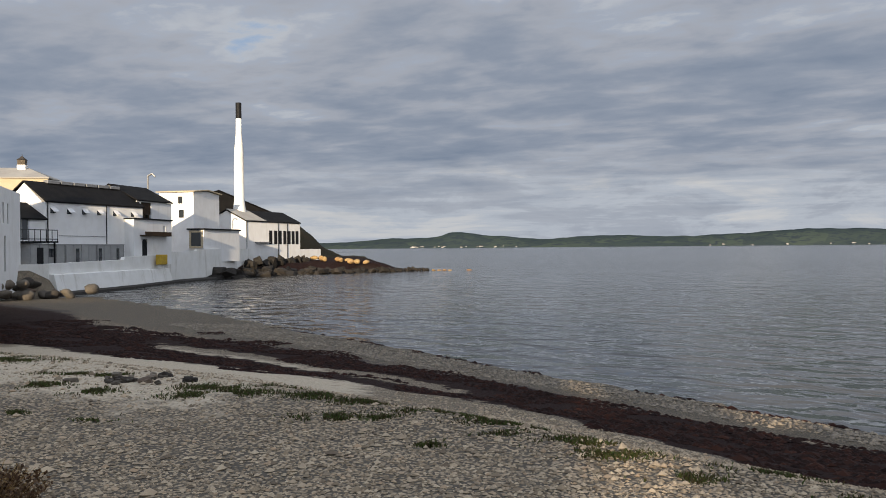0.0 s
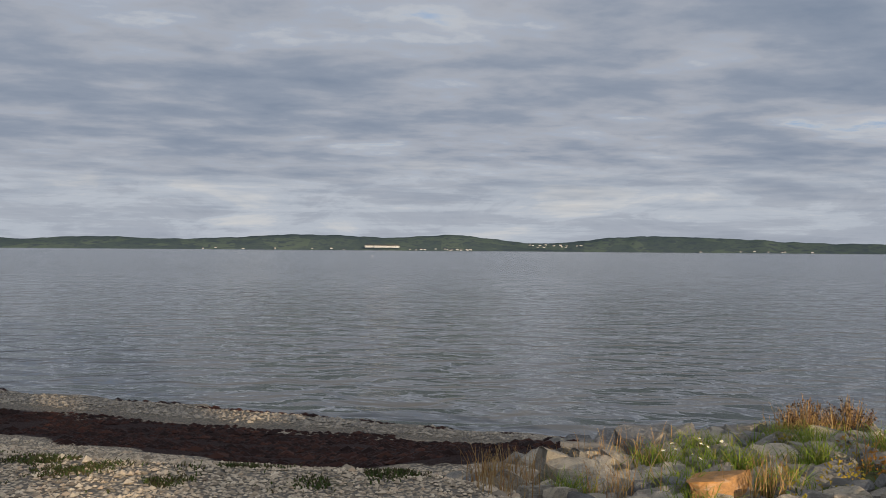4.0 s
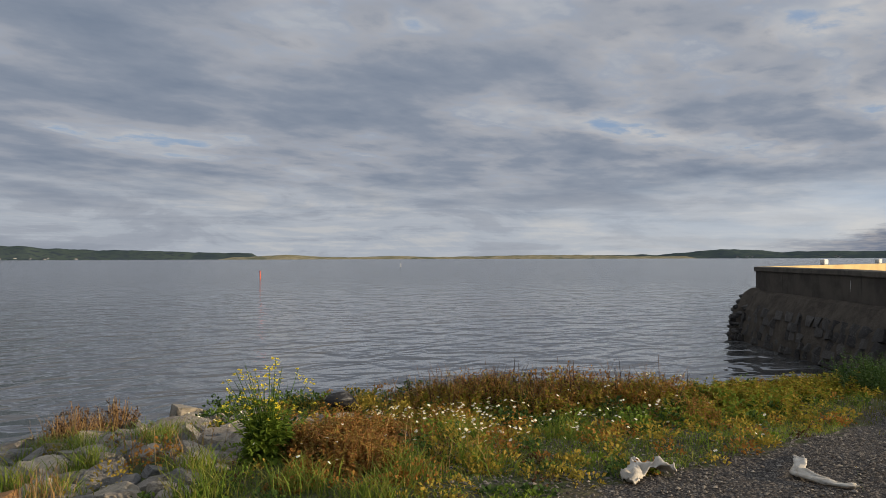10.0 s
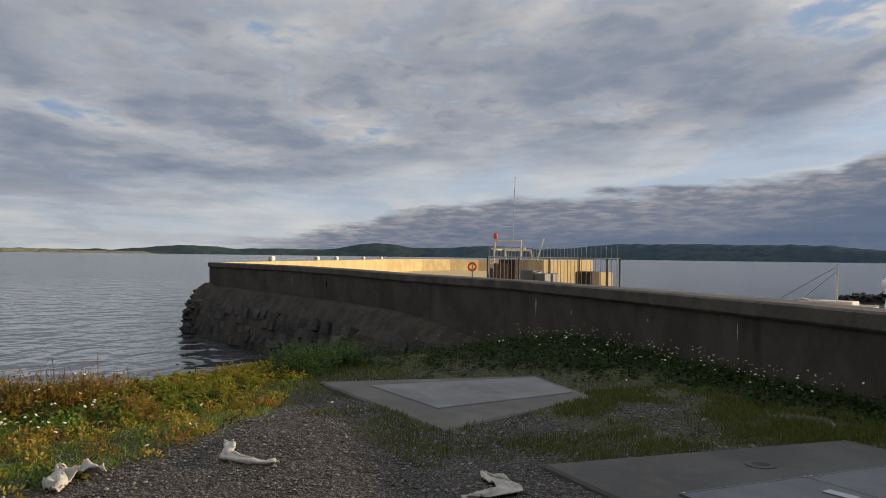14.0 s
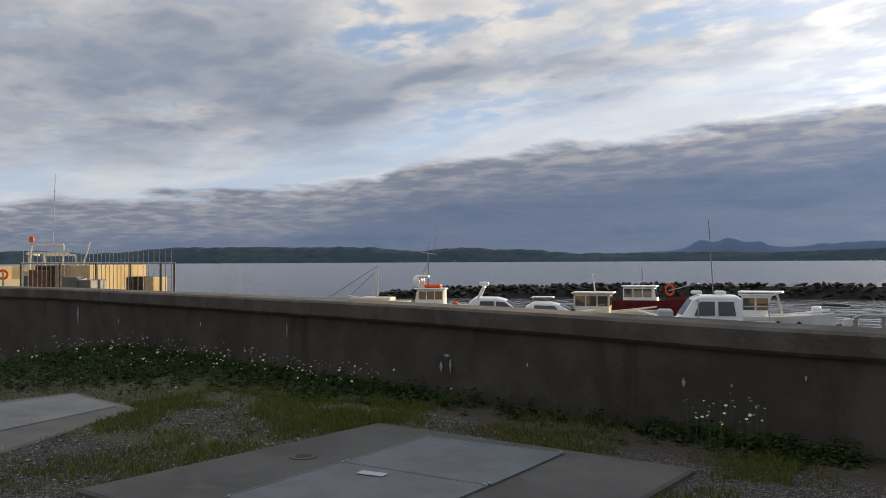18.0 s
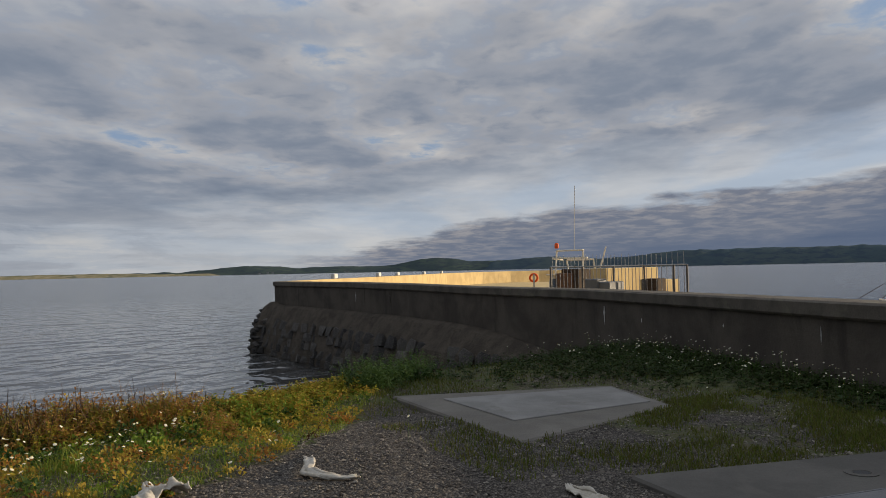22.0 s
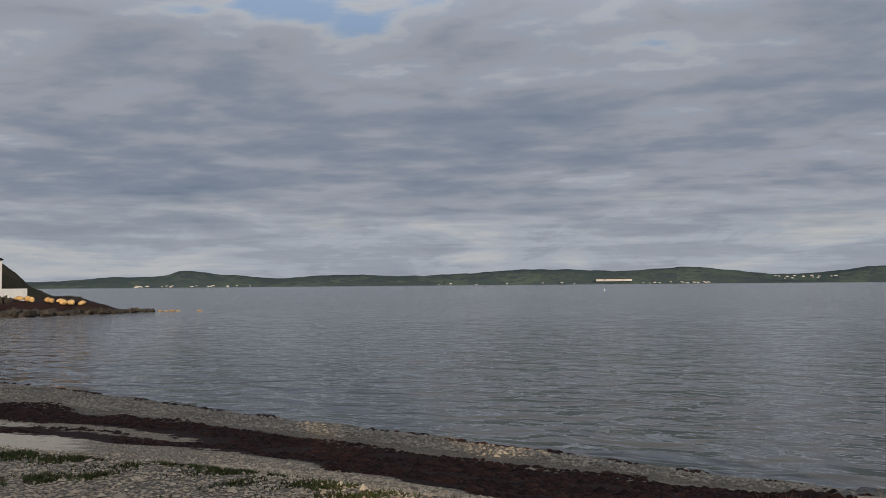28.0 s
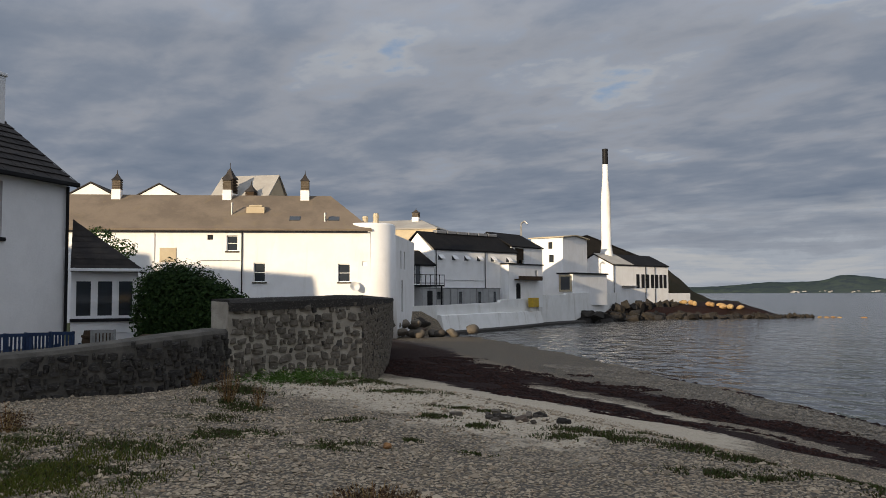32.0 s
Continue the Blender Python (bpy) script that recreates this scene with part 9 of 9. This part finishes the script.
def clumps(name, label, spots, mat, leaf, per, seed):
    """Rounded weeds: each a dome of many small leaves, with dark gaps between one dome and the next."""
    rr_ = np.random.RandomState(seed)
    spots = np.asarray(spots)
    z = heights(spots[:, :2])
    rows = []
    for (x, y, r, h), zz in zip(spots, z):
        n = int(per * (r / 0.2) ** 1.4)
        th, u = rr_.uniform(0, 6.283, n), rr_.uniform(0, 1, n)
        w = np.sqrt(1 - u * u)
        k = rr_.uniform(0.45, 1.08, n) ** 0.6 * (1 + 0.22 * np.sin(3 * th + seed + 9 * x) * w)
        d = np.stack([w * np.cos(th), w * np.sin(th), u], 1)
        p = np.array([x, y, zz - 0.02]) + d * k[:, None] * np.array([r, r, h])
        v = d * 0.7 + rr_.normal(0, 0.55, (n, 3)) + np.array([0, 0, 0.25])
        v /= np.linalg.norm(v, axis=1)[:, None]
        sd = np.cross(v, rr_.normal(0, 1, (n, 3)))
        sd /= np.linalg.norm(sd, axis=1)[:, None]
        l = (leaf * rr_.uniform(0.5, 1.4, n))[:, None]
        tip = p + v * l - np.array([0, 0, 0.2]) * l
        rows.append(np.stack([p, p + v * l * 0.5 + sd * l * 0.24, tip, p + v * l * 0.5 - sd * l * 0.24], 1))
    V = np.concatenate(rows).reshape(-1, 3)
    me = bpy.data.meshes.new(name)
    me.from_pydata(V.tolist(), [], np.arange(len(V)).reshape(-1, 4).tolist())
    me.materials.append(mat)
    return tagged(new(name, me), label, "weeds", kind="stuff")


rr = np.random.RandomState(34)
beds = {"deep": [], "lime": [], "ochre": [], "amber": [], "umber": []}
Q = np.stack([rr.uniform(5.0, 14.6, 2600), rr.uniform(-6.6, 5.0, 2600)], 1)
Q = Q[inside(Q, VEG) & rockfree(Q)]
for x, y in Q:
    rocky = x < 7.6 and y > 2.5
    if rocky and rr.uniform() < 0.8 or not rocky and rr.uniform() < 0.18:
        continue
    a, b_ = noise.fractal((x * 0.75, y * 0.75, 2.0), 1.0, 2.0, 3), noise.fractal((x * 0.9, y * 0.9, 7.0), 1.0, 2.0, 3)
    seaward = max(0.0, 1 - math.hypot((x - 9.5) / 0.8, (y + 0.1) / 1.8)) if x > 8.7 else 0.0
    edge_ = min(1.0, max(0.25, float(seg_dist(np.array([[x, y]]), [(5.0, 2.7), (5.0, 1.2), (5.4, 0.1), (6.2, -0.7), (6.8, -1.6), (8.0, -2.8), (9.9, -3.9), (11.5, -4.3), (15.0, -6.8)])[0]) / 1.1))
    if seaward > 0.15 + 0.5 * rr.uniform():
        kind = "amber" if rr.uniform() < 0.55 else "umber" if rr.uniform() < 0.6 else "ochre"
        h = rr.uniform(0.20, 0.34)
    elif a > 0.18:
        kind = "amber" if b_ > 0.12 else "ochre"
        h = rr.uniform(0.10, 0.26)
    elif a < -0.22:
        kind = "deep" if b_ < 0.1 else "lime"
        h = rr.uniform(0.10, 0.24)
    else:
        kind = ("ochre", "lime", "ochre", "deep", "amber", "umber")[int(rr.uniform() * 6)]
        h = rr.uniform(0.06, 0.20)
    beds[kind].append((x, y, rr.uniform(0.07, 0.19) * (0.7 + 0.3 * edge_), h * (0.45 + 0.55 * edge_)))
clumps("green_weeds", "dark green leafy weeds on the bank", beds["deep"], DEEP, 0.05, 150, 81)
clumps("fresh_weeds", "fresh green weeds on the bank", beds["lime"], LIME, 0.045, 150, 82)
clumps("ochre_weeds", "yellowing ochre weeds on the bank", beds["ochre"], OCHRE, 0.042, 150, 83)
clumps("amber_docks", "amber and rust dock leaves on the bank", beds["amber"], AMBER, 0.04, 170, 84)
clumps("umber_docks", "dark brown withered docks on the bank", beds["umber"], UMBER, 0.035, 150, 85)
def domed(Q, spots, low, high, rr_):
    """Heights that make each stand a rounded clump."""
    best = np.zeros(len(Q))
    for x, y, rx, ry, _ in spots:
        best = np.maximum(best, 1 - ((Q[:, 0] - x) / (2.2 * rx)) ** 2 - ((Q[:, 1] - y) / (2.2 * ry)) ** 2)
    return low + (high - low) * np.sqrt(np.clip(best, 0, 1)) * rr_.uniform(0.75, 1.08, len(Q))


# rust-red and brown stands
def stand(n, spots, seed):
    rr_ = np.random.RandomState(seed)
    pts = []
    for x, y, rx, ry, wgt in spots:
        k = int(n * wgt)
        pts.append(np.stack([rr_.normal(x, rx, k), rr_.normal(y, ry, k)], 1))
    return np.concatenate(pts), rr_


RUST_SPOTS = [(6.6, 1.65, 0.2, 0.24, 0.55), (7.05, 1.45, 0.2, 0.2, 0.35), (6.2, 1.35, 0.14, 0.16, 0.2)]
Q, rr = stand(900, RUST_SPOTS, 51)
weeds("rust_weeds", "rust-red seeding weeds", Q, domed(Q, RUST_SPOTS, 0.06, 0.32, rr), RUSTW, 0.045, 22, 43)
BROWN_SPOTS = [(9.25, 1.0, 0.22, 0.25, 0.25), (9.45, 0.4, 0.25, 0.3, 0.3), (9.5, -0.4, 0.25, 0.3, 0.25), (9.0, -0.1, 0.2, 0.2, 0.12), (9.55, -1.3, 0.25, 0.3, 0.2), (8.2, 1.1, 0.16, 0.16, 0.06), (8.7, -1.6, 0.2, 0.2, 0.08)]
Q, rr = stand(480, BROWN_SPOTS, 52)
weeds("brown_stand", "waist-low stand of brown and orange docks at the bank's edge", Q, domed(Q, BROWN_SPOTS, 0.08, 0.32, rr), RUSTW, 0.05, 20, 44)
weeds("olive_stand", "olive-brown weeds among the docks", np.concatenate([Q + 0.1, Q - 0.13]), domed(np.concatenate([Q + 0.1, Q - 0.13]), BROWN_SPOTS, 0.06, 0.26, rr), OLIVE, 0.05, 14, 45)
Q, rr = stand(1500, [(10.0, -2.4, 0.3, 0.3, 0.3), (10.5, -3.3, 0.35, 0.3, 0.3), (9.5, -2.4, 0.4, 0.3, 0.3)], 53)
weeds("edge_weeds", "yellow-green weeds along the bank's edge", Q, rr.uniform(0.08, 0.22, len(Q)), OLIVE, 0.07, 12, 46)
Q, rr = stand(330, BROWN_SPOTS[:5], 54)
weeds("dock_seed_heads", "dark seeding dock stalks along the bank's edge", Q, domed(Q, BROWN_SPOTS, 0.16, 0.48, rr), SEEDS, 0.022, 16, 49)
Q, rr = stand(420, [(10.9, -4.3, 0.22, 0.25, 0.4), (11.3, -5.0, 0.25, 0.3, 0.4), (10.4, -4.0, 0.2, 0.2, 0.2)], 57)
weeds("corner_weeds", "tall green weeds where the bank meets the wall", Q, rr.uniform(0.2, 0.45, len(Q)), DEEP, 0.06, 14, 50)
# foot of the harbour wall
rr = np.random.RandomState(60)
sx = np.where(rr.uniform(0, 1, 5200) < 0.45, rr.uniform(9, 17, 5200), rr.uniform(0.2, 17, 5200))
wy = np.interp(sx, [p[0] for p in WALL_LINE], [p[1] for p in WALL_LINE])
dens = np.interp(sx, [0, 1.3, 2.2, 4.0, 5.0, 6.5, 12, 17], [0.5, 0.7, 0.15, 0.2, 0.6, 1, 1, 0.9])
Q = np.stack([sx, wy + 0.05 + np.abs(rr.normal(0, 1, 5200)) * np.interp(sx, [0, 5, 8, 10, 14], [0.25, 0.4, 0.8, 1.9, 2.6])], 1)
Q = Q[rr.uniform(0, 1, len(Q)) < dens]
Q = Q[~inside(Q, [(6.3, -3.8), (7.1, -6.7), (9.0, -7.1), (9.9, -3.9)])]
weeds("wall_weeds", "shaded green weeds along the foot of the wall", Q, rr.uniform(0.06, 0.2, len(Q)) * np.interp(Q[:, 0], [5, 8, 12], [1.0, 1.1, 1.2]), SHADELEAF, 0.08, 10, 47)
Q2 = np.concatenate([np.stack([rr.uniform(4.3, 8.2, 9000), rr.uniform(-8.8, -5.4, 9000)], 1), np.stack([rr.uniform(0.3, 5.2, 6000), rr.uniform(-8.2, -6.5, 6000)], 1), np.stack([rr.uniform(5.4, 8.0, 2500), rr.uniform(-4.1, -3.2, 2500)], 1), np.stack([rr.uniform(8.6, 11.5, 5000), rr.uniform(-5.5, -2.6, 5000)], 1), np.stack([rr.uniform(0.9, 1.7, 1500), rr.uniform(-6.3, -5.0, 1500)], 1)])
Q2 = np.concatenate([Q2, np.stack([rr.uniform(8.8, 16, 9000), rr.uniform(-11, -4.0, 9000)], 1)])
Q2 = np.concatenate([Q2, np.stack([rr.uniform(4.3, 7.6, 22000), rr.uniform(-8.0, -4.2, 22000)], 1), np.stack([rr.uniform(0.6, 5.2, 9000), rr.uniform(-7.5, -6.6, 9000)], 1)])
Q2 = Q2[(Q2[:, 1] > np.interp(Q2[:, 0], [p[0] for p in WALL_LINE], [p[1] for p in WALL_LINE]) + 0.1) | (Q2[:, 0] < 8.8)]
f2 = np.array([noise.fractal((x * 0.9, y * 0.9, 8.0), 1.0, 2.0, 4) for x, y in Q2]) + rr.normal(0, 0.16, len(Q2))
keep = ((f2 > np.where(Q2[:, 0] < 6.6, -0.16, -0.06)) | (Q2[:, 0] > 9.7)) & ~inside(Q2, [(6.5, -4.03), (7.2, -6.5), (8.85, -6.9), (9.65, -4.08)]) & ~inside(Q2, [(1.3, -6.65), (4.41, -7.0), (5.0, -4.05), (1.75, -3.7)])
Q2 = Q2[keep]
blades("thin_turf", "thin turf between slabs and wall", "grass", Q2, rr.uniform(0.03, 0.09, len(Q2)), rr.uniform(0.006, 0.011, len(Q2)), TURF2, 0.7, 24)


def daisies(Q, h, seed):
    """White flower heads with yellow middles on thin stems."""
    rnd = random.Random(seed)
    z = heights(Q)
    stems, petals, mids = [], [], []
    for (x, y), zz, hh in zip(Q, z, h):
        top = Vector((x + rnd.gauss(0, 0.03), y + rnd.gauss(0, 0.03), zz + hh))
        b0 = Vector((x, y, zz))
        stems.append((b0 - Vector((0.002, 0, 0)), b0 + Vector((0.002, 0, 0)), top + Vector((0.001, 0, 0)), top - Vector((0.001, 0, 0))))
        nrm = Vector((rnd.gauss(0, 0.4), rnd.gauss(0, 0.4), 1)).normalized()
        u = nrm.orthogonal().normalized()
        v = nrm.cross(u)
        r = rnd.uniform(0.012, 0.020)
        for k in range(7):
            a = k / 7 * 6.28
            d = u * math.cos(a) + v * math.sin(a)
            e = nrm.cross(d)
            petals.append((top, top + d * r * 0.6 + e * r * 0.32, top + d * r - nrm * r * 0.15, top + d * r * 0.6 - e * r * 0.32))
        for k in range(2):
            a = k * 1.57
            d, e = u * math.cos(a) + v * math.sin(a), v * math.cos(a) - u * math.sin(a)
            q = top + nrm * 0.004
            mids.append((q - d * r * 0.3, q - e * r * 0.3, q + d * r * 0.3 + nrm * 0.002, q + e * r * 0.3))
    ob = tagged(new("daisies", leaves_mesh("daisies", petals, PETAL)), "white mayweed daisies in flower", "flowers", kind="stuff")
    part("stems", leaves_mesh("stems", stems, LEAF), LEAF, ob)["kind"] = "stuff"
    part("flower_middles", leaves_mesh("flower_middles", mids, YPETAL), YPETAL, ob)["kind"] = "stuff"


Q, rr = stand(230, [(7.92, 1.22, 0.22, 0.16, 0.16), (7.7, 1.44, 0.16, 0.12, 0.1), (8.18, 0.81, 0.18, 0.14, 0.1), (7.57, 0.63, 0.18, 0.16, 0.12), (8.27, 0.36, 0.2, 0.16, 0.1), (6.78, 0.32, 0.16, 0.14, 0.12), (7.22, -0.09, 0.14, 0.14, 0.06), (8.8, -1.08, 0.4, 0.3, 0.1), (8.01, -0.72, 0.3, 0.3, 0.08), (7.9, 3.1, 0.15, 0.2, 0.1), (6.9, 0.6, 0.3, 0.3, 0.06), (9.86, -1.26, 0.2, 0.2, 0.06), (5.6, 4.1, 0.15, 0.2, 0.05), (7.04, -0.54, 0.8, 0.8, 0.12), (6.2, 1.6, 0.3, 0.3, 0.06)], 61)
daisies(Q, rr.uniform(0.16, 0.27, len(Q)), 71)
rr = np.random.RandomState(62)
sx = np.concatenate([rr.normal(11.5, 1.2, 110), rr.normal(8.2, 1.3, 150), rr.normal(14, 1.2, 40), rr.normal(1.25, 0.2, 34), rr.normal(5.8, 0.6, 30)])
wy = np.interp(sx, [p[0] for p in WALL_LINE], [p[1] for p in WALL_LINE])
Q = np.stack([sx, wy + 0.15 + np.abs(rr.normal(0, 1, len(sx))) * np.interp(sx, [0, 3, 8, 12, 14], [0.35, 0.3, 0.7, 1.6, 2.2])], 1)
daisies(Q, rr.uniform(0.14, 0.34, len(Q)) * np.interp(Q[:, 0], [0, 2, 5, 9], [1.3, 1.3, 0.9, 1.1]), 72)
Q = np.stack([np.random.RandomState(63).normal(-9.6, 0.5, 130), np.random.RandomState(64).normal(12.9, 0.5, 130)], 1)
daisies(Q, np.random.RandomState(65).uniform(0.06, 0.2, 130), 73)
weeds("wall_corner_weeds", "green mayweed foliage at the foot of the stone wall", np.random.RandomState(66).normal(0, 0.55, (420, 2)) + (-9.5, 12.9), np.random.RandomState(67).uniform(0.05, 0.2, 420), LEAF, 0.07, 9, 48)

# the tall yellow-flowered plant
rnd = random.Random(15)
mz = ground_z(6.35, 2.08)
mustard = thing("mustard_plant", pose(6.35, 2.08, mz), "tall wild mustard plant with yellow flowers", "plant")
stem_bm = bmesh.new()
lv, fl = [], []
for i in range(54):
    a, sp = rnd.uniform(0, 6.28), rnd.uniform(0.03, 0.42)
    hh = rnd.uniform(0.42, 0.74) * (1.0 - 0.35 * sp) + (rnd.uniform(0.05, 0.27) if i < 15 else 0)
    p0 = Vector((0.05 * math.cos(a), 0.05 * math.sin(a), 0))
    p1 = Vector((sp * 0.5 * math.cos(a), sp * 0.5 * math.sin(a), hh * 0.55))
    p2 = Vector((sp * math.cos(a + 0.2), sp * math.sin(a + 0.2), hh))
    rod(stem_bm, p0, p1, 0.005, 0.004, 4, False)
    rod(stem_bm, p1, p2, 0.004, 0.002, 4, False)
    for k in range(44):
        t = rnd.uniform(0.02, 0.5 if i < 15 else 0.86)
        p = p0.lerp(p1, t * 1.6) if t < 0.6 else p1.lerp(p2, (t - 0.6) * 2.2)
        th = rnd.uniform(0, 6.28)
        ll = rnd.uniform(0.05, 0.14) * (1.3 - t)
        d = Vector((math.cos(th), math.sin(th), rnd.uniform(-0.2, 0.5)))
        s2 = d.cross(Vector((0, 0, 1))).normalized() * ll * 0.25
        lv.append((p, p + d * ll * 0.5 + s2, p + d * ll - Vector((0, 0, ll * 0.25)), p + d * ll * 0.5 - s2))
    for k in range(rnd.randint(4, 8) if i < 15 else rnd.randint(1, 3)):
        c = p2 + Vector((rnd.gauss(0, 0.03), rnd.gauss(0, 0.03), rnd.uniform(-0.12, 0.03)))
        r = rnd.uniform(0.014, 0.024)
        for j in range(4):
            th = j * 1.57 + rnd.uniform(-0.2, 0.2)
            d = Vector((math.cos(th), math.sin(th), rnd.uniform(-0.5, 1.4))).normalized()
            s2 = d.cross(Vector((0, 0, 1))).normalized() * r * 0.5
            fl.append((c, c + d * r * 0.7 + s2, c + d * r * 1.1, c + d * r * 0.7 - s2))
tagged(part("stem", stem_bm, LEAF, mustard), kind="stuff")
part("foliage", leaves_mesh("foliage", lv, LIME), LIME, mustard)
tagged(part("blossom", leaves_mesh("blossom", fl, YPETAL), YPETAL, mustard, "small yellow four-petalled flowers"), kind="stuff")


def dry_bush(x, y, r, h, n, label, seed, mat=None, heads=True):
    """A rounded dry bush: many wiry stems ending in seed heads."""
    rnd_ = random.Random(seed)
    ob = thing("dry_bush", pose(x, y, ground_z(x, y)), label, "bush", "dry weeds")
    stems, hd = [], []
    for i in range(n):
        a, k = rnd_.uniform(0, 6.28), rnd_.random() ** 0.5
        b0 = Vector((0.35 * r * k * math.cos(a), 0.35 * r * k * math.sin(a), -0.02))
        tip = Vector((r * k * math.cos(a), r * k * math.sin(a), h * (1 - 0.45 * k * k) * rnd_.uniform(0.6, 1.05)))
        sd = Vector((math.cos(a + 1.57), math.sin(a + 1.57), 0)) * 0.004
        stems.append((b0 - sd, b0 + sd, tip + sd * 0.6, tip - sd * 0.6))
        for j in range(9 if heads else 5):
            p = b0.lerp(tip, rnd_.uniform(0.4, 1.0)) + Vector((rnd_.gauss(0, 0.012), rnd_.gauss(0, 0.012), rnd_.gauss(0, 0.012)))
            s = rnd_.uniform(0.008, 0.016)
            u, v = Vector((rnd_.gauss(0, 1), rnd_.gauss(0, 1), rnd_.gauss(0, 1))).normalized() * s, Vector((rnd_.gauss(0, 1), rnd_.gauss(0, 1), rnd_.gauss(0, 1))).normalized() * s
            hd.append((p - u, p - v, p + u, p + v))
    tagged(part("stalk", leaves_mesh("stalk", stems, mat or DRYGRASS), mat or DRYGRASS, ob), kind="stuff")
    tagged(part("seed_head", leaves_mesh("seed_head", hd, SEEDS), SEEDS, ob, "dark brown seed heads"), kind="stuff")
    return ob


dry_bush(-2.95, 4.95, 0.5, 0.34, 420, "rounded brown seeding bush on the shingle", 1)
dry_bush(-8.3, 9.75, 0.22, 0.62, 60, "dead brown dock stalks", 2)
dry_bush(-7.65, 9.65, 0.14, 0.42, 26, "dead brown dock stalks", 3)
dry_bush(-10.4, 11.3, 0.25, 0.4, 60, "dead brown weed by the garden wall", 4)
dry_bush(7.85, 4.6, 0.3, 0.42, 110, "dry reddish seeding weed on the rocks", 5)
dry_bush(8.2, 4.35, 0.26, 0.46, 90, "dry brown seeding weed on the rocks", 6)
dry_bush(-8.9, 6.6, 0.3, 0.35, 70, "dead brown weed on the shingle", 8)
dry_bush(-6.8, 4.2, 0.4, 0.4, 90, "dry brown weed on the bank", 9)
# low mats of grass on the shingle
Q, hh = [], []
rr = np.random.RandomState(90)
for x, y, r, h in MATS:
    n = int(2600 * r)
    q = np.stack([rr.normal(x, r * 0.6, n), rr.normal(y, r * 0.32, n)], 1)
    fz = np.array([noise.noise((a * 3, b_ * 3, 2.0)) for a, b_ in q])
    q = q[fz > -0.1]
    Q.append(q)
    hh.append(rr.uniform(0.25, 0.8, len(q)) * max(h, 0.12) * 0.62)
Q, hh = np.concatenate(Q), np.concatenate(hh)
blades("beach_grass", "low mats of green and brown grass on the shingle", "grass", Q, hh, rr.uniform(0.010, 0.018, len(Q)), island_surface("mat_grass", [(0.040, 0.066, 0.018), (0.070, 0.090, 0.026), (0.085, 0.070, 0.032), (0.050, 0.040, 0.024)], 0.7, spread=0.4, trans=0.2), 0.9, 25)
# green patch on the shingle below the garden wall
rr = np.random.RandomState(95)
Q = np.stack([rr.normal(-7.0, 0.75, 16000), rr.normal(4.9, 0.75, 16000)], 1)
Q = Q[np.array([noise.fractal((x * 1.3, y * 1.3, 4.0), 1.0, 2.0, 3) for x, y in Q]) > -0.1]
blades("lawn_patch", "patch of short green grass on the shingle", "grass", Q, rr.uniform(0.03, 0.09, len(Q)), rr.uniform(0.008, 0.014, len(Q)), TURF2, 0.9, 27)
